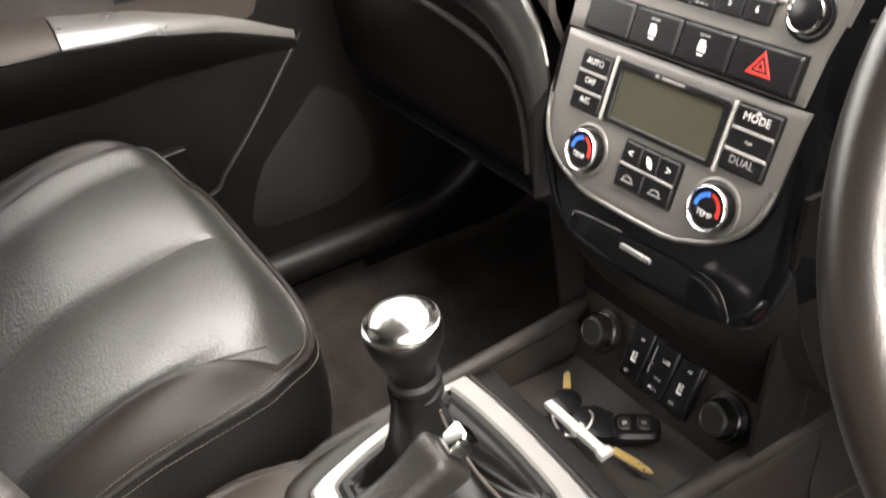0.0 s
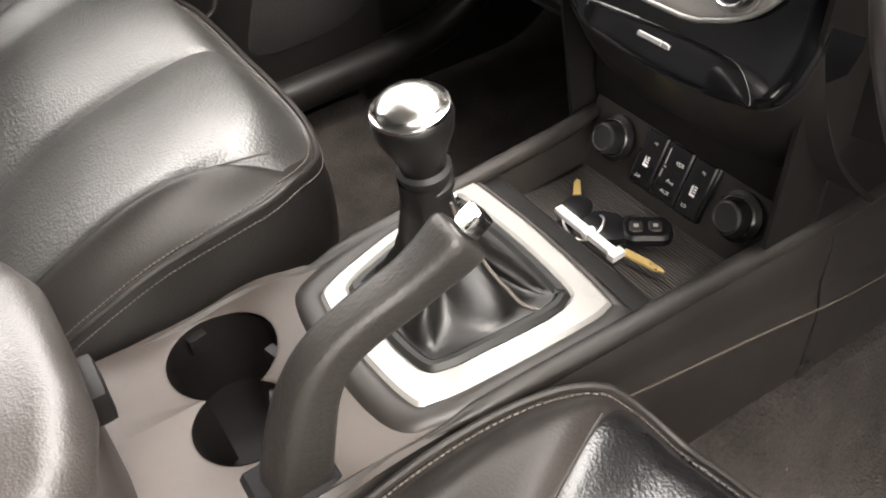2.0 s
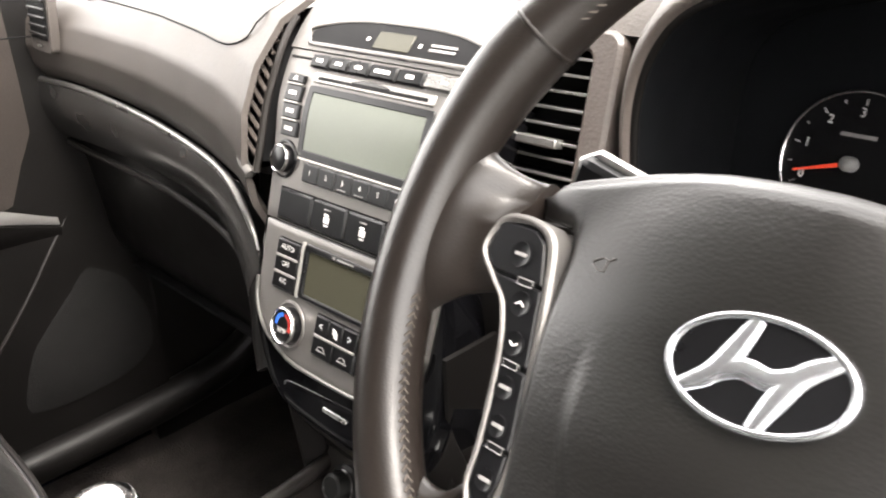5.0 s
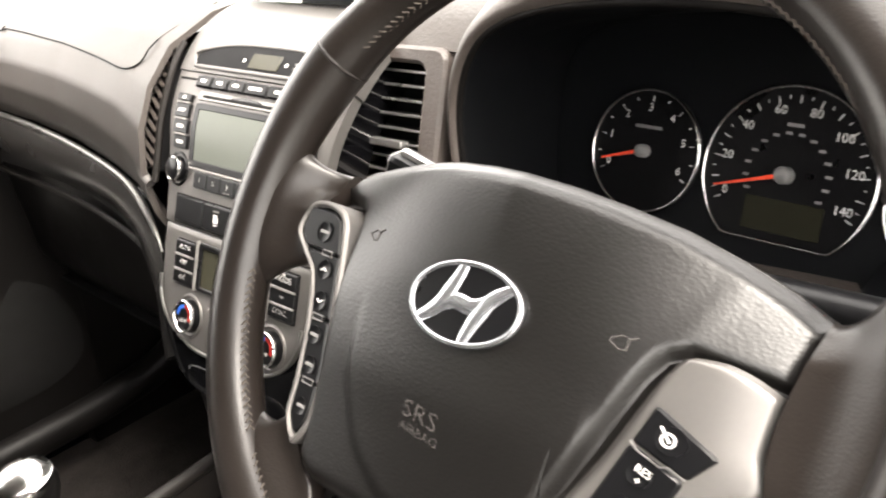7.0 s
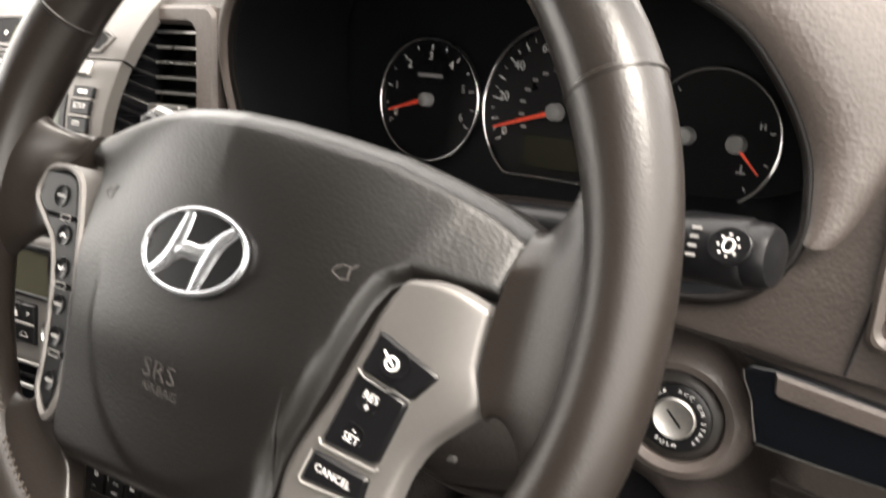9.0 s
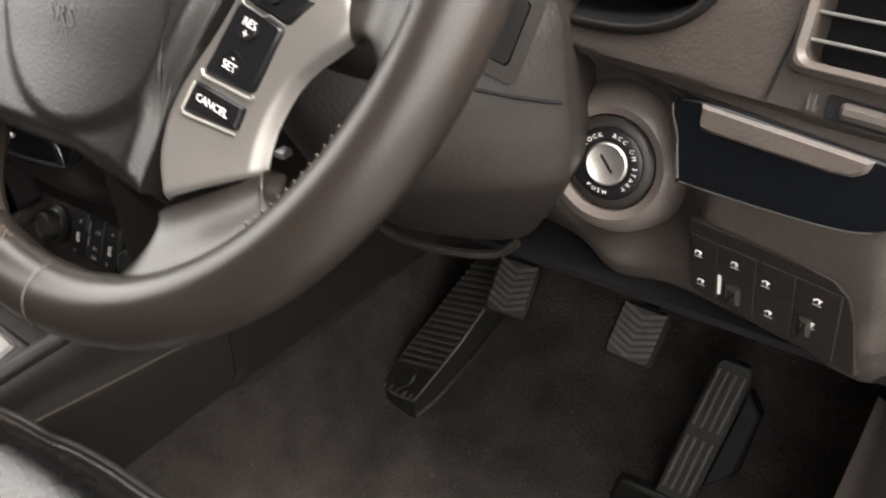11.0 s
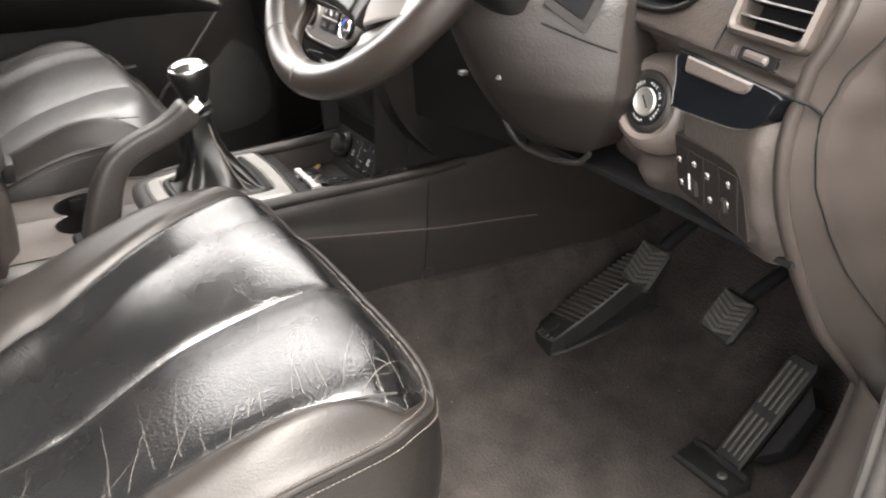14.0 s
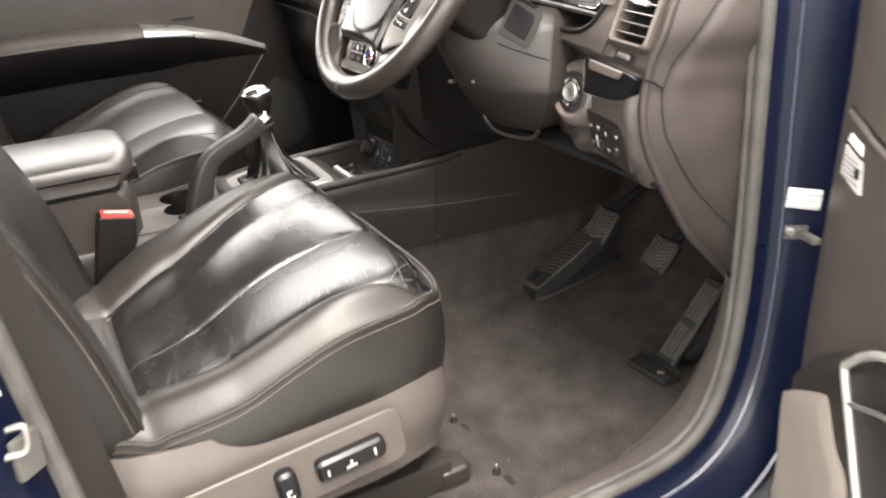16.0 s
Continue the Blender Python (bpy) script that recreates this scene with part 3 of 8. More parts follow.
def seat_z(x, y, r):
    """Height of the leather at (x from the middle, y from the front edge); r: 0 in the middle, 1 at the edge."""
    z = 0.348 + 0.228 * y
    b = bolster(y, x)
    ax = abs(x)
    inner = min(ax / b, 1)
    fade = 1 - 0.85 * smoothstep(0.84, 1.0, r)
    back = smoothstep(0.02, -0.16, y)
    ends = smoothstep(-0.40, -0.24, y) * (0.42 + 0.58 * smoothstep(0.0, -0.10, y))
    z -= 0.026 * back * (1 - inner ** 2) + shape[2] * smoothstep(-0.14, -0.40, y) * (1 - smoothstep(0.75, 1.15, ax / b))
    z += (0.032 if ax < b else 0.032 - 0.012 * smoothstep(0.0, 0.03, ax - b)) * math.sin(math.pi * min(max(-y / 0.30, 0), 1)) ** 1.2 - 0.012 * smoothstep(-0.06, 0.0, y) ** 2
    if ax < b:
        z += 0.020 * max(1 - (2 * inner - 1) ** 2, 0) ** 0.78 * ends * fade
    else:
        t = min((ax - b) / max((0.25 if x > 0 else 0.262) - b, 0.004), 1)
        z += 0.018 * max(1 - (2 * t - 1) ** 2, 0) ** 0.8 * (0.25 + 0.75 * back) * fade
    if x < 0:
        z += 0.028 * smoothstep(b - 0.05, b + 0.020, ax) * smoothstep(-0.42, -0.30, y)
    z -= 0.0015 * math.exp(-(x / 0.005) ** 2) * smoothstep(0.0, -0.04, y) * smoothstep(-0.40, -0.33, y)
    z -= 0.0018 * math.exp(-((ax - b) / 0.005) ** 2) * smoothstep(0.03, -0.03, y)
    z -= 0.010 * math.exp(-((y + 0.400) / 0.010) ** 2) * (1 if ax < b else 0.3)
    z += 0.012 * smoothstep(-0.400, -0.44, y)
    z -= 0.030 * smoothstep(0.80, 1.0, r) ** 2 * (0.4 + 0.6 * smoothstep(-0.2, 0.02, y))
    z += 0.0014 * noise.noise(Vector((x * 13, y * 9, 3))) + 0.0003 * noise.noise(Vector((x * 40, y * 22, 7)))
    return z


def make_seat(name, cx, mat, label):
    """A leather front seat; its front edge lies near y = 0.03."""
    fy = 0.030
    base = thing(name, label, "seat", (cx, -0.2, 0.0), "front seats")
    ol = seat_outline()
    n = len(ol)
    cy = -0.255
    rows, cols = 96, []
    for lo, hi, k in ((-1.0, -0.5, 14), (-0.5, 0.0, 30), (0.0, 0.5, 30), (0.5, 1.0, 14)):
        cols += [lo + (hi - lo) * (0.5 - 0.5 * math.cos(math.pi * i / k)) for i in range(k)]
    cols.append(1.0)

    def seat_row(j):
        yc = 0.255 * math.sin(radians(-90 + 180 * j / rows) * 0.9999)
        taper = 1 - 0.10 * smoothstep(-0.02, -0.25, yc)
        row = []
        for c in cols:
            e = corner(c, yc)
            wide = (0.252 if c > 0 else WIDE_L) * max(1 - abs(yc / 0.255) ** e, 0.0) ** (1 / e)
            b = min(bolster(yc + cy, c) / taper, wide * 0.94)
            x = c * 2 * b if abs(c) <= 0.5 else math.copysign(b + (abs(c) - 0.5) * 2 * (wide - b), c)
            px, py = seat_point(x, yc)
            r = (abs(x / (0.252 if x > 0 else WIDE_L)) ** e + abs(yc / 0.255) ** e) ** (1 / e)
            row.append((px, py + cy + fy + 0.2, seat_z(px, py + cy, r)))
        return row
    grid = [seat_row(j) for j in range(rows + 1)]
    jr = next(j for j in range(rows) if grid[j][44][1] > fy + 0.2 - 0.400)
    for nm, c0, c1, j0, j1, mt in (("cushion_border", 0, 14, 0, rows, SEAT_EDGE), ("cushion", 14, 74, jr, rows, mat), ("cushion_rear", 14, 74, 0, jr, SEAT_EDGE), ("cushion_border", 74, 88, 0, rows, SEAT_EDGE)):
        bm = bmesh.new()
        vs = [[bm.verts.new(p) for p in row[c0:c1 + 1]] for row in grid[j0:j1 + 1]]
        for j in range(j1 - j0):
            for i in range(c1 - c0):
                bm.faces.new((vs[j][i], vs[j][i + 1], vs[j + 1][i + 1], vs[j + 1][i]))
        part(nm, bm, mt, base, smooth=80)
    # side and front of the cushion below the piping
    rings = []
    for k in range(13):
        t = k / 12
        swell = 1 + 0.045 * math.sin(math.pi * (0.08 + 0.72 * t)) - 0.03 * t
        ring = []
        for x, y in ol:
            z1 = seat_z(x, y + cy, 1.0)
            z0 = 0.180 - 0.02 * smoothstep(0.1, -0.25, y)
            ring.append((x * swell, y * swell + cy + fy + 0.2, z1 + (z0 - z1) * t))
        rings.append(ring)
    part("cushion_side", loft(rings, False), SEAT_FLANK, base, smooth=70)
    edge = [Vector((x * 1.006, y * 1.006 + cy + fy + 0.2, seat_z(x, y + cy, 1.0) + 0.001)) for x, y in ol]
    part("piping", tube(edge, 0.0030, 8, True), SEAT_EDGE, base, "rolled leather seam")
    # double stitching beside the rolled seam
    bm = bmesh.new()
    for off in (0.984, 1.019):
        run, last = 0.0, None
        for i in range(0, n):
            p = Vector((ol[i][0] * off, ol[i][1] * off + cy + fy + 0.2, 0))
            x, y = ol[i]
            p.z = seat_z(x * off, y * off + cy, min(off, 1)) + 0.0012 if off < 1 else seat_z(x, y + cy, 1.0) - 0.0075
            q = Vector((ol[(i + 1) % n][0] * off, ol[(i + 1) % n][1] * off + cy + fy + 0.2, 0))
            x, y = ol[(i + 1) % n]
            q.z = seat_z(x * off, y * off + cy, min(off, 1)) + 0.0012 if off < 1 else seat_z(x, y + cy, 1.0) - 0.0075
            d = q - p
            m = max(1, round(d.length / 0.0042))
            for j in range(m):
                a, b = p + d * ((j + 0.15) / m), p + d * ((j + 0.78) / m)
                mt = Matrix.Translation((a + b) / 2) @ (b - a).to_track_quat("X", "Z").to_matrix().to_4x4() @ Matrix.Diagonal(((b - a).length, 0.0008, 0.0009, 1))
                bmesh.ops.create_cube(bm, size=1.0, matrix=mt)
    st = part("stitching", bm, STITCH_DARK, base, "double row of grey-brown stitches", 0)
    tagged(st, kind="stuff")
    # seams of the middle panel
    for s in (-1, 1):
        pts = [Vector((s * bolster(y, s), y + fy + 0.2, seat_z(s * bolster(y, s), y, max(0.7, 1 + y / 0.255)) + 0.0004)) for y in [-0.055 - 0.345 * k / 30 for k in range(31)]]
        part("panel_seam", tube(pts, 0.0010, 6), SEAT_EDGE, base)
    pts = [Vector((0, y + fy + 0.2, seat_z(0, y, max(0.7, 1 + y / 0.255)) + 0.0004)) for y in [-0.018 - 0.380 * k / 30 for k in range(31)]]
    part("panel_seam", tube(pts, 0.0010, 6), SEAT_EDGE, base)
    # backrest: a thick padded shell that leans back
    def back_ring(t):
        zc = 0.235 + 0.72 * t
        yc = -0.485 - 0.34 * t + 0.06 * math.sin(math.pi * min(t * 1.15, 1)) + 0.2
        w = 0.225 + 0.035 * math.sin(math.pi * min(t * 1.1, 1)) - 0.05 * smoothstep(0.75, 1, t)
        d = 0.075
        ring = []
        m = 64
        for i in range(m):
            a = 2 * math.pi * i / m
            c, s = math.cos(a), math.sin(a)
            k = (abs(c) ** 4 + abs(s) ** 4) ** -0.25
            x = w * k * c
            y = d * k * s
            if s > 0:
                ax = abs(x) / w
                y += 0.06 * smoothstep(0.55, 0.85, ax) * (1 - smoothstep(0.93, 1.0, ax)) - 0.006 * math.exp(-((ax - 0.6) / 0.03) ** 2)
            ring.append((x, yc + y, zc - 0.3 * y))
        return ring
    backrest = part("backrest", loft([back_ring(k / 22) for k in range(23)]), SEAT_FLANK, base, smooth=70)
    # rolled seams with a row of stitches down both bolsters
    for i in (7, 25):
        run = smooth_path([Vector(back_ring(k / 44)[i]) for k in range(2, 41)], 3)
        part("bolster_seam", tube(run, 0.0024, 6), SEAT_EDGE, backrest, "rolled seam along the bolster")
        bm = bmesh.new()
        side_i = i - 1 if i < 16 else i + 1
        run = smooth_path([Vector(back_ring(k / 44)[i]).lerp(Vector(back_ring(k / 44)[side_i]), 0.45) for k in range(2, 41)], 4)
        for a, b in zip(run, run[1:]):
            mt = Matrix.Translation((a + b) / 2) @ (b - a).to_track_quat("X", "Z").to_matrix().to_4x4() @ Matrix.Diagonal(((b - a).length * 0.62, 0.0012, 0.0016, 1))
            bmesh.ops.create_cube(bm, size=1.0, matrix=mt)
        tagged(part("bolster_stitching", bm, STITCH, backrest, "row of tan stitches", 0), kind="stuff")
    # plastic side cover, wrapped round the front corner, and base
    def cover(u, v):
        a = radians(-62 + 128 * u)
        c, w = math.cos(a), math.sin(a)
        k = (abs(c) ** 5 + abs(w) ** 5) ** -0.2
        x, y = 0.253 * k * c, 0.259 * k * w
        top = lerp_table([(-0.6, 0.258), (-0.45, 0.248), (-0.40, 0.243), (-0.2, 0.233), (-0.06, 0.234), (-0.02, 0.229), (0.0, 0.220), (0.04, 0.212)], y + cy + fy)
        low = lerp_table([(-0.6, 0.10), (-0.2, 0.095), (-0.06, 0.10), (0.0, 0.095), (0.06, 0.09)], y + cy + fy)
        out = 1 + 0.045 * math.sin(math.pi * min(v * 1.1, 1)) - 0.05 * v * smoothstep(0.10, 0.28, y)
        return Vector((x * out, y * (1 + 0.5 * (out - 1)) + cy + fy + 0.2, top + (low - top) * v))
    for s in (1, -1):
        part("side_cover", sheet(lambda u, v: Vector((s * cover(u, v).x, cover(u, v).y, cover(u, v).z)), 70, 12, 0.004), SEAT_COVER, base, "brown-grey plastic seat side cover")
    part("front_cover", sheet(lambda u, v: Vector((-0.2 + 0.4 * u, 0.222 - 0.03 * v + 0.012 * math.sin(math.pi * u), 0.225 - 0.13 * v)), 16, 6, 0.004), PLASTIC_DARK, base)
    part("seat_frame", rbox(-0.21, -0.26, 0.05, 0.21, 0.17, 0.2, 0.01), PLASTIC_DARK, base)
    for s in (-1, 1):
        rail = part("rail", rbox(s * 0.19 - 0.022, -0.33, 0.004, s * 0.19 + 0.022, 0.215, 0.05, 0.004), PLASTIC_SIDE, base)
        part("rail_cover", rbox(s * 0.19 - 0.025, 0.195, 0.0, s * 0.19 + 0.025, 0.245, 0.034, 0.012, 3), PLASTIC_SIDE, base)
    return base


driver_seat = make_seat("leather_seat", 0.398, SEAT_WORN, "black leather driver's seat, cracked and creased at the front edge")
shape = SHAPES["passenger"]
passenger_seat = make_seat("leather_seat", -0.412, SEAT, "smooth black leather passenger seat with stitched edges")
passenger_seat.location += Vector((0.030, -0.048, 0.032))

# long fine creases that fan out of the worn driver's seat seam
shape = SHAPES["driver"]
rng = random.Random(12)
bm = bmesh.new()
for k in range(24):
    y0 = -0.385 + 0.365 * (k + rng.uniform(-0.4, 0.4)) / 24
    reach = rng.choice((0.3, 0.5, 0.8, 1.0)) * rng.uniform(0.8, 1.1)
    drift, bend = rng.uniform(0.0, 0.05), rng.uniform(-0.01, 0.05)
    pts = []
    for i in range(13):
        t = i / 12
        y = min(y0 + drift * t + bend * t * t + 0.0018 * noise.noise(Vector((t * 5, k * 3.1, 0))), -0.012)
        x = bolster(y, 1) * (0.985 - reach * t) + 0.0025 * noise.noise(Vector((t * 4, k * 1.7, 5)))
        pts.append(Vector((x, y + 0.23, seat_z(x, y, max(0.5, 1 + y / 0.255)) - 0.00012)))
    thick = rng.choice((0.00028, 0.00034, 0.00042))
    piece = tube(pts, [thick * (1 - 0.7 * i / 12) for i in range(13)], 5)
    me = bpy.data.meshes.new("crease")
    piece.to_mesh(me)
    bm.from_mesh(me)
    bpy.data.meshes.remove(me)
tagged(part("cracking", bm, CREASE, driver_seat, "fine pale cracks in the worn leather"), kind="stuff")

# power seat switches on the driver's side cover
SW = flat((0.688, -0.20, 0.172), (0, 1, 0.10), (0.02, -0.1, 1))
sw = thing("seat_switches", "black power seat switches on the brown side cover", "switch", (0.688, -0.2, 0.172))
put("switch_recess", plate(rrect(-0.20, -0.040, 0.115, 0.040, 0.016), SW, -0.008, -0.004, 0.001), SEAT_COVER, sw)
put("cushion_switch", plate(rrect(-0.005, -0.014, 0.085, 0.016, 0.008), SW, -0.004, 0.010, 0.004), BUTTON, sw, "long ribbed black seat switch")
put("recline_switch", plate(rrect(-0.055, -0.022, -0.030, 0.024, 0.009), SW, -0.004, 0.011, 0.004), BUTTON, sw)
put("lumbar_switch", plate(ellipse(-0.11, -0.012, 0.022, 0.016, 24), SW, -0.004, 0.009, 0.003), BUTTON, sw)
for q in ((0.006, -0.006, 0.009, 0.003), (0.068, -0.004, 0.071, 0.006), (0.030, -0.006, 0.044, -0.003), (0.036, -0.003, 0.039, 0.004)):
    bars([q], SW, 0.0095, 0.0105, GREYPRINT, sw)
for q in ((-0.047, -0.012, -0.038, -0.009), (-0.047, -0.009, -0.044, -0.003), (-0.047, -0.003, -0.040, 0.0)):
    bars([q], SW, 0.0105, 0.0116, GREYPRINT, sw)

# ---- centre console ----
CZ = 0.318
console = thing("centre_console", "dark plastic centre console with silver gear surround and open tray", "console", (0.0, 0.0, 0.2))


def half_width(y):
    return lerp_table([(-0.62, 0.105), (-0.30, 0.100), (-0.20, 0.098), (-0.10, 0.104), (0.08, 0.113), (0.20, 0.118), (0.27, 0.124), (0.45, 0.131), (0.60, 0.134)], y)


def rim_z(y):
    return lerp_table([(-0.5, 0.300), (-0.24, 0.300), (-0.16, 0.306), (-0.10, 0.312), (0.08, 0.320), (0.20, 0.324), (0.30, 0.330), (0.45, 0.35), (0.60, 0.37)], y)


def side(sx):
    def f(u, v):
        y = -0.60 + 1.30 * u
        seam = 0.153 + 0.47 * (y - 0.095)
        w = half_width(y) + (0.020 * smoothstep(-0.06, -0.14, y) if sx < 0 else 0) + 0.022 * v * smoothstep(0.40, 0.0, y) + 0.010 * v + 0.006 * smoothstep(seam - 0.012, seam + 0.012, v)
        z = rim_z(y) * (1 - v) - 0.01 * v
        r = 0.010 * (1 - min(v / 0.06, 1)) ** 2
        return Vector((sx * (w - r), y, z))
    return f


for sx in (-1, 1):
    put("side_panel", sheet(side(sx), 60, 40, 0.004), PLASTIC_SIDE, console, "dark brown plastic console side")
# scuffed joint along the driver's side, its pale colour also painting a highlight
joint = [side(1)(u, 0.168 + 0.47 * (-0.695 + 1.30 * u)) + Vector((0.0006, 0, 0)) for u in [0.44 + 0.37 * k / 24 for k in range(25)]]
put("side_joint", tube(joint, 0.0010, 6), STITCH, console, "scuffed joint, pale for its highlight too")
put("side_joint", tube([side(1)(0.675 - 0.030 * v, v * 0.95) + Vector((0.0006, 0, 0)) for v in [k / 16 for k in range(17)]], 0.0009, 6), VOID, console)
put("side_clip", lathe([(0.0105, 0), (0.0105, 0.002), (0.008, 0.003), (0.0, 0.003)], Matrix.Translation(side(1)(0.665, 0.46)) @ Matrix.Rotation(radians(90), 4, "Y"), 24), PLASTIC_SIDE, console)

# top deck behind the gear surround with the cup holder opening
cup1, cup2 = (-0.060, -0.172), (-0.012, -0.205)


def cup_edge(n=56):
    """One opening made of two round wells that run into each other."""
    out = []
    for i in range(n):
        a = 2 * math.pi * i / n
        d = Vector((math.cos(a), math.sin(a)))
        best = 0
        o = Vector((-0.030, -0.166))
        for c, r in ((Vector((-0.064, -0.162)), 0.042), (Vector((0.003, -0.173)), 0.036)):
            oc = o - c
            b = oc.dot(d)
            q = b * b - (oc.dot(oc) - r * r)
            if q >= 0:
                best = max(best, -b + math.sqrt(q))
        out.append(tuple(o + d * best))
    return out


cups = cup_edge()
bm = bmesh.new()
zt = 0.302
outer = []
for x, y in cups:
    d = Vector((x + 0.030, y + 0.166)).normalized()
    k = 0.3
    for step in range(400):
        k = step * 0.0012
        q = Vector((x, y)) + d * k
        if q.x > half_width(q.y) - 0.004 or q.x < 0.004 - half_width(q.y) - 0.020 * smoothstep(-0.06, -0.14, q.y) or q.y > -0.062 or q.y < -0.30:
            break
    outer.append((q.x, q.y))
va = [bm.verts.new((x, y, zt + 0.01 * smoothstep(-0.16, -0.09, y))) for x, y in outer]
vb = [bm.verts.new((x * 0.995 - 0.0002, y, zt + 0.01 * smoothstep(-0.16, -0.09, y) - 0.0003)) for x, y in inset(cups[::1], -0.003)]
vc = [bm.verts.new((x, y, zt + 0.01 * smoothstep(-0.16, -0.09, y) - 0.002)) for x, y in cups]
vd = [bm.verts.new((x, y, zt - 0.075)) for x, y in inset(cups, 0.003)]
n = len(cups)
for a, b in ((va, vb), (vb, vc)):
    for i in range(n):
        bm.faces.new((a[i], a[(i + 1) % n], b[(i + 1) % n], b[i]))
put("rear_deck", bm, PLASTIC, console, "brown-grey plastic deck")
bm = bmesh.new()
vc = [bm.verts.new((x, y, zt - 0.001)) for x, y in cups]
vd = [bm.verts.new((x, y, zt - 0.075)) for x, y in inset(cups, 0.003)]
for i in range(n):
    bm.faces.new((vc[i], vc[(i + 1) % n], vd[(i + 1) % n], vd[i]))
bm.faces.new(vd)
well = put("cup_holder", bm, PLASTIC_DARK, console, "black double cup holder")
for x, y, a in ((-0.104, -0.172, 10), (-0.050, -0.124, -75), (-0.010, -0.141, -111)):
    put("spring_tab", rbox(-0.001, -0.008, -0.022, 0.008, 0.008, -0.006, 0.002, m=Matrix.Translation((x, y, zt)) @ Matrix.Rotation(radians(a), 4, "Z")), PLASTIC_DARK, well)

# raised frame of the gear lever: plastic plinth, silver ring, leather gaiter
FRAME = smooth_path([(-0.098, 0.091, 0), (-0.02, 0.095, 0), (0.070, 0.090, 0), (0.083, 0.082, 0), (0.086, 0.055, 0), (0.084, -0.02, 0), (0.078, -0.062, 0), (0.066, -0.077, 0), (0.0, -0.083, 0), (-0.050, -0.081, 0), (-0.067, -0.070, 0), (-0.083, -0.02, 0), (-0.097, 0.04, 0), (-0.104, 0.081, 0)], 5, True)
FRAME = [(p.x, p.y) for p in FRAME]
HOLE = smooth_path([(-0.086, 0.071, 0), (-0.02, 0.075, 0), (0.047, 0.072, 0), (0.060, 0.064, 0), (0.0650, 0.045, 0), (0.0635, -0.005, 0), (0.060, -0.040, 0), (0.048, -0.056, 0), (0.0, -0.061, 0), (-0.043, -0.060, 0), (-0.057, -0.052, 0), (-0.071, -0.01, 0), (-0.086, 0.040, 0), (-0.092, 0.062, 0)], 5, True)
HOLE = [(p.x, p.y) for p in HOLE]
LIP = inset(HOLE[::-1], 0.011)[::-1]


def frame_fn(x, y, h=0.0):
    return Vector((x, y, CZ - 0.004 + h + 0.05 * min(0, y + 0.02)))


plinth = smooth_path([(-0.106, 0.100, 0), (-0.02, 0.104, 0), (0.085, 0.102, 0), (0.105, 0.098, 0), (0.107, 0.055, 0), (0.104, -0.02, 0), (0.098, -0.070, 0), (0.079, -0.102, 0), (0.0, -0.109, 0), (-0.066, -0.104, 0), (-0.093, -0.085, 0), (-0.106, -0.03, 0), (-0.113, 0.04, 0), (-0.115, 0.09, 0)], 5, True)
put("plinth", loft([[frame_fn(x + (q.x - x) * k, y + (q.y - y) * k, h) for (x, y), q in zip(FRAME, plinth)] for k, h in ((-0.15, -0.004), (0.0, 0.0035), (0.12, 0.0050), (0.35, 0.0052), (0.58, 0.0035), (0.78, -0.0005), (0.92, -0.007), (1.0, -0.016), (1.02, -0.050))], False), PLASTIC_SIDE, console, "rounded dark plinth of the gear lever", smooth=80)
put("gear_surround", frame_ring(FRAME, HOLE, frame_fn, -0.004, 0.0065, 0.003), RING, console, "broad silver ring round the gear gaiter")
put("gaiter_ring", frame_ring(HOLE, LIP, frame_fn, -0.006, 0.0080, 0.0035), RUBBER, console)
# deck strip between surround and tray
put("tray_lip", rbox(-0.113, 0.094, 0.28, 0.108, 0.118, 0.314, 0.006, 3), PLASTIC_DARK, console)

# open tray with ribbed mat
put("tray_floor", sheet(lambda u, v: Vector((-0.106 + 0.212 * u, 0.112 + 0.135 * v, 0.283 - 0.006 * math.sin(math.pi * v))), 8, 8, 0.004), PLASTIC_SIDE, console)
bm = bmesh.new()
for k in range(42):
    y = 0.118 + 0.0030 * k
    prism(bm, [(-0.098, y), (0.098, y), (0.098, y + 0.0017), (-0.098, y + 0.0017)], lambda a, b, h: Vector((a, b, 0.283 - 0.006 * math.sin(math.pi * (b - 0.112) / 0.135) + h)), 0.0005, 0.0017, 0)
tagged(put("tray_mat", bm, RIBBED, console, "ribbed black rubber tray mat", 0), kind="stuff")
for sx in (-1, 1):
    put("tray_wall", sheet(lambda u, v: Vector((sx * (half_width(0.1 + 0.22 * u) - 0.008 - 0.006 * v), 0.10 + 0.22 * u, rim_z(0.1 + 0.22 * u) - 0.002 - (rim_z(0.1 + 0.22 * u) - 0.283) * v)), 12, 6, 0.004), PLASTIC_SIDE, console)
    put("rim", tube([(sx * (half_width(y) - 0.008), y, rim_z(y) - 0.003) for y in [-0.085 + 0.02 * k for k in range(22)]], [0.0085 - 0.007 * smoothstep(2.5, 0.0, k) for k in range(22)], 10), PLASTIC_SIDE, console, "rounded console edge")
put("tray_wall", sheet(lambda u, v: Vector((-0.105 + 0.21 * u, 0.112 + 0.006 * (1 - v), 0.312 - 0.05 * v)), 8, 4, 0.003), PLASTIC_SIDE, console)

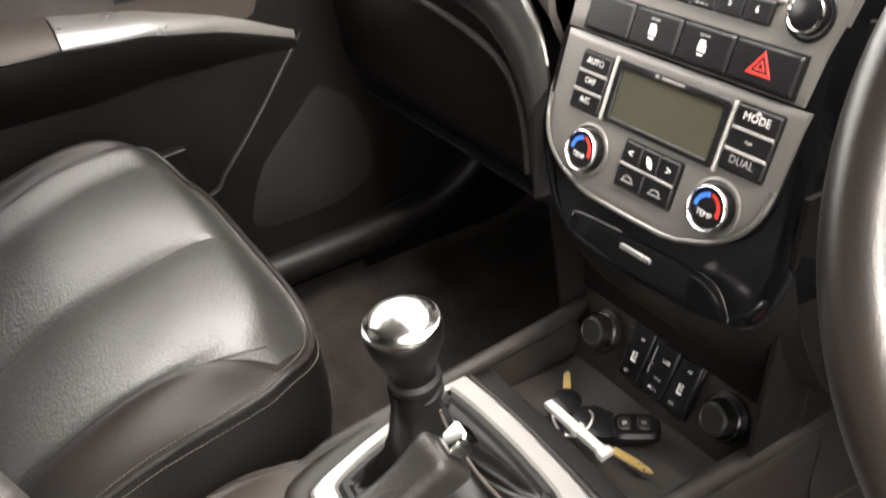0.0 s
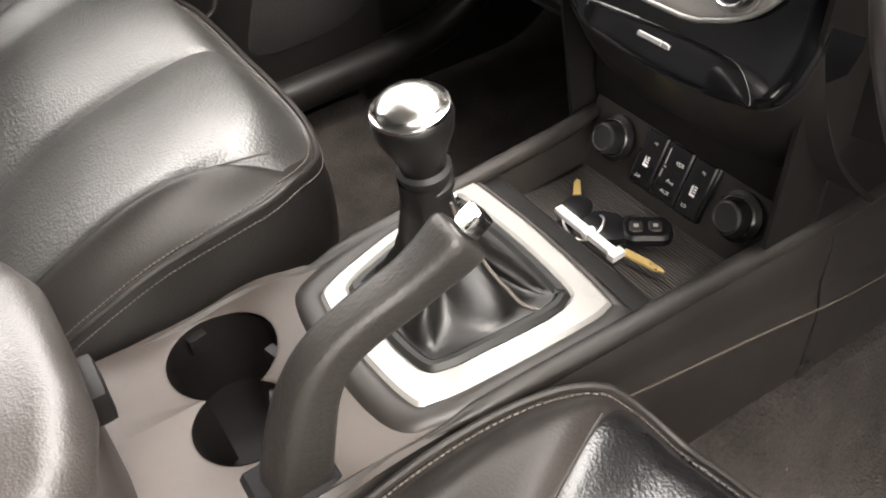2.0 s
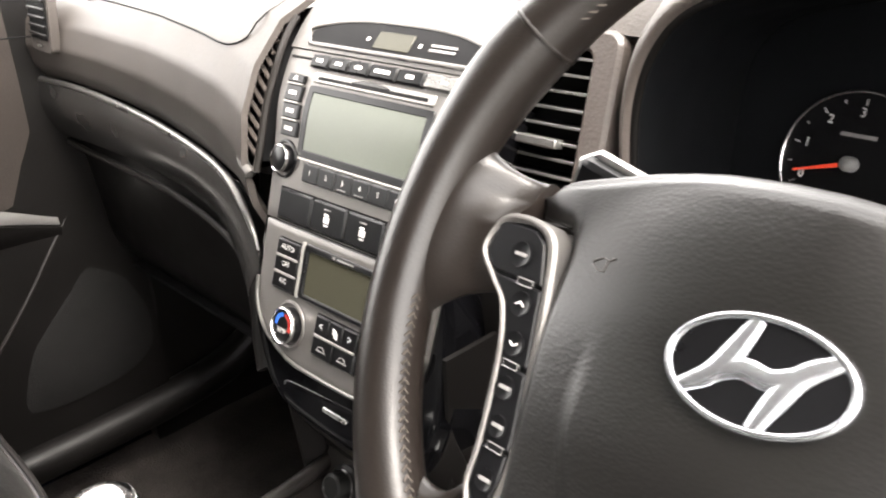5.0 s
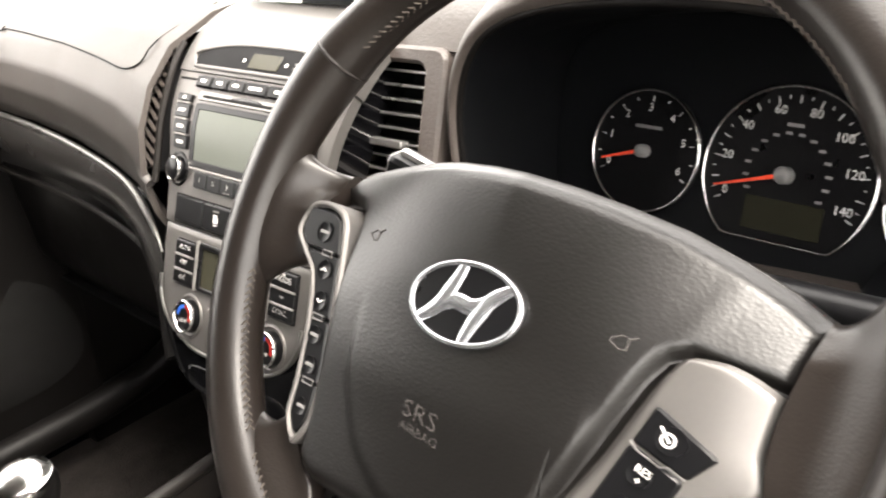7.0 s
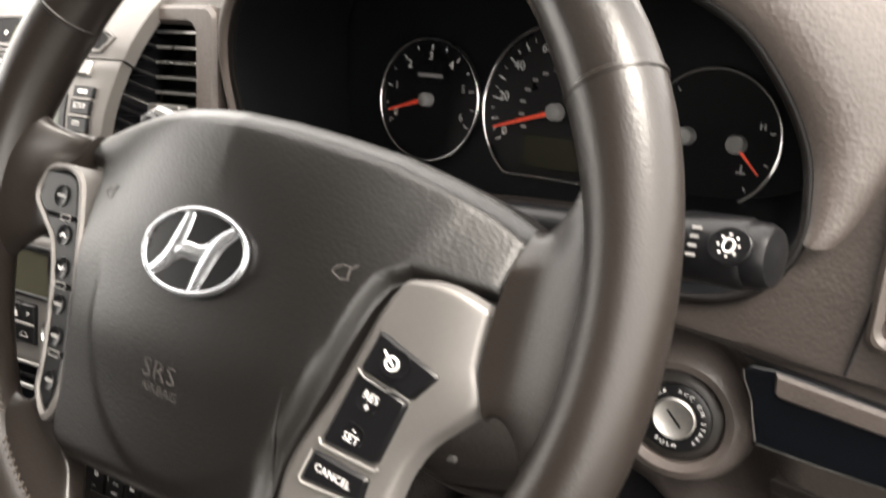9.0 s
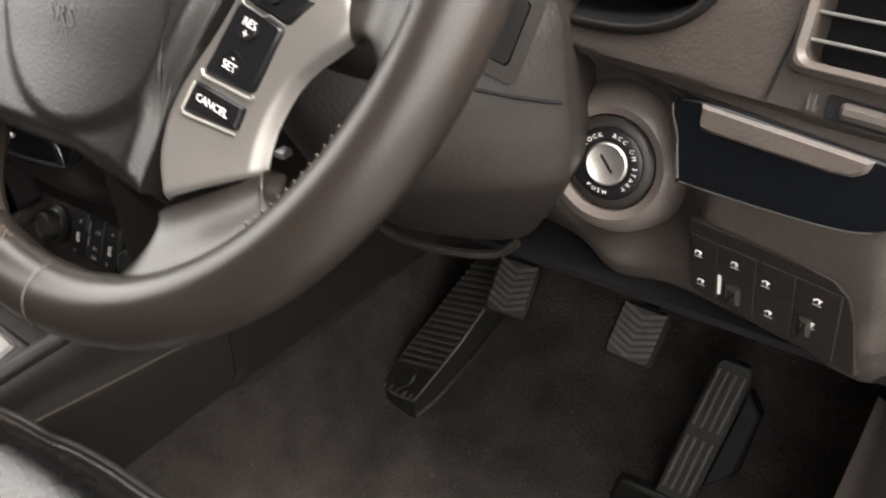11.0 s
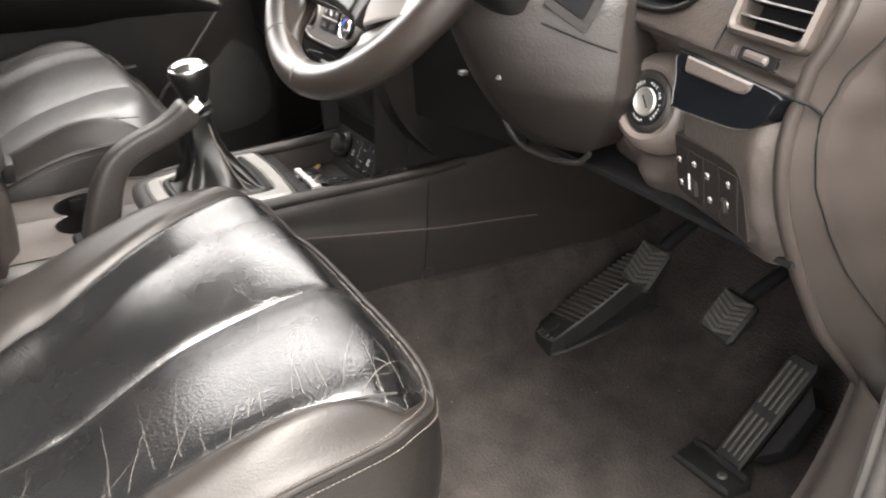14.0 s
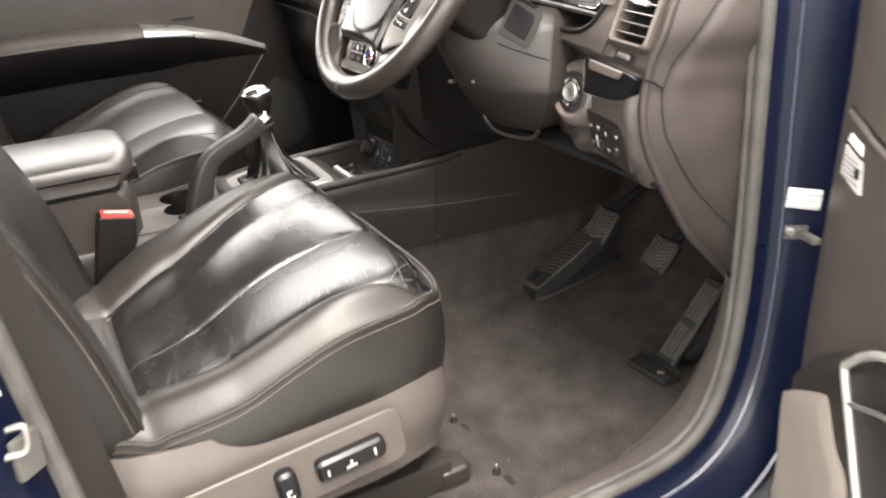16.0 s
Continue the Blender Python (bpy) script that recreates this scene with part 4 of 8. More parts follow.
# switch panel at the head of the tray, leaning back
SWP = flat((-0.006, 0.233, 0.3155), (1, 0.02, 0), (0, 0.42, 0.90))
put("switch_fascia", plate(rrect(-0.112, -0.056, 0.118, 0.036, 0.010), SWP, -0.02, 0.0, 0.004), PLASTIC_SIDE, console)
put("fascia_brow", tube([SWP(x, 0.034, -0.004) for x in (-0.11, -0.05, 0.0, 0.06, 0.115)], 0.007, 10), PLASTIC_DARK, console)
panel = put("switch_panel", plate(rrect(-0.040, -0.026, 0.042, 0.028, 0.002), SWP, 0.0, 0.0035, 0.001), BUTTON, console, "black panel with seat heater switches and sockets")
for x0, x1 in ((-0.038, -0.014), (-0.012, 0.015), (0.017, 0.040)):
    put("rocker", plate(rrect(x0, -0.024, x1, 0.026, 0.0015), SWP, 0.003, 0.0062, 0.0012), BUTTON, panel)
for cx in (-0.026, 0.0285):
    word("HI", 0.0042, SWP, cx + 0.002, 0.0165, 0.0066, WHITE, panel)
    word("LO", 0.0042, SWP, cx - 0.003, -0.0165, 0.0066, WHITE, panel)
    bars([(cx - 0.003, -0.006, cx + 0.0025, -0.004), (cx - 0.003, -0.004, cx - 0.0017, 0.003), (cx - 0.0005, -0.0025, cx + 0.0022, -0.0015), (cx - 0.0005, -0.0002, cx + 0.0022, 0.0008), (cx - 0.0005, 0.002, cx + 0.0022, 0.003)], SWP, 0.0060, 0.0066, WHITE, panel)
word("USB", 0.0048, SWP, 0.0065, 0.0115, 0.0066, WHITE, panel)
word("iPod", 0.0044, SWP, 0.004, -0.006, 0.0066, WHITE, panel)
word("AUX", 0.0048, SWP, 0.003, -0.016, 0.0066, WHITE, panel)
bars([(-0.0085, 0.006, -0.0075, 0.020), (-0.0085, 0.003, -0.0055, 0.0042), (-0.009, -0.006, -0.0075, 0.001)], SWP, 0.0060, 0.0066, GREYPRINT, panel)
for cx, nm in ((-0.070, "socket_cap"), (0.073, "socket_cap")):
    m = Matrix.Translation(SWP(cx, 0.0, 0.0)) @ flat_pose((0, 0, 0), (1, 0.02, 0), (0, 0.42, 0.90)).to_3x3().to_4x4()
    ring = put("socket", lathe([(0.0215, 0.0), (0.0215, 0.004), (0.018, 0.006), (0.0155, 0.004), (0.0155, 0.0)], m, 36), PLASTIC_DARK, console, "12 volt socket with black cap")
    put("socket_ring", lathe([(0.0180, 0.003), (0.0180, 0.0080), (0.0165, 0.0092), (0.0148, 0.0080), (0.0148, 0.003)], m, 36), BAND, ring)
    put(nm, lathe([(0.0145, 0.0), (0.0145, 0.016), (0.0134, 0.020), (0.0112, 0.0215), (0.0102, 0.0204), (0.0, 0.0204)], m, 32), RUBBER, ring)

# leather gaiter: folded cone from the ring up to the lever
lever = thing("gear_lever", "black leather gear lever with chrome-topped knob and folded gaiter", "gear lever", (-0.018, 0.0, 0.32))
KNOB = Vector((-0.012, -0.016, 0.460))
FOOT = Vector((-0.016, 0.000, 0.318))
ga = [(x - 0.006, y - 0.007) for x, y in inset(HOLE[::-1], 0.007)[::-1]]
rings = []
for k in range(19):
    t = k / 18
    ring = []
    for i, (x, y) in enumerate(ga):
        a = i / len(ga) * 2 * math.pi
        prof = (1 - t) ** 1.9 if t < 1 else 0
        c = FOOT.lerp(Vector((-0.013, -0.014, 0.418)), t)
        neck = 0.0175
        dx, dy = x - FOOT.x, y - FOOT.y
        ln = math.hypot(dx, dy)
        rad = neck + (ln - neck) * prof
        ease = math.sin(math.pi * min(t * 1.15, 1)) ** 0.8
        fold = 0.46 * rad * (0.42 - abs(math.sin(a * 2.5 + 0.8 + 1.6 * t))) * ease + 0.05 * rad * math.sin(a * 5 - 7 * t) * ease
        rad += fold
        z = 0.311 + 0.107 * (0.10 * t + 0.90 * t ** 1.55) + 0.05 * min(0, y + 0.013) * (1 - t) - 0.004 * math.sin(math.pi * min(1, t * 4)) * (1 - t)
        ring.append((c.x + dx / ln * rad, c.y + dy / ln * rad, z))
    rings.append(ring)
put("gaiter", loft(rings, False), GAITER, lever, "creased black leather gaiter", smooth=80)
put("gaiter_seam", tube(smooth_path([Vector(rings[k][20]) + Vector((0.0008, 0, 0.0008)) for k in range(0, 17)], 2), 0.0013, 6), STITCH_DARK, lever)
axis = (KNOB - FOOT).normalized()
kp = Matrix.Translation(KNOB) @ axis.to_track_quat("Z", "Y").to_matrix().to_4x4()
put("collar", lathe([(0.0165, -0.052), (0.0185, -0.050), (0.0185, -0.046), (0.0165, -0.044), (0.0165, -0.040), (0.0190, -0.038), (0.0190, -0.034), (0.0160, -0.031)], kp, 32), RUBBER, lever)
put("knob", lathe([(0.0150, -0.036), (0.0160, -0.026), (0.0205, -0.014), (0.0255, -0.002), (0.0272, 0.008), (0.0268, 0.014), (0.0255, 0.016)], kp, 40), GAITER, lever, "black leather gear knob")
put("knob_cap", lathe([(0.0262, 0.012), (0.0265, 0.0150), (0.0258, 0.0172), (0.0240, 0.0180), (0.0225, 0.0205), (0.0195, 0.0232), (0.0150, 0.0252), (0.008, 0.0266), (0.0, 0.0270)], kp, 40), CAP, lever, "polished chrome knob cap")

# handbrake: bent lever beside the gear lever
brake = thing("handbrake", "black plastic handbrake lever with chrome release button", "handbrake", (0.06, -0.18, 0.30))
P = smooth_path([(0.054, -0.172, 0.265), (0.055, -0.166, 0.300), (0.057, -0.157, 0.335), (0.059, -0.146, 0.368), (0.061, -0.130, 0.393), (0.064, -0.106, 0.409), (0.068, -0.076, 0.4225), (0.071, -0.054, 0.4355), (0.0728, -0.042, 0.4445)], 6)
rad = [0.0200 - 0.0055 * smoothstep(0.1, 0.6, i / (len(P) - 1)) + 0.0025 * smoothstep(0.75, 1.0, i / (len(P) - 1)) for i in range(len(P))]
grip = []
for i, c in enumerate(P):
    t = (P[min(i + 1, len(P) - 1)] - P[max(i - 1, 0)]).normalized()
    across = (Vector((1, 0.12, 0)) - t * t.dot(Vector((1, 0.12, 0)))).normalized()
    over = t.cross(across)
    grip.append([c + across * a + over * b for a, b in rrect(-rad[i] * 0.92, -rad[i] * 1.04, rad[i] * 0.92, rad[i] * 1.04, rad[i] * 0.52, 5)])
mid_end = sum(grip[-1], Vector()) / len(grip[-1])
t = (P[-1] - P[-4]).normalized()
grip += [[mid_end + (q - mid_end) * k + t * h for q in grip[-1]] for k, h in ((0.97, 0.003), (0.86, 0.005), (0.55, 0.0055))]
put("lever", loft(grip), GRIP, brake, "grained black plastic grip with squared end", smooth=60)
d = (P[-1] - P[-4]).normalized()
kp = Matrix.Translation(P[-1]) @ d.to_track_quat("Z", "Y").to_matrix().to_4x4()
put("button", rbox(-0.0072, -0.0072, 0.006, 0.0072, 0.0072, 0.022, 0.003, 3, kp), CHROME, brake, "square chrome release button")
put("boot", rbox(0.032, -0.200, 0.262, 0.078, -0.140, 0.300, 0.010, 3), VOID, brake)

console.location.y -= 0.015
lever.location += Vector((0.006, -0.008, 0.008))
brake.location += Vector((0.010, -0.010, 0.006))

# armrest box behind the handbrake
arm = thing("armrest_box", "brown-grey leather centre armrest over a storage box", "armrest", (0.0, -0.45, 0.3))


def box_ring(x, z0, z1, y0, y1, r):
    return [(x, a, b) for a, b in rrect(y0, z0, y1, z1, r, 5)]


put("box", loft([box_ring(x, 0.10, 0.392 - 0.006 * abs(x) / 0.1, -0.66, -0.268 - 0.02 * (abs(x) / 0.1) ** 4, 0.03) for x in [-0.104, -0.100, -0.06, 0.0, 0.06, 0.100, 0.104]]), END_PLASTIC, arm, "brown-grey plastic storage box")
put("lid", loft([box_ring(x, 0.396, 0.452 - 0.014 * (abs(x) / 0.108) ** 4, -0.66, -0.262 - 0.02 * (abs(x) / 0.1) ** 4, 0.022) for x in [-0.110, -0.104, -0.09, -0.05, 0.0, 0.05, 0.09, 0.104, 0.110]]), leather("armrest_leather", (0.022, 0.0190, 0.0172), 0.36, depth=0.0002, spec=0.7), arm, "padded brown-grey leather lid", smooth=60)
put("lid_joint", loft([box_ring(x, 0.388, 0.400, -0.65, -0.275 - 0.02 * (abs(x) / 0.1) ** 4, 0.005) for x in (-0.102, 0.0, 0.102)]), VOID, arm)
put("lid_catch", rbox(-0.02, -0.27, 0.375, 0.02, -0.255, 0.40, 0.005), PLASTIC_DARK, arm)

# seat belt buckle beside the driver's seat
buckle = thing("seat_belt_buckle", "dark seat belt buckle with red release button", "buckle", (0.135, -0.33, 0.30))
bk = Matrix.Translation((0.137, -0.328, 0.305)) @ Matrix.Rotation(radians(-12), 4, "X") @ Matrix.Rotation(radians(6), 4, "Y")
put("body", rbox(-0.014, -0.029, -0.09, 0.014, 0.029, 0.058, 0.006, 3, bk), PLASTIC_DARK, buckle)
put("release_button", rbox(-0.0095, -0.024, 0.050, 0.0115, 0.024, 0.0625, 0.002, 2, bk), RED, buckle, "red release button")
bars([(-0.018, -0.003, 0.018, 0.001)], lambda x, y, h: bk @ Vector((y + 0.001, x, 0.0625 + h)), 0.0, 0.0005, WHITE, buckle)

# ---- centre stack of the dashboard ----
STACK = [(0.128, 0.3950), (0.150, 0.4615), (0.170, 0.524), (0.211, 0.649), (0.232, 0.706), (0.272, 0.755), (0.322, 0.781), (0.42, 0.797)]
STACK_AT = pose(-0.0281, 0.2072, 0.6265, -2.28, 0.91, 2.3) @ Matrix.Scale(1.0177, 4) @ Matrix.Translation((0.0213, -0.2006, -0.6260))
STACK_CURVE = smooth_path([(0, y, z) for y, z in STACK], 8)
STACK_LEN = [0.0]
for a, b in zip(STACK_CURVE, STACK_CURVE[1:]):
    STACK_LEN.append(STACK_LEN[-1] + (b - a).length)
S0 = STACK_LEN[8]


def sp(x, s, h=0.0):
    """The stack's face: x across, s up the face from its lower end, h out of it; it bows a little across."""
    t = s + S0
    i = 0
    while i < len(STACK_LEN) - 2 and STACK_LEN[i + 1] < t:
        i += 1
    k = (t - STACK_LEN[i]) / (STACK_LEN[i + 1] - STACK_LEN[i])
    p = STACK_CURVE[i].lerp(STACK_CURVE[i + 1], k)
    j = min(max(i + (1 if k > 0.5 else 0), 1), len(STACK_CURVE) - 2)
    d0 = (STACK_CURVE[i + 1] - STACK_CURVE[i]).normalized()
    d1 = (STACK_CURVE[min(i + 2, len(STACK_CURVE) - 1)] - STACK_CURVE[min(i + 1, len(STACK_CURVE) - 2)]).normalized()
    d = d0.lerp(d1, k).normalized()
    return STACK_AT @ Vector((x, p.y - d.z * h, p.z + d.y * h))


BENT.append(sp)


def panel_mesh(outline, h0, h1, bevel=0.002, rows=26, cols=16, bias=1.0):
    """A large plate that follows the stack's bend: outline gives the left and right edge as functions of s."""
    left, right, s_low, s_high = outline
    def f(u, v):
        s = s_low + (s_high - s_low) * v ** bias
        return left(s) + (right(s) - left(s)) * u, s
    bm = bmesh.new()
    g = [[bm.verts.new(sp(*f(i / cols, j / rows), h1 - (bevel if i in (0, cols) or j in (0, rows) else 0))) for j in range(rows + 1)] for i in range(cols + 1)]
    for i in range(cols):
        for j in range(rows):
            bm.faces.new((g[i][j], g[i + 1][j], g[i + 1][j + 1], g[i][j + 1]))
    rim = [g[i][0] for i in range(cols)] + [g[cols][j] for j in range(rows)] + [g[i][rows] for i in range(cols, 0, -1)] + [g[0][j] for j in range(rows, 0, -1)]
    uv = [(i / cols, 0) for i in range(cols)] + [(1, j / rows) for j in range(rows)] + [(i / cols, 1) for i in range(cols, 0, -1)] + [(0, j / rows) for j in range(rows, 0, -1)]
    low = [bm.verts.new(sp(*f(u, v), h0)) for u, v in uv]
    for k in range(len(rim)):
        q = (k + 1) % len(rim)
        bm.faces.new((rim[k], low[k], low[q], rim[q]))
    return bm


stack = thing("dashboard_console", "silver-faced dashboard centre stack in a gloss black bezel", "dashboard", (0.0, 0.2, 0.5))


def edge_half(s):
    """Half width of the silver face: rounded at its lower end."""
    w = lerp_table([(0.02, 0.100), (0.146, 0.1045), (0.18, 0.106), (0.28, 0.119), (0.36, 0.128)], s)
    if s < 0.095:
        k = max(0.0, 1 - ((0.095 - s) / 0.060) ** 2.6)
        w *= max(0.35, k ** 0.42)
    return w


MID = 0.004
face_low = panel_mesh((lambda s: MID - edge_half(s), lambda s: MID + edge_half(s), 0.0365, 0.1455), -0.012, 0.0, 0.0015, 40, 24)
put("climate_face", face_low, SILVER, stack, "warm silver climate control panel")
put("radio_face", panel_mesh((lambda s: -edge_half(s) + 0.002, lambda s: edge_half(s) - 0.002, 0.1475, 0.291), -0.012, 0.0, 0.0015, 30, 20), SILVER, stack, "warm silver radio panel")
put("display_face", panel_mesh((lambda s: -edge_half(s), lambda s: edge_half(s), 0.292, 0.400), -0.012, 0.001, 0.0015, 20, 20), SILVER, stack, "pale silver panel below the windscreen")


BEZ_L = [(-0.0062, 0.022), (-0.0056, 0.008), (-0.0045, -0.009), (-0.0030, -0.026), (-0.0014, -0.039), (0.002, -0.054), (0.0126, -0.071), (0.029, -0.086), (0.05, -0.100), (0.07, -0.109), (0.14, -0.111), (0.2, -0.106), (0.3, -0.119), (0.4, -0.126)]
BEZ_R = [(-0.0062, 0.040), (-0.0050, 0.062), (-0.0035, 0.078), (-0.0010, 0.098), (0.002, 0.110), (0.012, 0.126), (0.029, 0.134), (0.05, 0.137), (0.07, 0.134), (0.12, 0.122), (0.15, 0.110), (0.2, 0.106), (0.3, 0.114), (0.4, 0.122)]
put("bezel", panel_mesh((lambda s: lerp_table(BEZ_L, s), lambda s: lerp_table(BEZ_R, s), -0.0062, 0.40), -0.05, -0.0045, 0.003, 90, 28, 1.9), GLOSS, stack, "gloss black bezel")
# dark bowl that falls back from the bezel's lower edge to the tray
BOWL = smooth_path([(-0.100, 0.050, 0), (-0.086, 0.029, 0), (-0.071, 0.0126, 0), (-0.054, 0.002, 0), (-0.039, -0.0014, 0), (-0.007, -0.0045, 0), (0.0315, -0.0062, 0), (0.075, -0.0035, 0), (0.111, 0.002, 0), (0.126, 0.012, 0), (0.134, 0.029, 0), (0.137, 0.05, 0)], 4)


def bowl(u, v):
    k = u * (len(BOWL) - 1)
    i = min(int(k), len(BOWL) - 2)
    p = BOWL[i].lerp(BOWL[i + 1], k - i)
    a = sp(p.x, p.y, -0.007)
    x = -0.118 + 0.262 * u
    b = Vector((x, 0.262, 0.349 + 0.05 * x))
    q = a.lerp(b, v)
    return q + Vector((0, -0.012 * math.sin(math.pi * v), -0.010 * math.sin(math.pi * v)))


put("lower_bowl", sheet(bowl, 44, 14, 0.004), PLASTIC_DARK, stack, "dark brown moulding below the gloss bezel", smooth=70)
# bright lower lip of the silver face
lip = [sp(MID - edge_half(s), s, 0.0005) for s in [0.095 - 0.0585 * k / 14 for k in range(15)]] + [sp(MID + edge_half(s), s, 0.0005) for s in [0.0365 + 0.0585 * k / 14 for k in range(15)]]
put("face_lip", tube(smooth_path(lip, 2), 0.0018, 8), BANDLIP, stack, "satin edge of the climate panel")
# pocket lid in the bezel
LID = [(p.x, p.y) for p in smooth_path([(-0.0405, 0.0189, 0), (0.003, 0.0222, 0), (0.040, 0.0243, 0), (0.076, 0.0247, 0), (0.0905, 0.0218, 0), (0.1005, 0.0140, 0), (0.1070, 0.0045, 0), (0.1000, 0.0016, 0), (0.075, -0.0018, 0), (0.0315, -0.0044, 0), (-0.007, -0.0028, 0), (-0.036, 0.0006, 0), (-0.0465, 0.0060, 0), (-0.0465, 0.0140, 0)], 4, True)]
ash = put("ashtray_lid", dome(LID, sp, lambda x, y, q: -0.0034 - 0.0008 * q ** 8, 10, base=-0.006), GLOSS, stack, "gloss black ashtray lid")
put("lid_edge", tube([sp(x, s, -0.0040) for x, s in LID[52:56] + LID[0:5]], 0.0004, 6), SATIN, ash)
put("lid_edge", tube([sp(x, s, -0.0040) for x, s in LID[12:26]], 0.0004, 6), BAND, ash)
put("lid_handle", plate(rrect(0.0065, 0.0113, 0.0362, 0.0152, 0.001), sp, -0.004, -0.0022, 0.0004), SATIN, ash, "small bright lid handle")

# climate control: button blocks, display, knobs, fan keys
climate = thing("climate_control", "black climate control keys with olive display and two temperature knobs", "control panel", (0.0, 0.18, 0.55))


def block(x0, s0, x1, s1, splits, words, size=0.0062):
    """A black block of keys; pale bars divide it."""
    put("key_recess", plate(rrect(x0 - 0.001, s0 - 0.001, x1 + 0.001, s1 + 0.001, 0.002), sp, -0.003, 0.0006, 0.0003), VOID, climate)
    edges = [s1] + splits + [s0]
    for k, (hi, lo) in enumerate(zip(edges, edges[1:])):
        key = put("key", plate(rrect(x0, lo + 0.0004, x1, hi - 0.0004, 0.0012), sp, 0.0, 0.0030, 0.0010), BUTTON, climate)
        if words[k]:
            word(words[k], size, sp, (x0 + x1) / 2, (lo + hi) / 2 + 0.001, 0.0032, WHITE if k < 2 or x0 < 0 else GREYPRINT, key)
    for s in splits:
        put("key_bar", plate(rrect(x0 + 0.001, s - 0.0009, x1 - 0.001, s + 0.0009, 0.0004), sp, 0.002, 0.0036, 0.0003), SILVER_PALE, climate)


block(-0.0765, 0.0925, -0.0465, 0.1345, [0.1205, 0.1065], ["AUTO", "OFF", "A/C"])
block(0.0635, 0.0965, 0.0965, 0.1385, [0.1235, 0.1095], ["MODE", "", "DUAL"], 0.0072)
bars([(0.0775, 0.1165, 0.0795, 0.1178), (0.0795, 0.1155, 0.0805, 0.1168), (0.0805, 0.1165, 0.0825, 0.1178)], sp, 0.0030, 0.0033, GREYPRINT, climate)
bars([(0.0785, 0.1352, 0.0795, 0.1362), (0.0795, 0.1360, 0.0805, 0.1370), (0.0805, 0.1352, 0.0815, 0.1362)], sp, 0.0030, 0.0033, WHITE, climate)
put("display_frame", frame_ring(rrect(-0.0415, 0.0925, 0.0595, 0.1375, 0.003), rrect(-0.036, 0.0965, 0.054, 0.1325, 0.002), sp, -0.004, 0.0022, 0.0008), BUTTON, climate)
put("display", panel_mesh((lambda s: -0.0365, lambda s: 0.0545, 0.096, 0.133), -0.004, 0.0004, 0.0, 8, 8), LCD, climate, "olive grey display, switched off")
bars([(-0.006, 0.1340, -0.003, 0.1362), (0.000, 0.1344, 0.020, 0.1358)], sp, 0.002, 0.0024, GREYPRINT, climate, label="unreadable grey print above the display")
for x0, x1 in ((-0.0445, -0.0420), (0.0600, 0.0625)):
    put("side_bar", plate(rrect(x0, 0.0915, x1, 0.1385, 0.001), sp, 0.0, 0.0034, 0.0008), SILVER_PALE, climate)
put("key_recess", plate(rrect(-0.0145, 0.0530, 0.0395, 0.0880, 0.002), sp, -0.003, 0.0006, 0.0003), VOID, climate)
for x0, s0, x1, s1 in ((-0.013, 0.0715, 0.004, 0.0868), (0.0045, 0.0715, 0.0205, 0.0868), (0.021, 0.0715, 0.038, 0.0868), (-0.013, 0.0542, 0.0122, 0.0695), (0.0128, 0.0542, 0.038, 0.0695)):
    put("key", plate(rrect(x0, s0, x1, s1, 0.0012), sp, 0.0, 0.0030, 0.0009), BUTTON, climate)
put("key_bar", plate(rrect(-0.012, 0.0697, 0.037, 0.0713, 0.0004), sp, 0.002, 0.0036, 0.0003), SILVER_PALE, climate)
word("<", 0.009, sp, -0.005, 0.079, 0.0032, WHITE, climate)
word(">", 0.009, sp, 0.030, 0.079, 0.0032, WHITE, climate)
bars([(0.0100, 0.0775, 0.0155, 0.0795), (0.0117, 0.0755, 0.0138, 0.0815), (0.0095, 0.0802, 0.0115, 0.0822), (0.0140, 0.0748, 0.0160, 0.0768)], sp, 0.0030, 0.0033, WHITE, climate, label="white fan symbol")
for cx in (-0.001, 0.025):
    arc = ellipse(cx, 0.0605, 0.0045, 0.0032, 10, 0, 180) + [(cx - 0.0037, 0.0605)] + ellipse(cx, 0.0605, 0.0037, 0.0024, 10, 180, 0)[1:]
    put("car_symbol", plate(arc, sp, 0.0030, 0.0033, 0), GREYPRINT, climate, "small grey car symbol", 0)
    bars([(cx - 0.006, 0.0590, cx + 0.006, 0.0598)], sp, 0.0030, 0.0033, GREYPRINT, climate)


def sp_pose(x, s, h=0.0):
    a, b = sp(x, s - 0.004, h), sp(x, s + 0.004, h)
    return flat_pose(sp(x, s, h), (1, 0, 0), b - a)


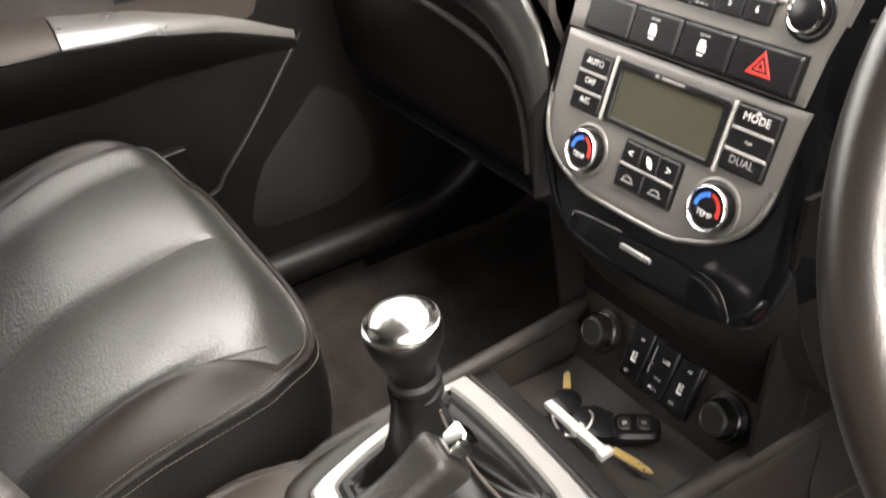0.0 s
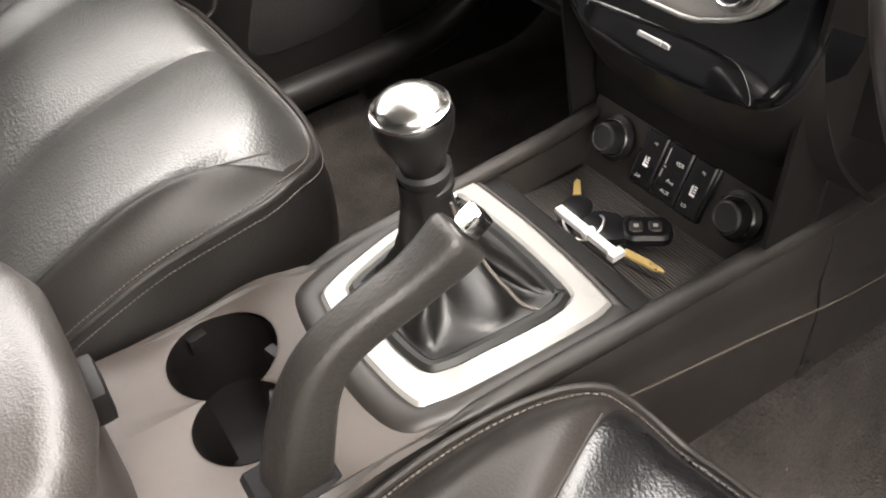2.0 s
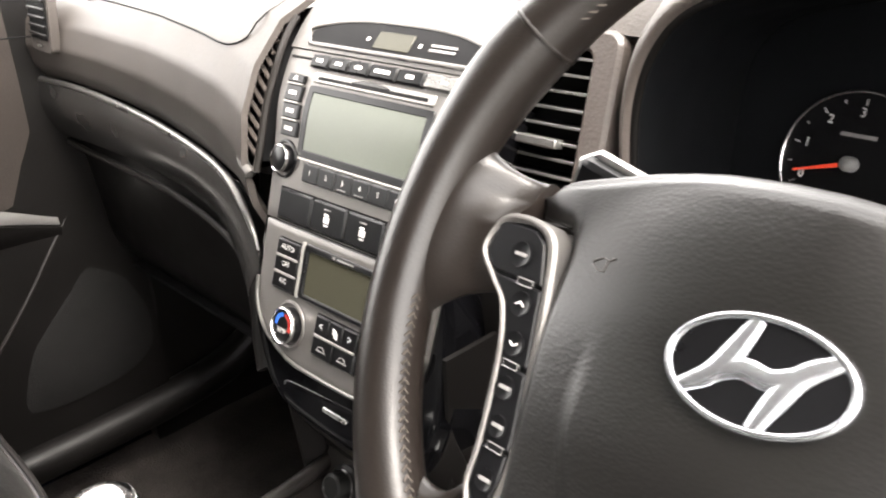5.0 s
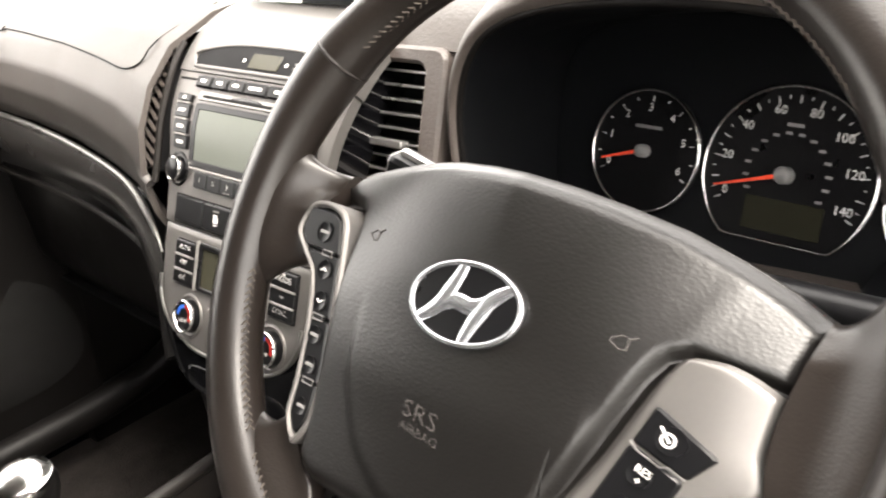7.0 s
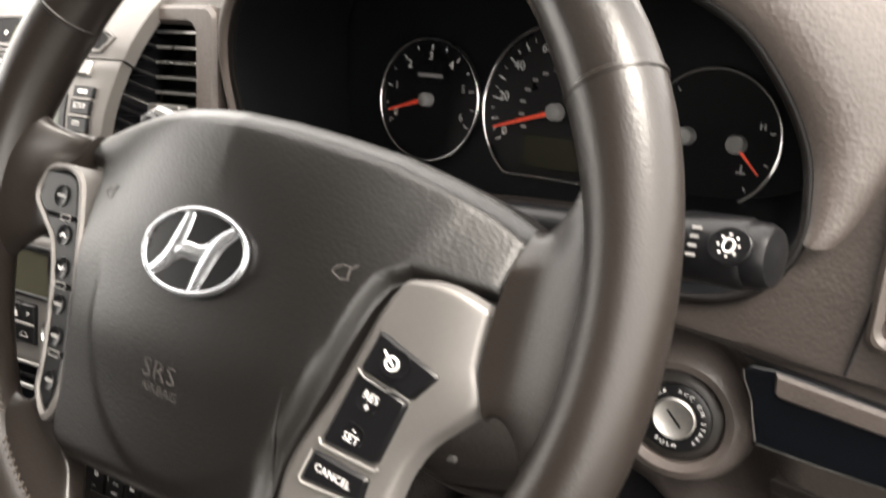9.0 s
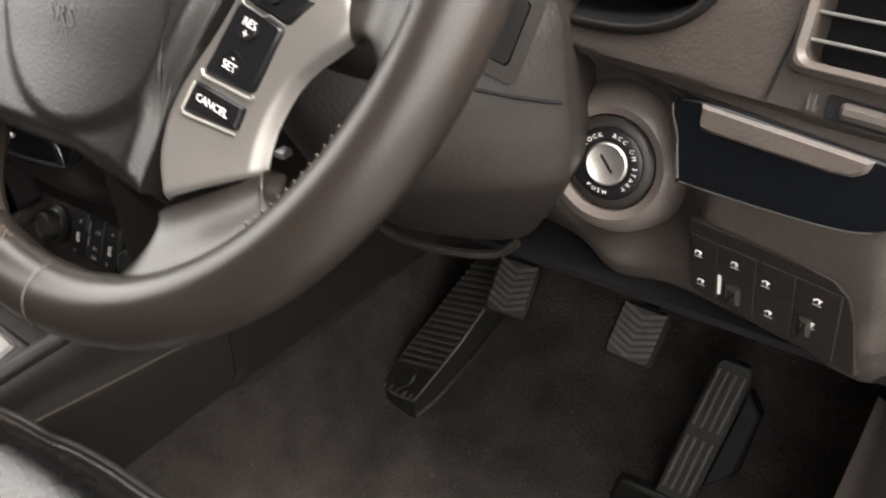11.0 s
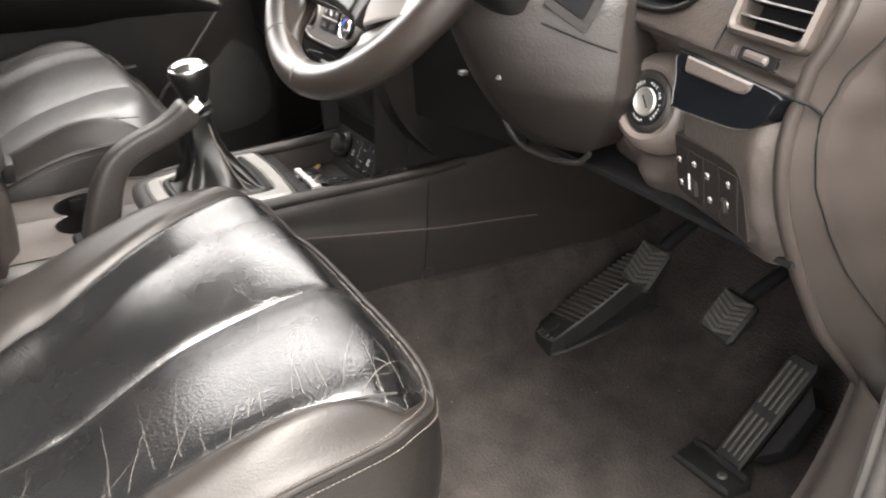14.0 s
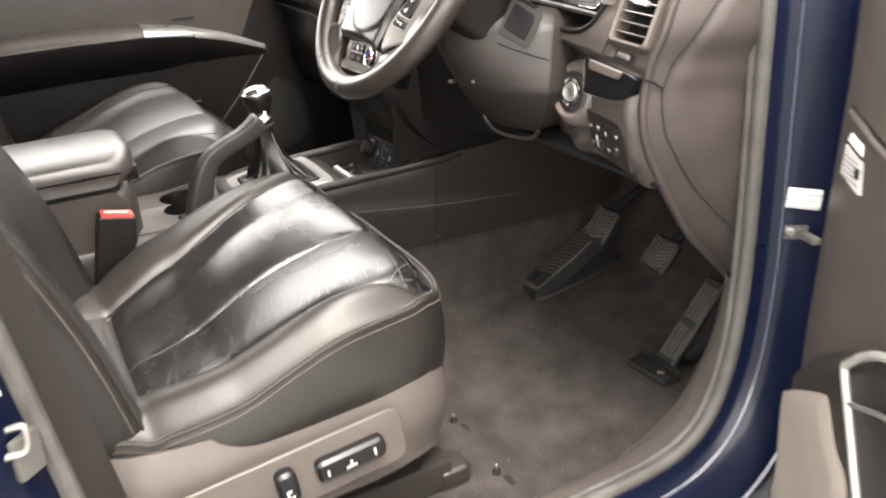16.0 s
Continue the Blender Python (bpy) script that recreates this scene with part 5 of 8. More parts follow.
for cx, cs in ((-0.047, 0.0665), (0.0710, 0.0695)):
    m = sp_pose(cx, cs)
    put("knob_dish", lathe([(0.0210, 0.0), (0.0206, 0.0010), (0.0190, 0.0015), (0.0175, 0.0005), (0.016, -0.002)], m, 48), SILVER, climate, "satin dish round the knob")
    knob = put("temperature_knob", lathe([(0.0158, -0.002), (0.0156, 0.0055), (0.0150, 0.0080), (0.0146, 0.0085), (0.0138, 0.0080), (0.0133, 0.0070), (0.0, 0.0070)], m, 48), BUTTON, climate, "black temperature knob with chrome ring")
    put("knob_ring", lathe([(0.0155, 0.0060), (0.0158, 0.0075), (0.0154, 0.0089), (0.0147, 0.0094), (0.0140, 0.0087), (0.0138, 0.0077)], m, 48), CHROME, knob)
    kf = flat(m.translation, m.col[0].to_3d(), m.col[1].to_3d())
    for a0, a1, mt in ((95, 185, BLUE), (-20, 88, RED)):
        ring = [(0.0110 * math.cos(radians(a0 + (a1 - a0) * i / 14)), 0.0110 * math.sin(radians(a0 + (a1 - a0) * i / 14))) for i in range(15)]
        ring += [((0.0074 + 0.0011 * (1 - i / 14)) * math.cos(radians(a1 + (a0 - a1) * i / 14)), (0.0074 + 0.0011 * (1 - i / 14)) * math.sin(radians(a1 + (a0 - a1) * i / 14))) for i in range(15)]
        put("temperature_mark", plate(ring, kf, 0.0068, 0.0076, 0), mt, knob, "red warm mark" if mt is RED else "blue cold mark", 0)
    word("TEMP", 0.0056, kf, -0.001, -0.0045, 0.0074, WHITE, knob)

# switch strip with hazard key
strip = thing("switch_strip", "row of four wide black switches, one with a red hazard triangle", "switch", (0.0, 0.2, 0.61))
put("strip_recess", panel_mesh((lambda s: -0.0855, lambda s: 0.097, 0.149, 0.1765), -0.004, 0.0008, 0.0, 8, 8), VOID, strip)
cuts = [-0.084, -0.040, 0.003, 0.046, 0.0955]
for k, (x0, x1) in enumerate(zip(cuts, cuts[1:])):
    key = put("switch", plate(rrect(x0 + 0.0005, 0.1505, x1 - 0.0005, 0.1752, 0.002), sp, 0.0, 0.0036, 0.0016), BUTTON, strip)
    if k in (1, 2):
        cx = (x0 + x1) / 2 - 0.001
        bars([(cx - 0.003, 0.1595, cx + 0.0035, 0.1645), (cx - 0.0022, 0.1570, cx + 0.0028, 0.1580), (cx - 0.0028, 0.1650, cx + 0.002, 0.1668)], sp, 0.0036, 0.0039, WHITE, key, label="white screen heating symbol")
        bars([(cx - 0.004, 0.1695, cx + 0.004, 0.1705)], sp, 0.0036, 0.0039, GREYPRINT, key)
tri = [(0.0600, 0.1570), (0.0790, 0.1570), (0.0695, 0.1722)]
for d0, d1 in ((0.0, 0.0016), (0.0030, 0.0040)):
    a, b = inset(tri, d0), inset(tri, d1)
    put("hazard_triangle", frame_ring(a, b, sp, 0.0034, 0.0040, 0.0001), RED, strip, "red hazard triangle", 0)

# radio
radio = thing("car_radio", "silver car radio with large reflection-paled display and black keys", "radio", (0.0, 0.22, 0.68))
put("display_frame", frame_ring(rrect(-0.0735, 0.2035, 0.0705, 0.2625, 0.003), rrect(-0.0665, 0.2100, 0.0635, 0.2565, 0.001), sp, -0.004, 0.0012, 0.0006), BUTTON, radio)
put("display", panel_mesh((lambda s: -0.067, lambda s: 0.064, 0.2095, 0.257), -0.004, 0.0006, 0.0, 12, 8), LCD_SHEEN, radio, "green-grey display, switched off, paled for a bright reflection")
put("disc_slot_plate", plate(rrect(-0.0725, 0.2648, 0.0665, 0.2735, 0.002), sp, 0.0, 0.0018, 0.0008), SILVER_PALE, radio)
put("disc_slot", plate(rrect(-0.066, 0.2672, 0.060, 0.2700, 0.001), sp, 0.001, 0.0021, 0.0002), VOID, radio)
put("slot_notch", plate(ellipse(-0.003, 0.2700, 0.022, 0.0032, 20, 0, 180), sp, 0.001, 0.0023, 0.0002), BAND, radio)
put("display_lip", plate(rrect(-0.071, 0.2014, 0.069, 0.2032, 0.0006), sp, 0.0, 0.0022, 0.0006), SILVER_PALE, radio)
for k in range(6):
    x0 = -0.0595 + 0.0206 * k
    key = put("preset_key", plate(rrect(x0, 0.1855, x0 + 0.0201, 0.2003, 0.0012), sp, 0.0, 0.0034, 0.0011), BUTTON, radio)
    word(str(k + 1), 0.0058, sp, x0 + 0.010, 0.1935, 0.0036, WHITE, key)
    if k in (2, 3):
        bars([(x0 + 0.005, 0.1878, x0 + 0.008, 0.1886), (x0 + 0.009, 0.1878, x0 + 0.012, 0.1886), (x0 + 0.013, 0.1878, x0 + 0.015, 0.1886)], sp, 0.0034, 0.0037, GREYPRINT, key)
for side_x, rows in (((-0.1005, -0.0775), ["", "", "", ""]), ((0.0745, 0.0990), ["", "SETUP", "PTY", "FOLDER"])):
    ss = [0.2690, 0.2600, 0.2450, 0.2310, 0.2165] if side_x[0] < 0 else [0.2690, 0.2585, 0.2455, 0.2320, 0.2185]
    for k in range(4):
        lean = -0.0035 if side_x[0] < 0 else 0.0025
        x0, x1 = side_x[0] + lean * (1 - k / 2) + 0.002, side_x[1] + lean * (1 - k / 2)
        key = put("side_key", plate(rrect(x0, ss[k + 1] + 0.0012, x1, ss[k] - 0.0006, 0.001), sp, 0.0, 0.0032, 0.001), BUTTON, radio)
        if rows[k]:
            word(rows[k], 0.0052, sp, (x0 + x1) / 2, (ss[k] + ss[k + 1]) / 2 + 0.001, 0.0034, WHITE, key)
        elif k or side_x[0] > 0:
            bars([((x0 + x1) / 2 - 0.005, (ss[k] + ss[k + 1]) / 2 - 0.0012, (x0 + x1) / 2 + 0.005, (ss[k] + ss[k + 1]) / 2 + 0.0018)], sp, 0.0032, 0.0035, WHITE, key, label="unreadable white key print")
        else:
            bars([((x0 + x1) / 2 - 0.003, 0.2635, (x0 + x1) / 2 + 0.003, 0.2645), ((x0 + x1) / 2 - 0.002, 0.2650, (x0 + x1) / 2 + 0.002, 0.2665)], sp, 0.0032, 0.0035, WHITE, key, label="white eject symbol")
        if k < 3:
            put("key_bar", plate(rrect(x0 + 0.001, ss[k + 1] - 0.0006, x1 - 0.001, ss[k + 1] + 0.0008, 0.0004), sp, 0.002, 0.0036, 0.0003), SILVER_PALE, radio)
cx = -0.092
xs = [-0.082, -0.058, -0.034, -0.010, 0.021, 0.050, 0.092]
for k, (x0, x1) in enumerate(zip(xs, xs[1:])):
    key = put("top_key", plate(rrect(x0 + 0.0006, 0.2762, x1 - 0.0006, 0.2880, 0.0015), sp, 0.0, 0.0040, 0.0016), BUTTON if k < 5 else SATIN, radio)
    c = (x0 + x1) / 2
    w = 0.004 if k != 3 else 0.0085
    bars([(c - w, 0.2808, c + w, 0.2836)], sp, 0.0040, 0.0043, WHITE if k < 5 else GREYPRINT, key, label="unreadable key print")
put("top_groove", plate(rrect(-0.112, 0.2828, -0.083, 0.2846, 0.0005), sp, 0.0, 0.0008, 0.0002), VOID, radio)
for cx, cs in ((-0.0880, 0.1985), (0.0870, 0.1985)):
    m = sp_pose(cx, cs)
    put("knob_dish", lathe([(0.0165, 0.0), (0.0160, 0.0015), (0.0145, 0.0018), (0.013, -0.001)], m, 40), BUTTON, radio)
    knob = put("radio_knob", lathe([(0.0120, -0.001), (0.0118, 0.0045), (0.0110, 0.0070), (0.0095, 0.0080), (0.0, 0.0083)], m, 40), BUTTON, radio, "black radio knob with chrome edge")
    put("knob_ring", lathe([(0.0119, 0.0050), (0.0121, 0.0063), (0.0116, 0.0077), (0.0108, 0.0081), (0.0102, 0.0075)], m, 40), CHROME, knob)

# clock display under the windscreen
clock = thing("clock_display", "dark curved clock display set in the silver dashboard top", "clock", (0.0, 0.28, 0.74))
ring_o = [(x, 0.3045 + 0.016 * (1 - (abs(x) / 0.105) ** 3) + 0.004) for x in [0.104 - 0.208 * k / 24 for k in range(25)]]
ring_i = [(x, 0.2965) for x in [-0.095 + 0.19 * k / 24 for k in range(25)]]
shape = ring_i + ring_o
put("display_cavity", sheet(lambda u, v: sp(-0.098 + 0.196 * u, 0.2962 + (0.0120 + 0.0160 * (1 - abs(2 * u - 1) ** 3)) * v, 0.0021), 40, 8), VOID, clock, "dark curved display window")
put("display_rim", tube(smooth_path([sp(x, s, 0.0015) for x, s in (ring_i + ring_o)], 1, True), 0.0020, 8, True), SILVER, clock)
put("clock_screen", plate(rrect(-0.020, 0.3005, 0.020, 0.3155, 0.001), sp, 0.002, 0.0028, 0.0003), LCD, clock, "small olive clock screen")
for q in ((-0.030, 0.306, -0.027, 0.309), (0.028, 0.306, 0.031, 0.309)):
    bars([q], sp, 0.0022, 0.0028, WHITE, clock, label="small white lamp symbol")
for q in ((0.040, 0.3085, 0.066, 0.3105), (0.040, 0.3045, 0.066, 0.3065)):
    bars([q], sp, 0.0022, 0.0028, GREYPRINT, clock, label="unreadable line of an airbag notice")

# ---- steering wheel ----
WC = Vector((0.4155, 0.0867, 0.7127))
WX, WU, WN = Vector((0.9998, -0.0044, -0.0218)), Vector((0.0206, 0.5520, 0.8336)), Vector((0.0084, -0.8338, 0.5519))
SIZE = 0.9885


def wfn(x, y, h=0.0):
    """A point of the wheel: x across, y up its face, h towards the driver."""
    return WC + (WX * x + WU * y + WN * h) * SIZE


def hfn(x, y, h=0.0):
    return wfn(x - 0.005, y - 0.009, h)


wheel = thing("steering_wheel", "worn brown-black leather steering wheel with silver spoke panels", "steering wheel", WC)
R, r = 0.1825, 0.0160
RX, RY = -0.0055, 0.0010  # the rim's middle, from the boss


def on_rim(a, q, h=0.0):
    return wfn(RX + q * math.cos(a), RY + q * math.sin(a), h)


ringpts = [on_rim(a, R) for a in [2 * math.pi * k / 120 for k in range(120)]]


def rim_radius(k):
    a = 360 * k / 120
    thick = 0.0
    for c in (28, 152):
        thick = max(thick, math.exp(-((a - c) / 14) ** 2))
    return (r + 0.0022 * thick) * SIZE


put("rim", tube(ringpts, [rim_radius(k) for k in range(120)], 20, True, 1.0, WN), RIM, wheel, "worn leather rim", smooth=80)
for a in (-117, -86, 28, 147):
    c = on_rim(radians(a), R)
    t = (WU * math.cos(radians(a)) - WX * math.sin(radians(a))).normalized()
    m = Matrix.Translation(c) @ t.to_track_quat("Z", "Y").to_matrix().to_4x4()
    rr = rim_radius(round((a % 360) / 3)) + 0.0002
    put("rim_seam", lathe([(rr - 0.001, -0.0016), (rr + 0.0004, -0.0006), (rr + 0.0004, 0.0006), (rr - 0.001, 0.0016)], m, 28), RIM, wheel)
# cross stitching on the inner side of the rim
bm = bmesh.new()
for seg in ((32, 150), (190, 222), (-44, -24), (-134, -98)):
    n = int(abs(seg[1] - seg[0]) * radians(1) * 0.166 / 0.0042)
    for k in range(n):
        a = radians(seg[0] + (seg[1] - seg[0]) * (k + 0.5) / n)
        q = R - (r + 0.0004) * 0.93
        c = on_rim(a, q, r * 0.36)
        rad = (wfn(math.cos(a), math.sin(a), 0) - WC)
        tan = (wfn(-math.sin(a), math.cos(a), 0) - WC)
        for sgn in (1, -1):
            d = (tan * 0.75 + rad * 0.30 * sgn + WN * 0.6 * sgn).normalized()
            m = Matrix.Translation(c + WN * 0.0011 * sgn) @ d.to_track_quat("X", "Z").to_matrix().to_4x4() @ Matrix.Diagonal((0.0036, 0.0007, 0.0008, 1))
            bmesh.ops.create_cube(bm, size=1.0, matrix=m)
st = put("stitching", bm, STITCH, wheel, "tan cross stitching", 0)
tagged(st, kind="stuff")

# airbag cover
HUB_TOP = [(-0.137, 0.046), (-0.134, 0.0505), (-0.127, 0.0535), (-0.105, 0.0580), (-0.081, 0.0630), (-0.060, 0.0663), (-0.045, 0.0680), (-0.02, 0.0690), (0.0, 0.0688), (0.025, 0.0678), (0.05, 0.0655), (0.075, 0.0622), (0.10, 0.0560), (0.12, 0.0495), (0.134, 0.0430), (0.1375, 0.0385)]
HUB_LOW = [(-0.137, 0.036), (-0.134, 0.0330), (-0.111, 0.0315), (-0.1045, 0.026), (-0.1015, 0.019), (-0.098, -0.015), (-0.0915, -0.078), (-0.0905, -0.098), (-0.086, -0.1045), (-0.075, -0.108), (-0.03, -0.106), (0.009, -0.105), (0.040, -0.109), (0.0535, -0.1115), (0.0555, -0.095), (0.057, -0.069), (0.0715, -0.035), (0.084, 0.0), (0.0885, 0.009), (0.096, 0.0135), (0.134, 0.0115), (0.1375, 0.033)]
hub_cols = sorted({round(-0.137 + 0.2745 * k / 110, 5) for k in range(111)} | {x for x, y in HUB_LOW} | {-0.1375 + 0.001 * k for k in range(1, 4)})
hub_edge = [Vector((x, lerp_table(HUB_TOP, x))) for x in hub_cols] + [Vector((a[0] + (b[0] - a[0]) * k / 20, a[1] + (b[1] - a[1]) * k / 20)) for a, b in zip(HUB_LOW, HUB_LOW[1:]) for k in range(20)]


def hub_h(x, y, q):
    e = 0.0145 - 0.017 * (abs(x) / 0.14) ** 2 - 0.006 * q ** 2
    e += 0.002 * smoothstep(-0.07, -0.03, y) * math.exp(-(x / 0.09) ** 4)
    dl = abs(x - (0.084 + 0.42 * y))
    e += 0.0004 * math.exp(-(dl / 0.007) ** 2) * smoothstep(-0.08, 0.0, y)
    e -= 0.003 * smoothstep(0.0, -0.09, y)
    e -= 0.011 * max(0.0, (y + 0.55 * abs(x) - 0.030) / 0.065) ** 1.8
    e += 0.0022 * smoothstep(0.0, -0.05, y) * (1 - smoothstep(0.062, 0.066, math.hypot(x * 0.95, (y + 0.028) * 0.95 if y < -0.028 else 0)))
    return e


bm = bmesh.new()
rows = []
for x in hub_cols:
    y0, y1 = lerp_table(HUB_LOW, x), lerp_table(HUB_TOP, x)
    row = []
    for k in range(49):
        y = y0 + (y1 - y0) * (0.5 - 0.5 * math.cos(math.pi * k / 48))
        near = min((e.x - x) ** 2 + (e.y - y) ** 2 for e in hub_edge) ** 0.5
        row.append(bm.verts.new(hfn(x, y, hub_h(x, y, smoothstep(0.009, 0.0, near)))))
    rows.append(row)
for r0, r1 in zip(rows, rows[1:]):
    for k in range(48):
        bm.faces.new((r0[k], r0[k + 1], r1[k + 1], r1[k]))
rim_edges = [e for e in bm.edges if len(e.link_faces) == 1]
low = bmesh.ops.extrude_edge_only(bm, edges=rim_edges)["geom"]
for v in low:
    if isinstance(v, bmesh.types.BMVert):
        v.co -= WN * 0.018
put("airbag_cover", bm, HUB, wheel, "grained dark plastic airbag cover", smooth=60)
word("SRS", 0.0118, lambda x, y, h: hfn(x, y, hub_h(x, y, 0) + h), -0.0092, -0.0500, 0.0004, HUBPRINT, wheel, -3, wide=1.25)
word("AIRBAG", 0.0060, lambda x, y, h: hfn(x, y, hub_h(x, y, 0) + h), -0.0080, -0.0580, 0.0004, HUBPRINT, wheel, -3, wide=1.15)


def horn(cx, cy):
    f = lambda x, y, h: hfn(cx + x, cy + y, hub_h(cx + x, cy + y, 0) + h)
    put("horn_mark", tube([f(a, b, 0.0002) for a, b in ((-0.004, 0.0008), (0.0, 0.0030), (0.003, 0.0026), (0.003, -0.0022), (0.0, -0.0026), (-0.004, -0.0006))], 0.0004, 6, True), HUBPRINT, wheel)
    put("horn_mark", tube([f(a, b, 0.0002) for a, b in ((0.003, 0.002), (0.006, 0.004))], 0.0004, 6), HUBPRINT, wheel)


horn(0.0704, 0.0108), horn(-0.079, 0.0207)
# oval badge: chrome ring with a slanting double bar
def bfn(x, y, h):
    return hfn(-0.0035 + x * 0.9962 - y * 0.06, 0.0042 + y * 0.9962 + x * 0.09, hub_h(x, y, 0) + h)


put("badge_base", dome(ellipse(0, 0, 0.0315, 0.0192, 48), bfn, lambda x, y, q: 0.0022, 6, base=-0.002), BUTTON, wheel)
put("badge_ring", tube([bfn(0.0305 * math.cos(a), 0.0182 * math.sin(a), 0.0022) for a in [2 * math.pi * k / 64 for k in range(64)]], 0.0014, 10, True), BADGE, wheel, "oval chrome badge ring")
bar1 = smooth_path([(-0.0235, -0.0105, 0), (-0.014, -0.0035, 0), (-0.0085, 0.006, 0), (-0.004, 0.0172, 0)], 6)
bar2 = smooth_path([(0.004, -0.0172, 0), (0.0085, -0.006, 0), (0.014, 0.0035, 0), (0.0235, 0.0105, 0)], 6)
mid = smooth_path([(-0.0185, -0.0070, 0), (-0.006, 0.0004, 0), (0.006, -0.0004, 0), (0.0185, 0.0070, 0)], 6)
for pth, w in ((bar1, 0.0040), (bar2, 0.0040), (mid, 0.0038)):
    put("badge_bar", tube([bfn(p.x, p.y, 0.0022) for p in pth], [w * (0.6 + 0.4 * math.sin(math.pi * i / (len(pth) - 1))) for i in range(len(pth))], 10, flat=0.4, up=WN), BADGE, wheel)

# spokes in leather: webs that leave the cover and melt into the rim, waisted between
def spoke(inner, a0, a1, sink, waist=0.30):
    pts = smooth_path([(x, y, 0) for x, y in inner], 6)
    mid_in = sum(pts, Vector()) / len(pts)
    mid_out = Vector((-0.0005 + R * math.cos(radians((a0 + a1) / 2)), 0.010 + R * math.sin(radians((a0 + a1) / 2)), 0))

    def web(u, v):
        k = u * (len(pts) - 1)
        i = min(int(k), len(pts) - 2)
        p = pts[i].lerp(pts[i + 1], k - i)
        a = radians(a0 + (a1 - a0) * u)
        q = Vector((-0.0005 + (R - 0.005) * math.cos(a), 0.010 + (R - 0.005) * math.sin(a), 0))
        e = abs(2 * u - 1)
        m = p.lerp(q, v).lerp(mid_in.lerp(mid_out, v), waist * math.sin(math.pi * v ** 0.8) * e ** 2)
        h = -lerp_table(sink, u) * (1 - smoothstep(0.0, 0.75, v)) + (0.0090 - 0.0110 * e ** 3) * smoothstep(0.20, 1.0, v)
        t = 0.0105 * (1 - e ** 4) ** 0.5 * (1 - 0.25 * v)
        return m, h, t
    rings = []
    for j in range(21):
        row = [web(i / 40, j / 20) for i in range(41)]
        rings.append([hfn(m.x, m.y, h - 0.004 + 0.45 * t) for m, h, t in row] + [hfn(m.x, m.y, h - 0.0045 - t) for m, h, t in reversed(row)])
    put("spoke", loft(rings), RIM, wheel, "leather-covered spoke", smooth=75)


spoke([(0.1365, 0.044), (0.137, 0.034), (0.1335, 0.010), (0.1330, -0.012), (0.1375, -0.030)], 27, -27, [(0, 0.016), (0.15, 0.010), (0.35, 0.002), (1, 0.001)])
spoke([(-0.136, 0.049), (-0.1375, 0.036), (-0.1400, 0.020), (-0.1390, 0.006), (-0.128, -0.005)], 163, 195, [(0, 0.019), (0.25, 0.015), (0.45, 0.004), (1, 0.003)], 0.16)
spoke([(0.112, -0.084), (0.109, -0.0885), (0.088, -0.101), (0.067, -0.1125), (0.057, -0.119)], -33, -80, [(0, 0.004), (1, 0.004)])
spoke([(-0.108, -0.078), (-0.1055, -0.086), (-0.096, -0.0985), (-0.088, -0.107), (-0.080, -0.113)], -147, -99, [(0, 0.004), (1, 0.004)])

# cruise control panel (silver) and audio panel (dark with silver frame)
SL = smooth_path([(0.0945, 0.0140, 0), (0.086, 0.001, 0), (0.0725, -0.035, 0), (0.0575, -0.069, 0), (0.057, -0.093, 0), (0.0665, -0.1105, 0)], 8)
SR = smooth_path([(0.1325, 0.0100, 0), (0.1325, -0.012, 0), (0.137, -0.0255, 0), (0.117, -0.047, 0), (0.109, -0.068, 0), (0.109, -0.087, 0)], 8)


def spoke_face(u, v, edge=True):
    k = v * (len(SL) - 1)
    i = min(int(k), len(SL) - 2)
    a, b = SL[i].lerp(SL[i + 1], k - i), SR[i].lerp(SR[i + 1], k - i)
    p = a.lerp(b, u)
    p.y += 0.004 * math.sin(math.pi * u) * (1 - smoothstep(0.0, 0.15, v))
    h = 0.0035 - 0.009 * u ** 2
    if edge:
        h -= 0.004 * (smoothstep(0.10, 0.0, u) ** 2 + smoothstep(0.88, 1.0, u) ** 2 + smoothstep(0.05, 0.0, v) ** 2 + 0.5 * smoothstep(0.96, 1.0, v) ** 2)
    return hfn(p.x, p.y, h)


cruise = put("spoke_panel", sheet(spoke_face, 30, 60, 0.006), SILVER, wheel, "silver spoke panel with cruise control keys", smooth=70)


def cf(x, y, h):
    k = lerp_table([(-0.11, 0.062), (-0.09, 0.057), (-0.069, 0.0575), (-0.035, 0.0725), (0.001, 0.086), (0.014, 0.0945)], y)
    w = lerp_table([(-0.087, 0.052), (-0.068, 0.0515), (-0.047, 0.050), (-0.0255, 0.060), (0.01, 0.040)], y)
    return hfn(x, y, 0.0032 - 0.009 * max(min((x - k) / w, 1), 0) ** 2 + h)


for pts in ([(0.0905, -0.0070), (0.1182, -0.0184), (0.1090, -0.0300), (0.0850, -0.0236)], [(0.0845, -0.0246), (0.1082, -0.0312), (0.0990, -0.0582), (0.0742, -0.0552)], [(0.0722, -0.0592), (0.0972, -0.0638), (0.0958, -0.0738), (0.0685, -0.0722)]):
    pts = [tuple(Vector(p).lerp(Vector(q), k)) for p, q in zip(pts, pts[1:] + pts[:1]) for k in (0.06, 0.35, 0.65, 0.94)]
    put("cruise_key", plate(pts, cf, -0.002, 0.0024, 0.0012), BUTTON, cruise)
put("key_line", tube([cf(x, y, 0.0026) for x, y in ((0.0848, -0.0236), (0.0880, -0.0262), (0.0985, -0.0290), (0.1015, -0.0278), (0.1088, -0.0302))], 0.0004, 6), SATIN, cruise, "thin silver joint between the keys")
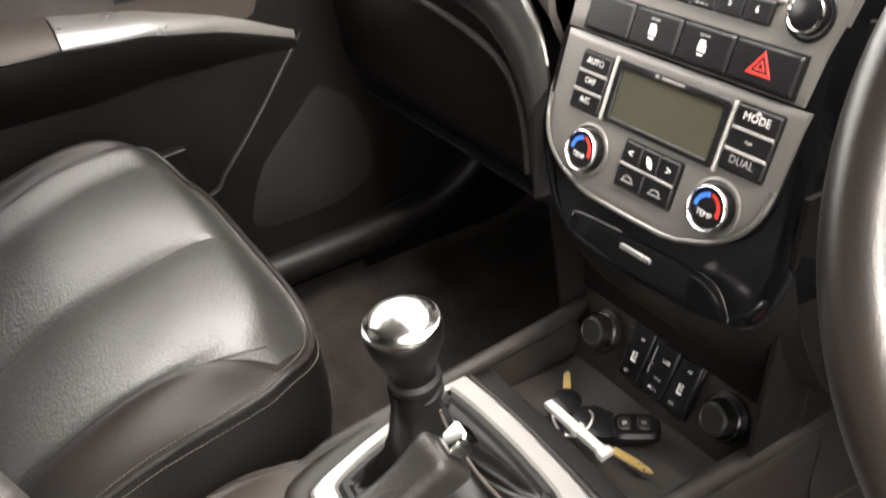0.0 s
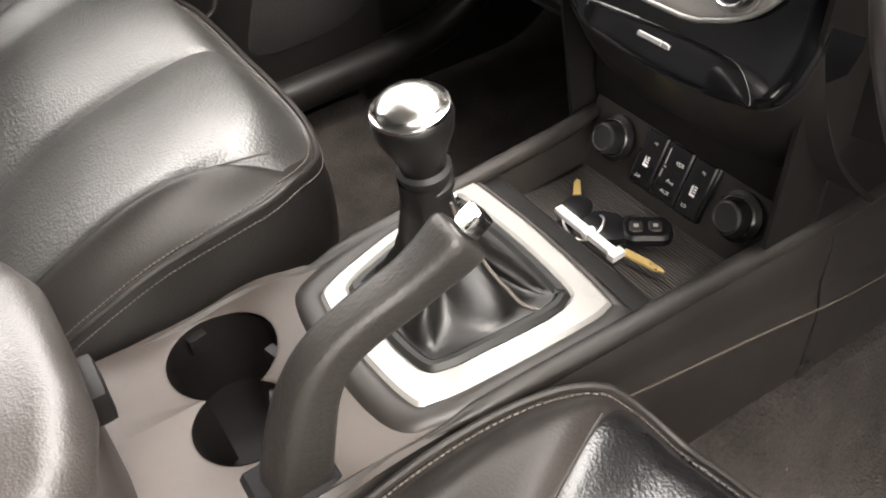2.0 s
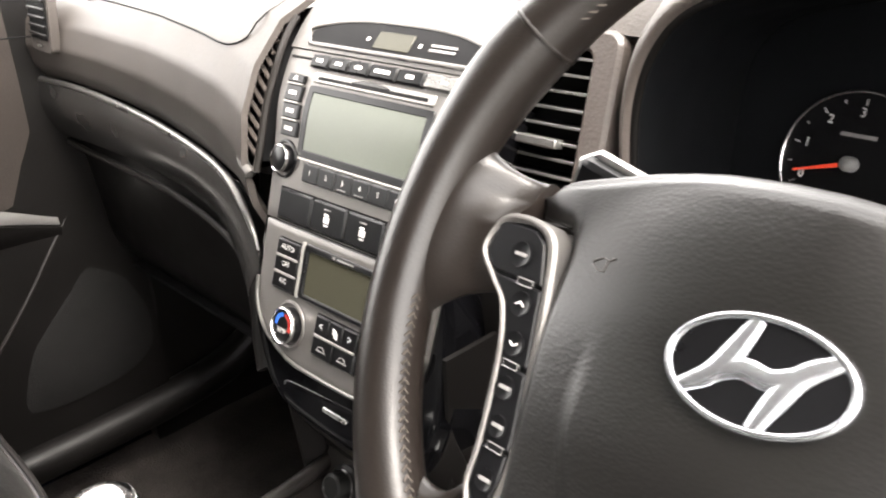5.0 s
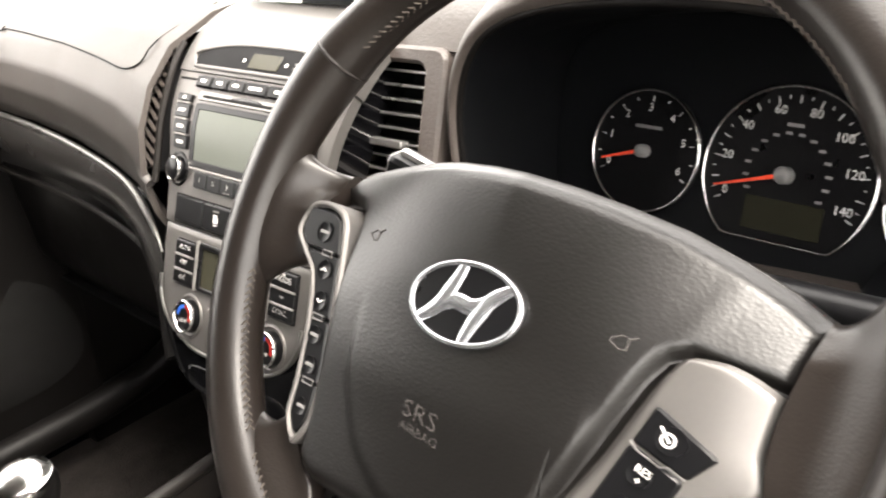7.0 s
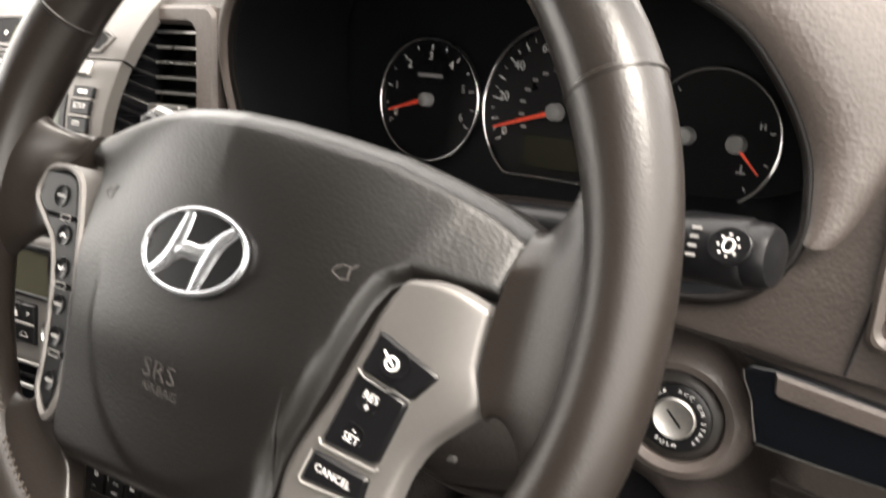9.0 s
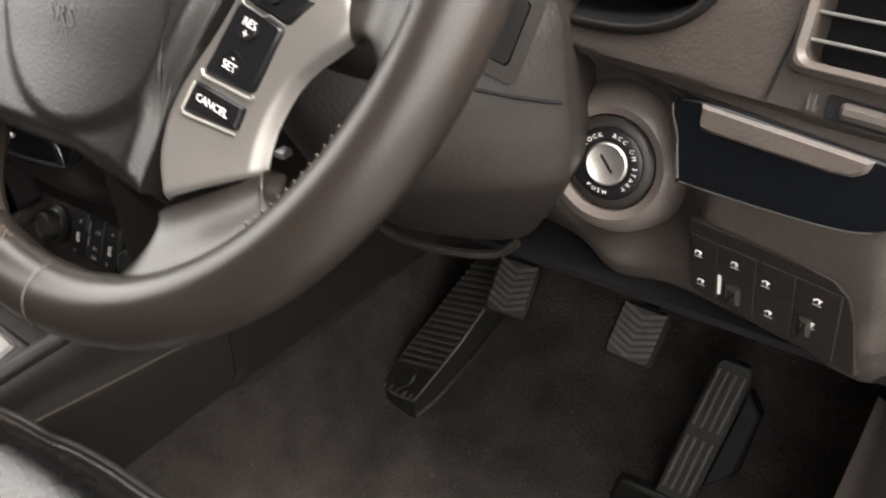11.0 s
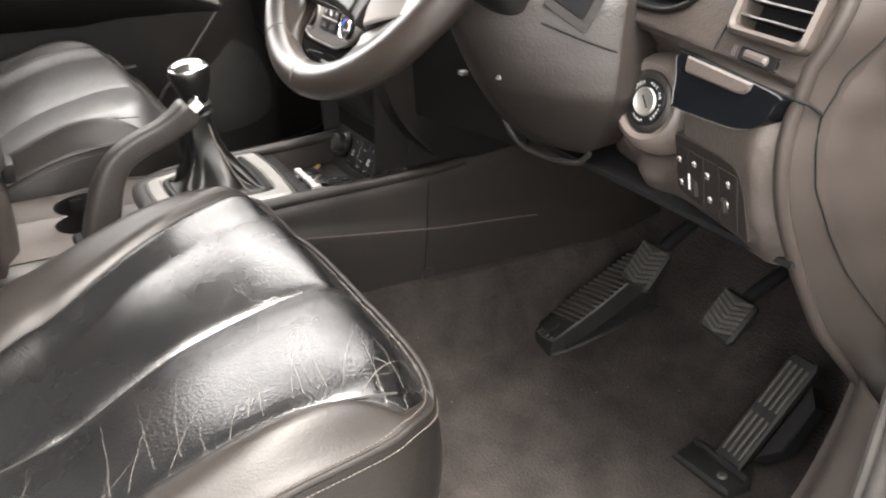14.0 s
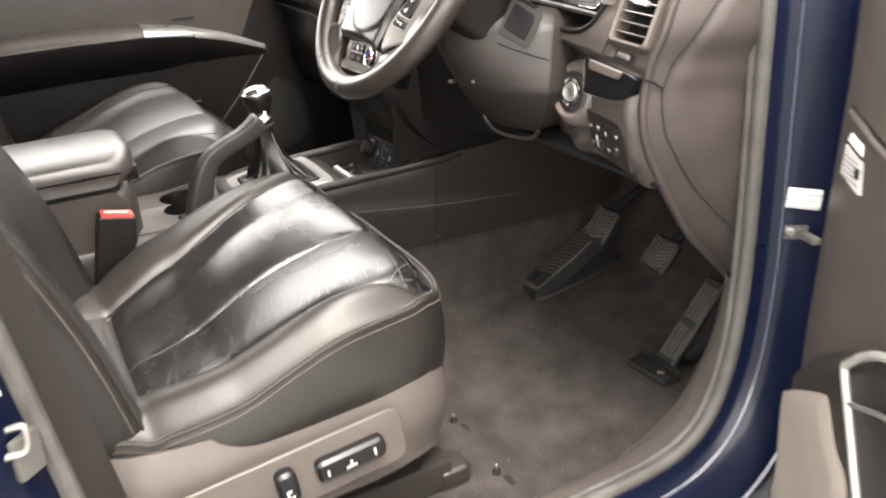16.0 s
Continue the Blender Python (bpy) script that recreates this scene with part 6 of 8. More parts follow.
put("key_line", tube([cf(x, y, 0.0016) for x, y in ((0.0733, -0.0545), (0.0745, -0.0568), (0.0985, -0.0602), (0.1000, -0.0590))], 0.0007, 6), SILVER_PALE, cruise)
put("key_line", tube([cf(x, y, 0.0016) for x, y in ((0.0712, -0.0600), (0.0676, -0.0718), (0.0690, -0.0735), (0.0955, -0.0752))], 0.0006, 6), SILVER_PALE, cruise)
for cx, cy, w in ((0.1000, -0.0180, 0.0066), (0.0920, -0.0350, 0.0052), (0.0880, -0.0490, 0.0052)):
    put("key_dish", dome(ellipse(cx, cy, w, w * 0.85, 24), cf, lambda x, y, q: 0.0025 + 0.0005 * q ** 3, 4, base=0.001), BUTTON, cruise, "shallow dish in the key")
for txt, x, y, z in (("RES", 0.0935, -0.0330, 0.0046), ("+", 0.0922, -0.0372, 0.0052), ("-", 0.0892, -0.0468, 0.006), ("SET", 0.0880, -0.0506, 0.0046), ("CANCEL", 0.0828, -0.0672, 0.0044)):
    word(txt, z, cf, x, y, 0.0034 if txt != "CANCEL" else 0.0026, WHITE, cruise, -12)
put("cruise_symbol", frame_ring(ellipse(0.0989, -0.0182, 0.0031, 0.0029, 20), ellipse(0.0989, -0.0182, 0.0023, 0.0021, 20), cf, 0.0026, 0.0034, 0.0001), WHITE, cruise, "white speed symbol", 0)
put("cruise_symbol", tube([cf(0.0950, -0.0140, 0.0034), cf(0.0998, -0.0190, 0.0034)], 0.0005, 6), WHITE, cruise)
POD_O = [(-0.0945, -0.0965), (-0.0865, -0.0865), (-0.0838, -0.0754), (-0.0848, -0.0555), (-0.0905, -0.0286), (-0.0980, 0.0046), (-0.1045, 0.0240), (-0.1170, 0.0298), (-0.1320, 0.0285), (-0.1385, 0.0215), (-0.1400, 0.0100), (-0.1300, 0.0000), (-0.1207, -0.0078), (-0.1145, -0.0200), (-0.1105, -0.0340), (-0.1070, -0.0530), (-0.1050, -0.0680), (-0.1040, -0.0830)]
POD_I = [(-0.0948, -0.0918), (-0.0903, -0.0850), (-0.0886, -0.0754), (-0.0896, -0.0560), (-0.0952, -0.0290), (-0.1026, 0.0040), (-0.1085, 0.0210), (-0.1180, 0.0262), (-0.1305, 0.0252), (-0.1362, 0.0195), (-0.1378, 0.0105), (-0.1283, 0.0012), (-0.1192, -0.0068), (-0.1130, -0.0196), (-0.1091, -0.0338), (-0.1056, -0.0528), (-0.1036, -0.0680), (-0.1026, -0.0818)]
audio_o = [(p.x, p.y) for p in smooth_path([(x, y, 0) for x, y in POD_O], 5, True)]
audio_i = [(p.x, p.y) for p in smooth_path([(x, y, 0) for x, y in POD_I], 5, True)]
audio = put("spoke_panel", plate(audio_i, hfn, -0.02, 0.0022, 0.0005), VOID, wheel, "dark spoke panel with audio keys in a silver frame")
put("panel_frame", frame_ring(audio_o, audio_i, hfn, -0.02, 0.0052, 0.0014), SILVER, audio, "satin silver frame")
POD_L = [(y, x) for x, y in sorted(POD_I[9:] + [POD_I[0]], key=lambda p: p[1])]
POD_R = [(y, x) for x, y in sorted(POD_I[:8], key=lambda p: p[1])]


def audio_key(y1, y0, dishes):
    """A key that fills the panel from y1 down to y0, with its dished pads."""
    rows = [y0 + (y1 - y0) * k / 12 for k in range(13)]
    edge = [(lerp_table(POD_R, y) - 0.0005, y) for y in rows] + [(lerp_table(POD_L, y) + 0.0005, y) for y in rows[::-1]]
    key = put("audio_key", plate(edge, hfn, 0.0, 0.0042, 0.0008), BUTTON, audio)
    for x, y, w, mark in dishes:
        put("key_dish", dome(ellipse(x, y, w, w * 1.05, 24), hfn, lambda a, b, q: 0.0043 + 0.0009 * q ** 2.5, 5, base=0.003), BUTTON, key, "shallow dish in the key")
        if len(mark) == 1:
            put("key_print", tube([hfn(x + dx, y + dy * float(mark + "1"), 0.0052) for dx, dy in ((-0.0020, -0.0007), (0.0, 0.0009), (0.0020, -0.0007))], 0.0004, 5), WHITE, key, "small white arrow")
        else:
            bars([(x - 0.0030, y - 0.0006, x + 0.0030, y + 0.0009)], hfn, 0.0044, 0.0051, GREYPRINT, key, label="unreadable white key print")


audio_key(0.0250, 0.0040, [(-0.1185, 0.0135, 0.0052, "mode")])
audio_key(0.0024, -0.0290, [(-0.1097, -0.0056, 0.0050, "+"), (-0.1055, -0.0217, 0.0048, "-")])
audio_key(-0.0312, -0.0620, [(-0.1018, -0.0395, 0.0046, "call"), (-0.0984, -0.0548, 0.0044, "call")])
audio_key(-0.0640, -0.0900, [(-0.0950, -0.0764, 0.0044, "mute")])
for x, y in ((-0.1112, 0.0032), (-0.1034, -0.0301), (-0.0958, -0.0630)):
    put("key_clip", plate(rrect(x - 0.0040, y - 0.0013, x + 0.0040, y + 0.0013, 0.0006), hfn, 0.002, 0.0050, 0.0004), VOID, audio)
    put("clip_line", tube([hfn(x + dx, y + dy, 0.0050) for dx, dy in ((-0.0040, 0.0014), (0.0040, 0.0014), (0.0040, -0.0014), (-0.0040, -0.0014))], 0.00028, 5, True), GREYPRINT, audio)

# ---- dashboard ----
dash = thing("dashboard", "brown-grey grained dashboard with dark trim band and round-cornered hood", "dashboard", (0.0, 0.35, 0.6))
TRIM_Z = [(-0.76, 0.640), (-0.63, 0.646), (-0.49, 0.641), (-0.375, 0.632), (-0.276, 0.619), (-0.205, 0.606), (-0.165, 0.590), (-0.140, 0.572), (-0.125, 0.55)]
TRIM_Y = [(-0.76, 0.238), (-0.63, 0.243), (-0.49, 0.246), (-0.375, 0.245), (-0.276, 0.238), (-0.205, 0.230), (-0.165, 0.222), (-0.140, 0.215), (-0.125, 0.205)]


def pad(u, v):
    x = -0.735 + 0.592 * u
    y0, z0 = lerp_table(TRIM_Y, x), lerp_table(TRIM_Z, x)
    prof = [(0.0, 0.0), (-0.012, 0.02), (-0.016, 0.05), (-0.008, 0.08), (0.012, 0.108), (0.045, 0.132), (0.10, 0.148), (0.25, 0.160), (0.45, 0.163), (0.70, 0.160)]
    k = v * (len(prof) - 1)
    i = min(int(k), len(prof) - 2)
    f = k - i
    dy = prof[i][0] + (prof[i + 1][0] - prof[i][0]) * f
    dz = prof[i][1] + (prof[i + 1][1] - prof[i][1]) * f
    near = smoothstep(-0.25, -0.143, x)
    lift = near * (0.645 - z0) * 0.0
    hgt = (0.800 - z0) / 0.163
    return Vector((x, y0 + dy, z0 + dz * hgt + lift))


put("passenger_pad", sheet(pad, 60, 54, 0.006), DASH_PAD, dash, "brown-grey grained passenger side of the dashboard", smooth=60)
# airbag lid joint over the pad
lid = [pad(u, v) + Vector((0, -0.0006, 0.0004)) for u, v in ([(0.30, 0.66)] + [(0.30 + 0.02 * k, 0.47 - 0.0012 * k) for k in range(0, 29)] + [(0.905, 0.445), (0.938, 0.48), (0.95, 0.55), (0.955, 0.68)])]
put("airbag_joint", tube(smooth_path(lid, 3), 0.0009, 6), VOID, dash)

# trim band under the pad that swings down beside the stack
UP = smooth_path([(-0.745, 0.236, 0.642), (-0.63, 0.240, 0.645), (-0.49, 0.241, 0.641), (-0.375, 0.239, 0.633), (-0.276, 0.234, 0.622), (-0.216, 0.227, 0.611), (-0.175, 0.218, 0.592), (-0.146, 0.209, 0.566), (-0.129, 0.199, 0.534), (-0.118, 0.187, 0.500), (-0.102, 0.176, 0.466)], 5)
LO = smooth_path([(-0.745, 0.242, 0.565), (-0.63, 0.244, 0.570), (-0.49, 0.244, 0.572), (-0.375, 0.241, 0.570), (-0.285, 0.237, 0.560), (-0.230, 0.230, 0.537), (-0.198, 0.221, 0.512), (-0.174, 0.211, 0.494), (-0.153, 0.202, 0.479), (-0.134, 0.192, 0.466), (-0.112, 0.181, 0.458)], 5)


def band(u, v):
    k = u * (len(UP) - 1)
    i = min(int(k), len(UP) - 2)
    a, b = UP[i].lerp(UP[i + 1], k - i), LO[i].lerp(LO[i + 1], k - i)
    p = a.lerp(b, v)
    return p + Vector((0, -0.014 * math.sin(math.pi * (0.1 + 0.85 * v)), 0.0))


put("trim_band", sheet(lambda u, v: band(0.77 * u, v), 48, 12, 0.004), BAND, dash, "dark satin trim band")
put("trim_tail", sheet(lambda u, v: band(0.77 + 0.23 * u, v), 16, 12, 0.004), PLASTIC_DARK, dash, "black end of the trim band beside the stack")
put("trim_lip", tube([p + Vector((0, -0.0065, -0.001)) for p in UP[:-14]], [0.0044 - 0.0024 * smoothstep(28, 36, k) for k in range(len(UP[:-14]))], 10), BANDLIP, dash, "bright silver lip of the trim band")
put("trim_lower_lip", tube([p + Vector((0, -0.004, 0.0)) for p in LO[:-12]], 0.0030, 8), BAND, dash)
# glove box and lower panels
# Paler plastic puts the highlight on the lid's upper edge into colour.
put("glovebox_lip", tube(smooth_path([(-0.735, 0.246, 0.556), (-0.656, 0.246, 0.548), (-0.545, 0.246, 0.547), (-0.415, 0.245, 0.543), (-0.318, 0.243, 0.532), (-0.262, 0.240, 0.517), (-0.234, 0.236, 0.497), (-0.212, 0.228, 0.470), (-0.196, 0.22, 0.43)], 5), 0.0042, 8), PLASTIC_SIDE, dash, "rounded upper edge of the glove box lid, paler for its highlight")
# The shade below the trim band is put into the lid's black.
put("glovebox", sheet(lambda u, v: Vector((-0.73 + 0.60 * u, 0.268 + 0.02 * v + 0.03 * smoothstep(0.75, 1.0, v), 0.578 - 0.055 * smoothstep(0.72, 1.0, u) - 0.235 * v)), 20, 14, 0.01), PLASTIC_DARK, dash, "glove box, black for the deep shade it lies in")
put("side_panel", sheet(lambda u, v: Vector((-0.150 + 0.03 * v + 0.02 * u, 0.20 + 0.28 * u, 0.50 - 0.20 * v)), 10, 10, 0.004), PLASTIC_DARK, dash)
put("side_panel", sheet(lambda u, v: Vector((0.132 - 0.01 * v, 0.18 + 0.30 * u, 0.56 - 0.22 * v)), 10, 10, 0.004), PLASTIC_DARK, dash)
# Black sheet: the shade under the glove box as a colour.
put("under_panel", sheet(lambda u, v: Vector((-0.735 + 0.61 * u, 0.292 + 0.40 * v, 0.345 - 0.06 * v)), 6, 6, 0.004), VOID, dash, "panel under the glove box, black for the shade there")
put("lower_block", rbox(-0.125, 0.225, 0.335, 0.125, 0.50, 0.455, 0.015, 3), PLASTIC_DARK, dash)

# slanting slatted vent left of the stack
vent = put("side_vent", sheet(lambda u, v: sp(-0.145 + 0.02 * u - 0.012 * smoothstep(0.5, 1.0, v), 0.190 + 0.125 * v, -0.004), 6, 20, 0.012), VOID, dash, "narrow slatted vent beside the stack")
for k in range(11):
    s = 0.196 + 0.0108 * k
    dx = -0.012 * smoothstep(0.5, 1.0, k / 10)
    put("slat", tube([sp(-0.148 + dx, s + 0.011, 0.002), sp(-0.127 + dx, s - 0.001, 0.002)], 0.0022, 6, flat=0.6), PLASTIC, vent)
put("vent_foot", tube(smooth_path([sp(-0.150, 0.205, 0.002), sp(-0.142, 0.186, 0.004), sp(-0.128, 0.177, 0.003)], 6), 0.005, 10), SILVER, vent, "satin vent foot with thumb wheel")
put("thumb_wheel", rbox(-0.004, -0.004, -0.007, 0.004, 0.004, 0.007, 0.002, 2, Matrix.Translation(sp(-0.152, 0.268, 0.003))), SILVER, vent)
put("vent_edge", tube([sp(-0.124 - 0.010 * smoothstep(0.5, 1.0, v), 0.180 + 0.14 * v, 0.001) for v in [k / 12 for k in range(13)]], 0.0035, 8), PLASTIC_SIDE, vent)
# small vent at the passenger's end
vp = flat((-0.640, 0.224, 0.715), (1, -0.06, 0), (0.05, 0.12, 1))
vent = put("end_vent", plate(rrect(-0.042, -0.028, 0.038, 0.045, 0.008), vp, -0.010, 0.0015, 0.001), DASH_PAD, dash, "passenger end vent")
put("cavity", plate(rrect(-0.036, -0.012, 0.032, 0.040, 0.005), vp, 0.002, 0.0034, 0.0002), VOID, vent)
for k in range(5):
    put("slat", plate(rrect(-0.036, -0.008 + 0.0105 * k, 0.032, -0.004 + 0.0105 * k, 0.001), vp, 0.003, 0.0055, 0.001), PLASTIC_DARK, vent)
bars([(-0.008, -0.021, 0.006, -0.0185)], vp, 0.003, 0.0045, SATIN, vent)

# dash top over the stack and driver's side, hood round the instruments
HOOD = smooth_path([(0.208, 0.300, 0.610), (0.199, 0.300, 0.660), (0.198, 0.300, 0.715), (0.210, 0.300, 0.755), (0.236, 0.300, 0.783), (0.285, 0.300, 0.799), (0.36, 0.300, 0.806), (0.44, 0.300, 0.803), (0.515, 0.300, 0.788), (0.562, 0.300, 0.765), (0.588, 0.300, 0.733), (0.603, 0.298, 0.700), (0.607, 0.290, 0.675), (0.607, 0.284, 0.660), (0.602, 0.279, 0.646), (0.589, 0.275, 0.630), (0.570, 0.273, 0.620), (0.542, 0.275, 0.615), (0.485, 0.281, 0.615)], 5)


def hood_out(u, v):
    """From the hood's lip outwards and back over the top of the dashboard."""
    k = u * max(i for i, q in enumerate(HOOD) if q.z > 0.655)
    i = min(int(k), len(HOOD) - 2)
    p = HOOD[i].lerp(HOOD[i + 1], k - i)
    c = Vector((0.400, p.y, 0.68))
    d = Vector((p.x - c.x, 0, p.z - c.z)).normalized()
    w = smoothstep(0.0, 1.0, min(v * 2.2, 1))
    side_k = 0.35 + 0.65 * smoothstep(0.22, 0.36, p.x)
    side_k *= smoothstep(0.615, 0.70, p.z) if p.x > 0.4 else 1.0
    return p + d * side_k * (0.050 * w + 0.012 * math.sin(math.pi * v)) + Vector((0, -0.010 * math.sin(math.pi * min(v * 3, 1)) + 0.16 * v ** 2, 0.015 * v * (1 if d.z > 0 else 0)))


put("instrument_hood", sheet(hood_out, 70, 16, 0.004), DASH, dash, "grained hood over the instruments", smooth=60)


def hood_in(u, v):
    k = u * (len(HOOD) - 1)
    i = min(int(k), len(HOOD) - 2)
    p = HOOD[i].lerp(HOOD[i + 1], k - i)
    q = Vector((0.40 + (p.x - 0.40) * 1.0, 0.43, 0.672 + (p.z - 0.672) * 0.80))
    return p.lerp(q, v) + Vector((0, -0.004 * math.sin(math.pi * v), 0))


put("hood_lining", sheet(hood_in, 70, 10, 0.003), HOODBLACK, dash, "black lining of the hood", smooth=60)
put("hood_lip", tube(HOOD, 0.0034, 10, up=(0, 1, 0)), PLASTIC_DARK, dash)


def top(u, v):
    x = -0.142 + 0.90 * u
    y = 0.345 + 0.60 * v
    z = 0.802 + 0.012 * math.exp(-((x - 0.40) / 0.16) ** 4) * (1 - v)
    edge = smoothstep(0.62, 0.76, x)
    return Vector((x, y + 0.02 * edge, z - 0.10 * edge ** 2 - 0.004 * v))


put("dash_top", sheet(top, 50, 20, 0.006), DASH_PALE, dash, "pale-lit grained top of the dashboard")
bars([(-0.045, 0.47, 0.045, 0.473), (0.06, 0.44, 0.075, 0.443)], lambda x, y, h: Vector((x, y, 0.803 + h)), 0.0, 0.001, VOID, dash, name="speaker_slot")

# vertical vent right of the stack
vf = flat((0.117, 0.300, 0.713), (1, 0.03, 0), (0.02, 0.28, 0.96))
vent = put("centre_vent", frame_ring(rrect(-0.050, -0.072, 0.062, 0.052, 0.012, 6), rrect(-0.0385, -0.060, 0.0395, 0.038, 0.008, 6), vf, -0.04, 0.004, 0.003), DASH, dash, "vent with horizontal silver slats")
put("cavity", plate(rrect(-0.039, -0.0605, 0.040, 0.0385, 0.006), vf, -0.045, -0.034, 0.0002), VOID, vent)
for k in range(8):
    y = -0.052 + 0.0118 * k
    put("slat", plate(rrect(-0.0385, y, 0.0395, y + 0.0016, 0.0005), vf, -0.030, -0.003, 0.0004), PLASTIC_DARK, vent)
    put("slat_edge", plate(rrect(-0.0385, y - 0.0002, 0.0395, y + 0.0018, 0.0005), vf, -0.003, -0.002, 0.0003), SATIN, vent, "thin silver edge of the slat")
put("vent_tab", plate(rrect(-0.014, -0.0315, 0.024, -0.0250, 0.001), vf, -0.004, 0.005, 0.001), SATIN, vent, "bright vent tab")
put("vent_brow", sheet(lambda u, v: Vector((0.055 + 0.155 * u, 0.318 + 0.042 * v, 0.760 + 0.044 * math.sin(0.5 * math.pi * v))), 8, 8, 0.004), DASH_PALE, dash, "pale moulding above the vent")
put("lower_shoulder", sheet(lambda u, v: Vector((0.12 + 0.20 * u, 0.225 + 0.05 * u + 0.02 * v, 0.655 - 0.24 * v)), 8, 10, 0.004), PLASTIC_DARK, dash)

# instrument cluster
cluster = thing("instrument_cluster", "black instrument cluster with chrome-ringed dials, needles at rest", "instruments", (0.41, 0.4, 0.66))
cl = flat((0.408, 0.404, 0.667), (1, -0.045, 0), (0, 0.34, 0.94))
put("backing", plate(rrect(-0.225, -0.085, 0.205, 0.125, 0.03, 6), cl, -0.02, -0.006, 0.001), HOODBLACK, cluster)


def dial(cx, cy, rad, cut, name, marks, numbers, needle, a_needle, nlen, hub_r=0.011):
    pts = []
    for i in range(72):
        a = 2 * math.pi * i / 72
        x, y = rad * math.cos(a), rad * math.sin(a)
        pts.append((cx + x, cy + max(y, cut)))
    d = put(name, plate(pts, cl, -0.006, -0.003, 0.0004), BUTTON, cluster, "black dial with white figures")
    put("dial_ring", tube([cl(x, y, -0.001) for x, y in pts], 0.0012, 8, True), CHROME, d, "chrome dial ring", smooth=60)
    bm = bmesh.new()
    for a, ln, w in marks:
        c, s = math.cos(radians(a)), math.sin(radians(a))
        q = [(cx + (rad * 0.90 - ln) * c - w * s, cy + (rad * 0.90 - ln) * s + w * c), (cx + rad * 0.90 * c - w * s, cy + rad * 0.90 * s + w * c), (cx + rad * 0.90 * c + w * s, cy + rad * 0.90 * s - w * c), (cx + (rad * 0.90 - ln) * c + w * s, cy + (rad * 0.90 - ln) * s - w * c)]
        prism(bm, q, cl, -0.003, -0.0024, 0)
    tagged(put("dial_scale", bm, WHITE, d, smooth=0), kind="stuff")
    for txt, a, rr, s in numbers:
        word(txt, s, cl, cx + rr * math.cos(radians(a)), cy + rr * math.sin(radians(a)), -0.0023, WHITE, d)
    if needle:
        c, s = math.cos(radians(a_needle)), math.sin(radians(a_needle))
        w = 0.0014
        q = [(cx + 0.006 * c - w * s, cy + 0.006 * s + w * c), (cx + 0.006 * c + w * s, cy + 0.006 * s - w * c), (cx + nlen * c + w * 0.4 * s, cy + nlen * s - w * 0.4 * c), (cx + nlen * c - w * 0.4 * s, cy + nlen * s + w * 0.4 * c)]
        put("needle", plate(q, cl, 0.003, 0.0045, 0), NEEDLE, d, "red needle", 0)
        put("needle_hub", lathe([(hub_r, -0.003), (hub_r, 0.0045), (hub_r * 0.9, 0.0058), (hub_r * 0.6, 0.0068), (0.0, 0.0072)], flat_pose(cl(cx, cy), (1, -0.045, 0), (0, 0.34, 0.94)), 28), STEM, d, "grey needle boss")
    return d


T0, T1 = 206, -26
dial(-0.1165, 0.0015, 0.0485, -0.06, "rev_counter", [(T0 + (T1 - T0) * k / 12, 0.0042 if k % 2 == 0 else 0.0022, 0.0003) for k in range(13)],
     [(str(k), T0 - 5 + (T1 - T0 + 12) * k / 6, 0.0345, 0.0088) for k in range(7)], True, 197, 0.037, 0.0052)
bars([(-0.1285, 0.0195, -0.1045, 0.022)], cl, -0.0025, -0.002, GREYPRINT, cluster, label="unreadable grey dial caption")
sp_d = dial(0.0005, 0.002, 0.0630, -0.0490, "speedometer", [(T0 + (T1 - T0) * k / 28, 0.0055 if k % 2 == 0 else 0.0025, 0.00035 if k % 2 == 0 else 0.00022) for k in range(29)],
            [(str(20 * k), T0 - 4 + (T1 - T0 + 8) * k / 7, 0.0470, 0.0092) for k in range(8)], True, 197, 0.052, 0.0062)
bars([(-0.0055, 0.0365, 0.0065, 0.0390)] + [(0.0005 + 0.030 * math.cos(radians(a)) - 0.0022, 0.002 + 0.030 * math.sin(radians(a)) - 0.001, 0.0005 + 0.030 * math.cos(radians(a)) + 0.0022, 0.002 + 0.030 * math.sin(radians(a)) + 0.001) for a in range(205, -30, -18)], cl, -0.0025, -0.002, GREYPRINT, sp_d, label="small unreadable inner scale")
put("trip_display", plate(rrect(-0.026, -0.040, 0.032, -0.016, 0.001), cl, -0.004, -0.002, 0.0003), LCD_TRIP, sp_d, "olive trip display")
fd = dial(0.1155, -0.0045, 0.0455, -0.06, "fuel_gauge", [(k, 0.003, 0.0003) for k in (-50, -20, 10, 130, 160, 190)], [("H", 18, 0.034, 0.006)], False, 0, 0)
for hx, hy, tip in ((0.1335, -0.0065, (0.1500, -0.0242)), (0.0995, -0.0045, (0.0830, -0.0222))):
    put("needle_hub", lathe([(0.0060, -0.003), (0.0060, 0.0045), (0.0052, 0.006), (0.0, 0.0066)], flat_pose(cl(hx, hy), (1, -0.045, 0), (0, 0.34, 0.94)), 24), STEM, fd, "grey needle boss")
    dx, dy = tip[0] - hx, tip[1] - hy
    put("needle", plate([(hx - dy * 0.05, hy + dx * 0.05), (hx + dy * 0.05, hy - dx * 0.05), (tip[0] + dy * 0.02, tip[1] - dx * 0.02), (tip[0] - dy * 0.02, tip[1] + dx * 0.02)], cl, 0.003, 0.0044, 0), NEEDLE, fd, "red needle", 0)
for q in ((0.1345, -0.0250, 0.1405, -0.0240), (0.1370, -0.0240, 0.1380, -0.0190)):
    bars([q], cl, -0.0025, -0.002, GREYPRINT, fd)
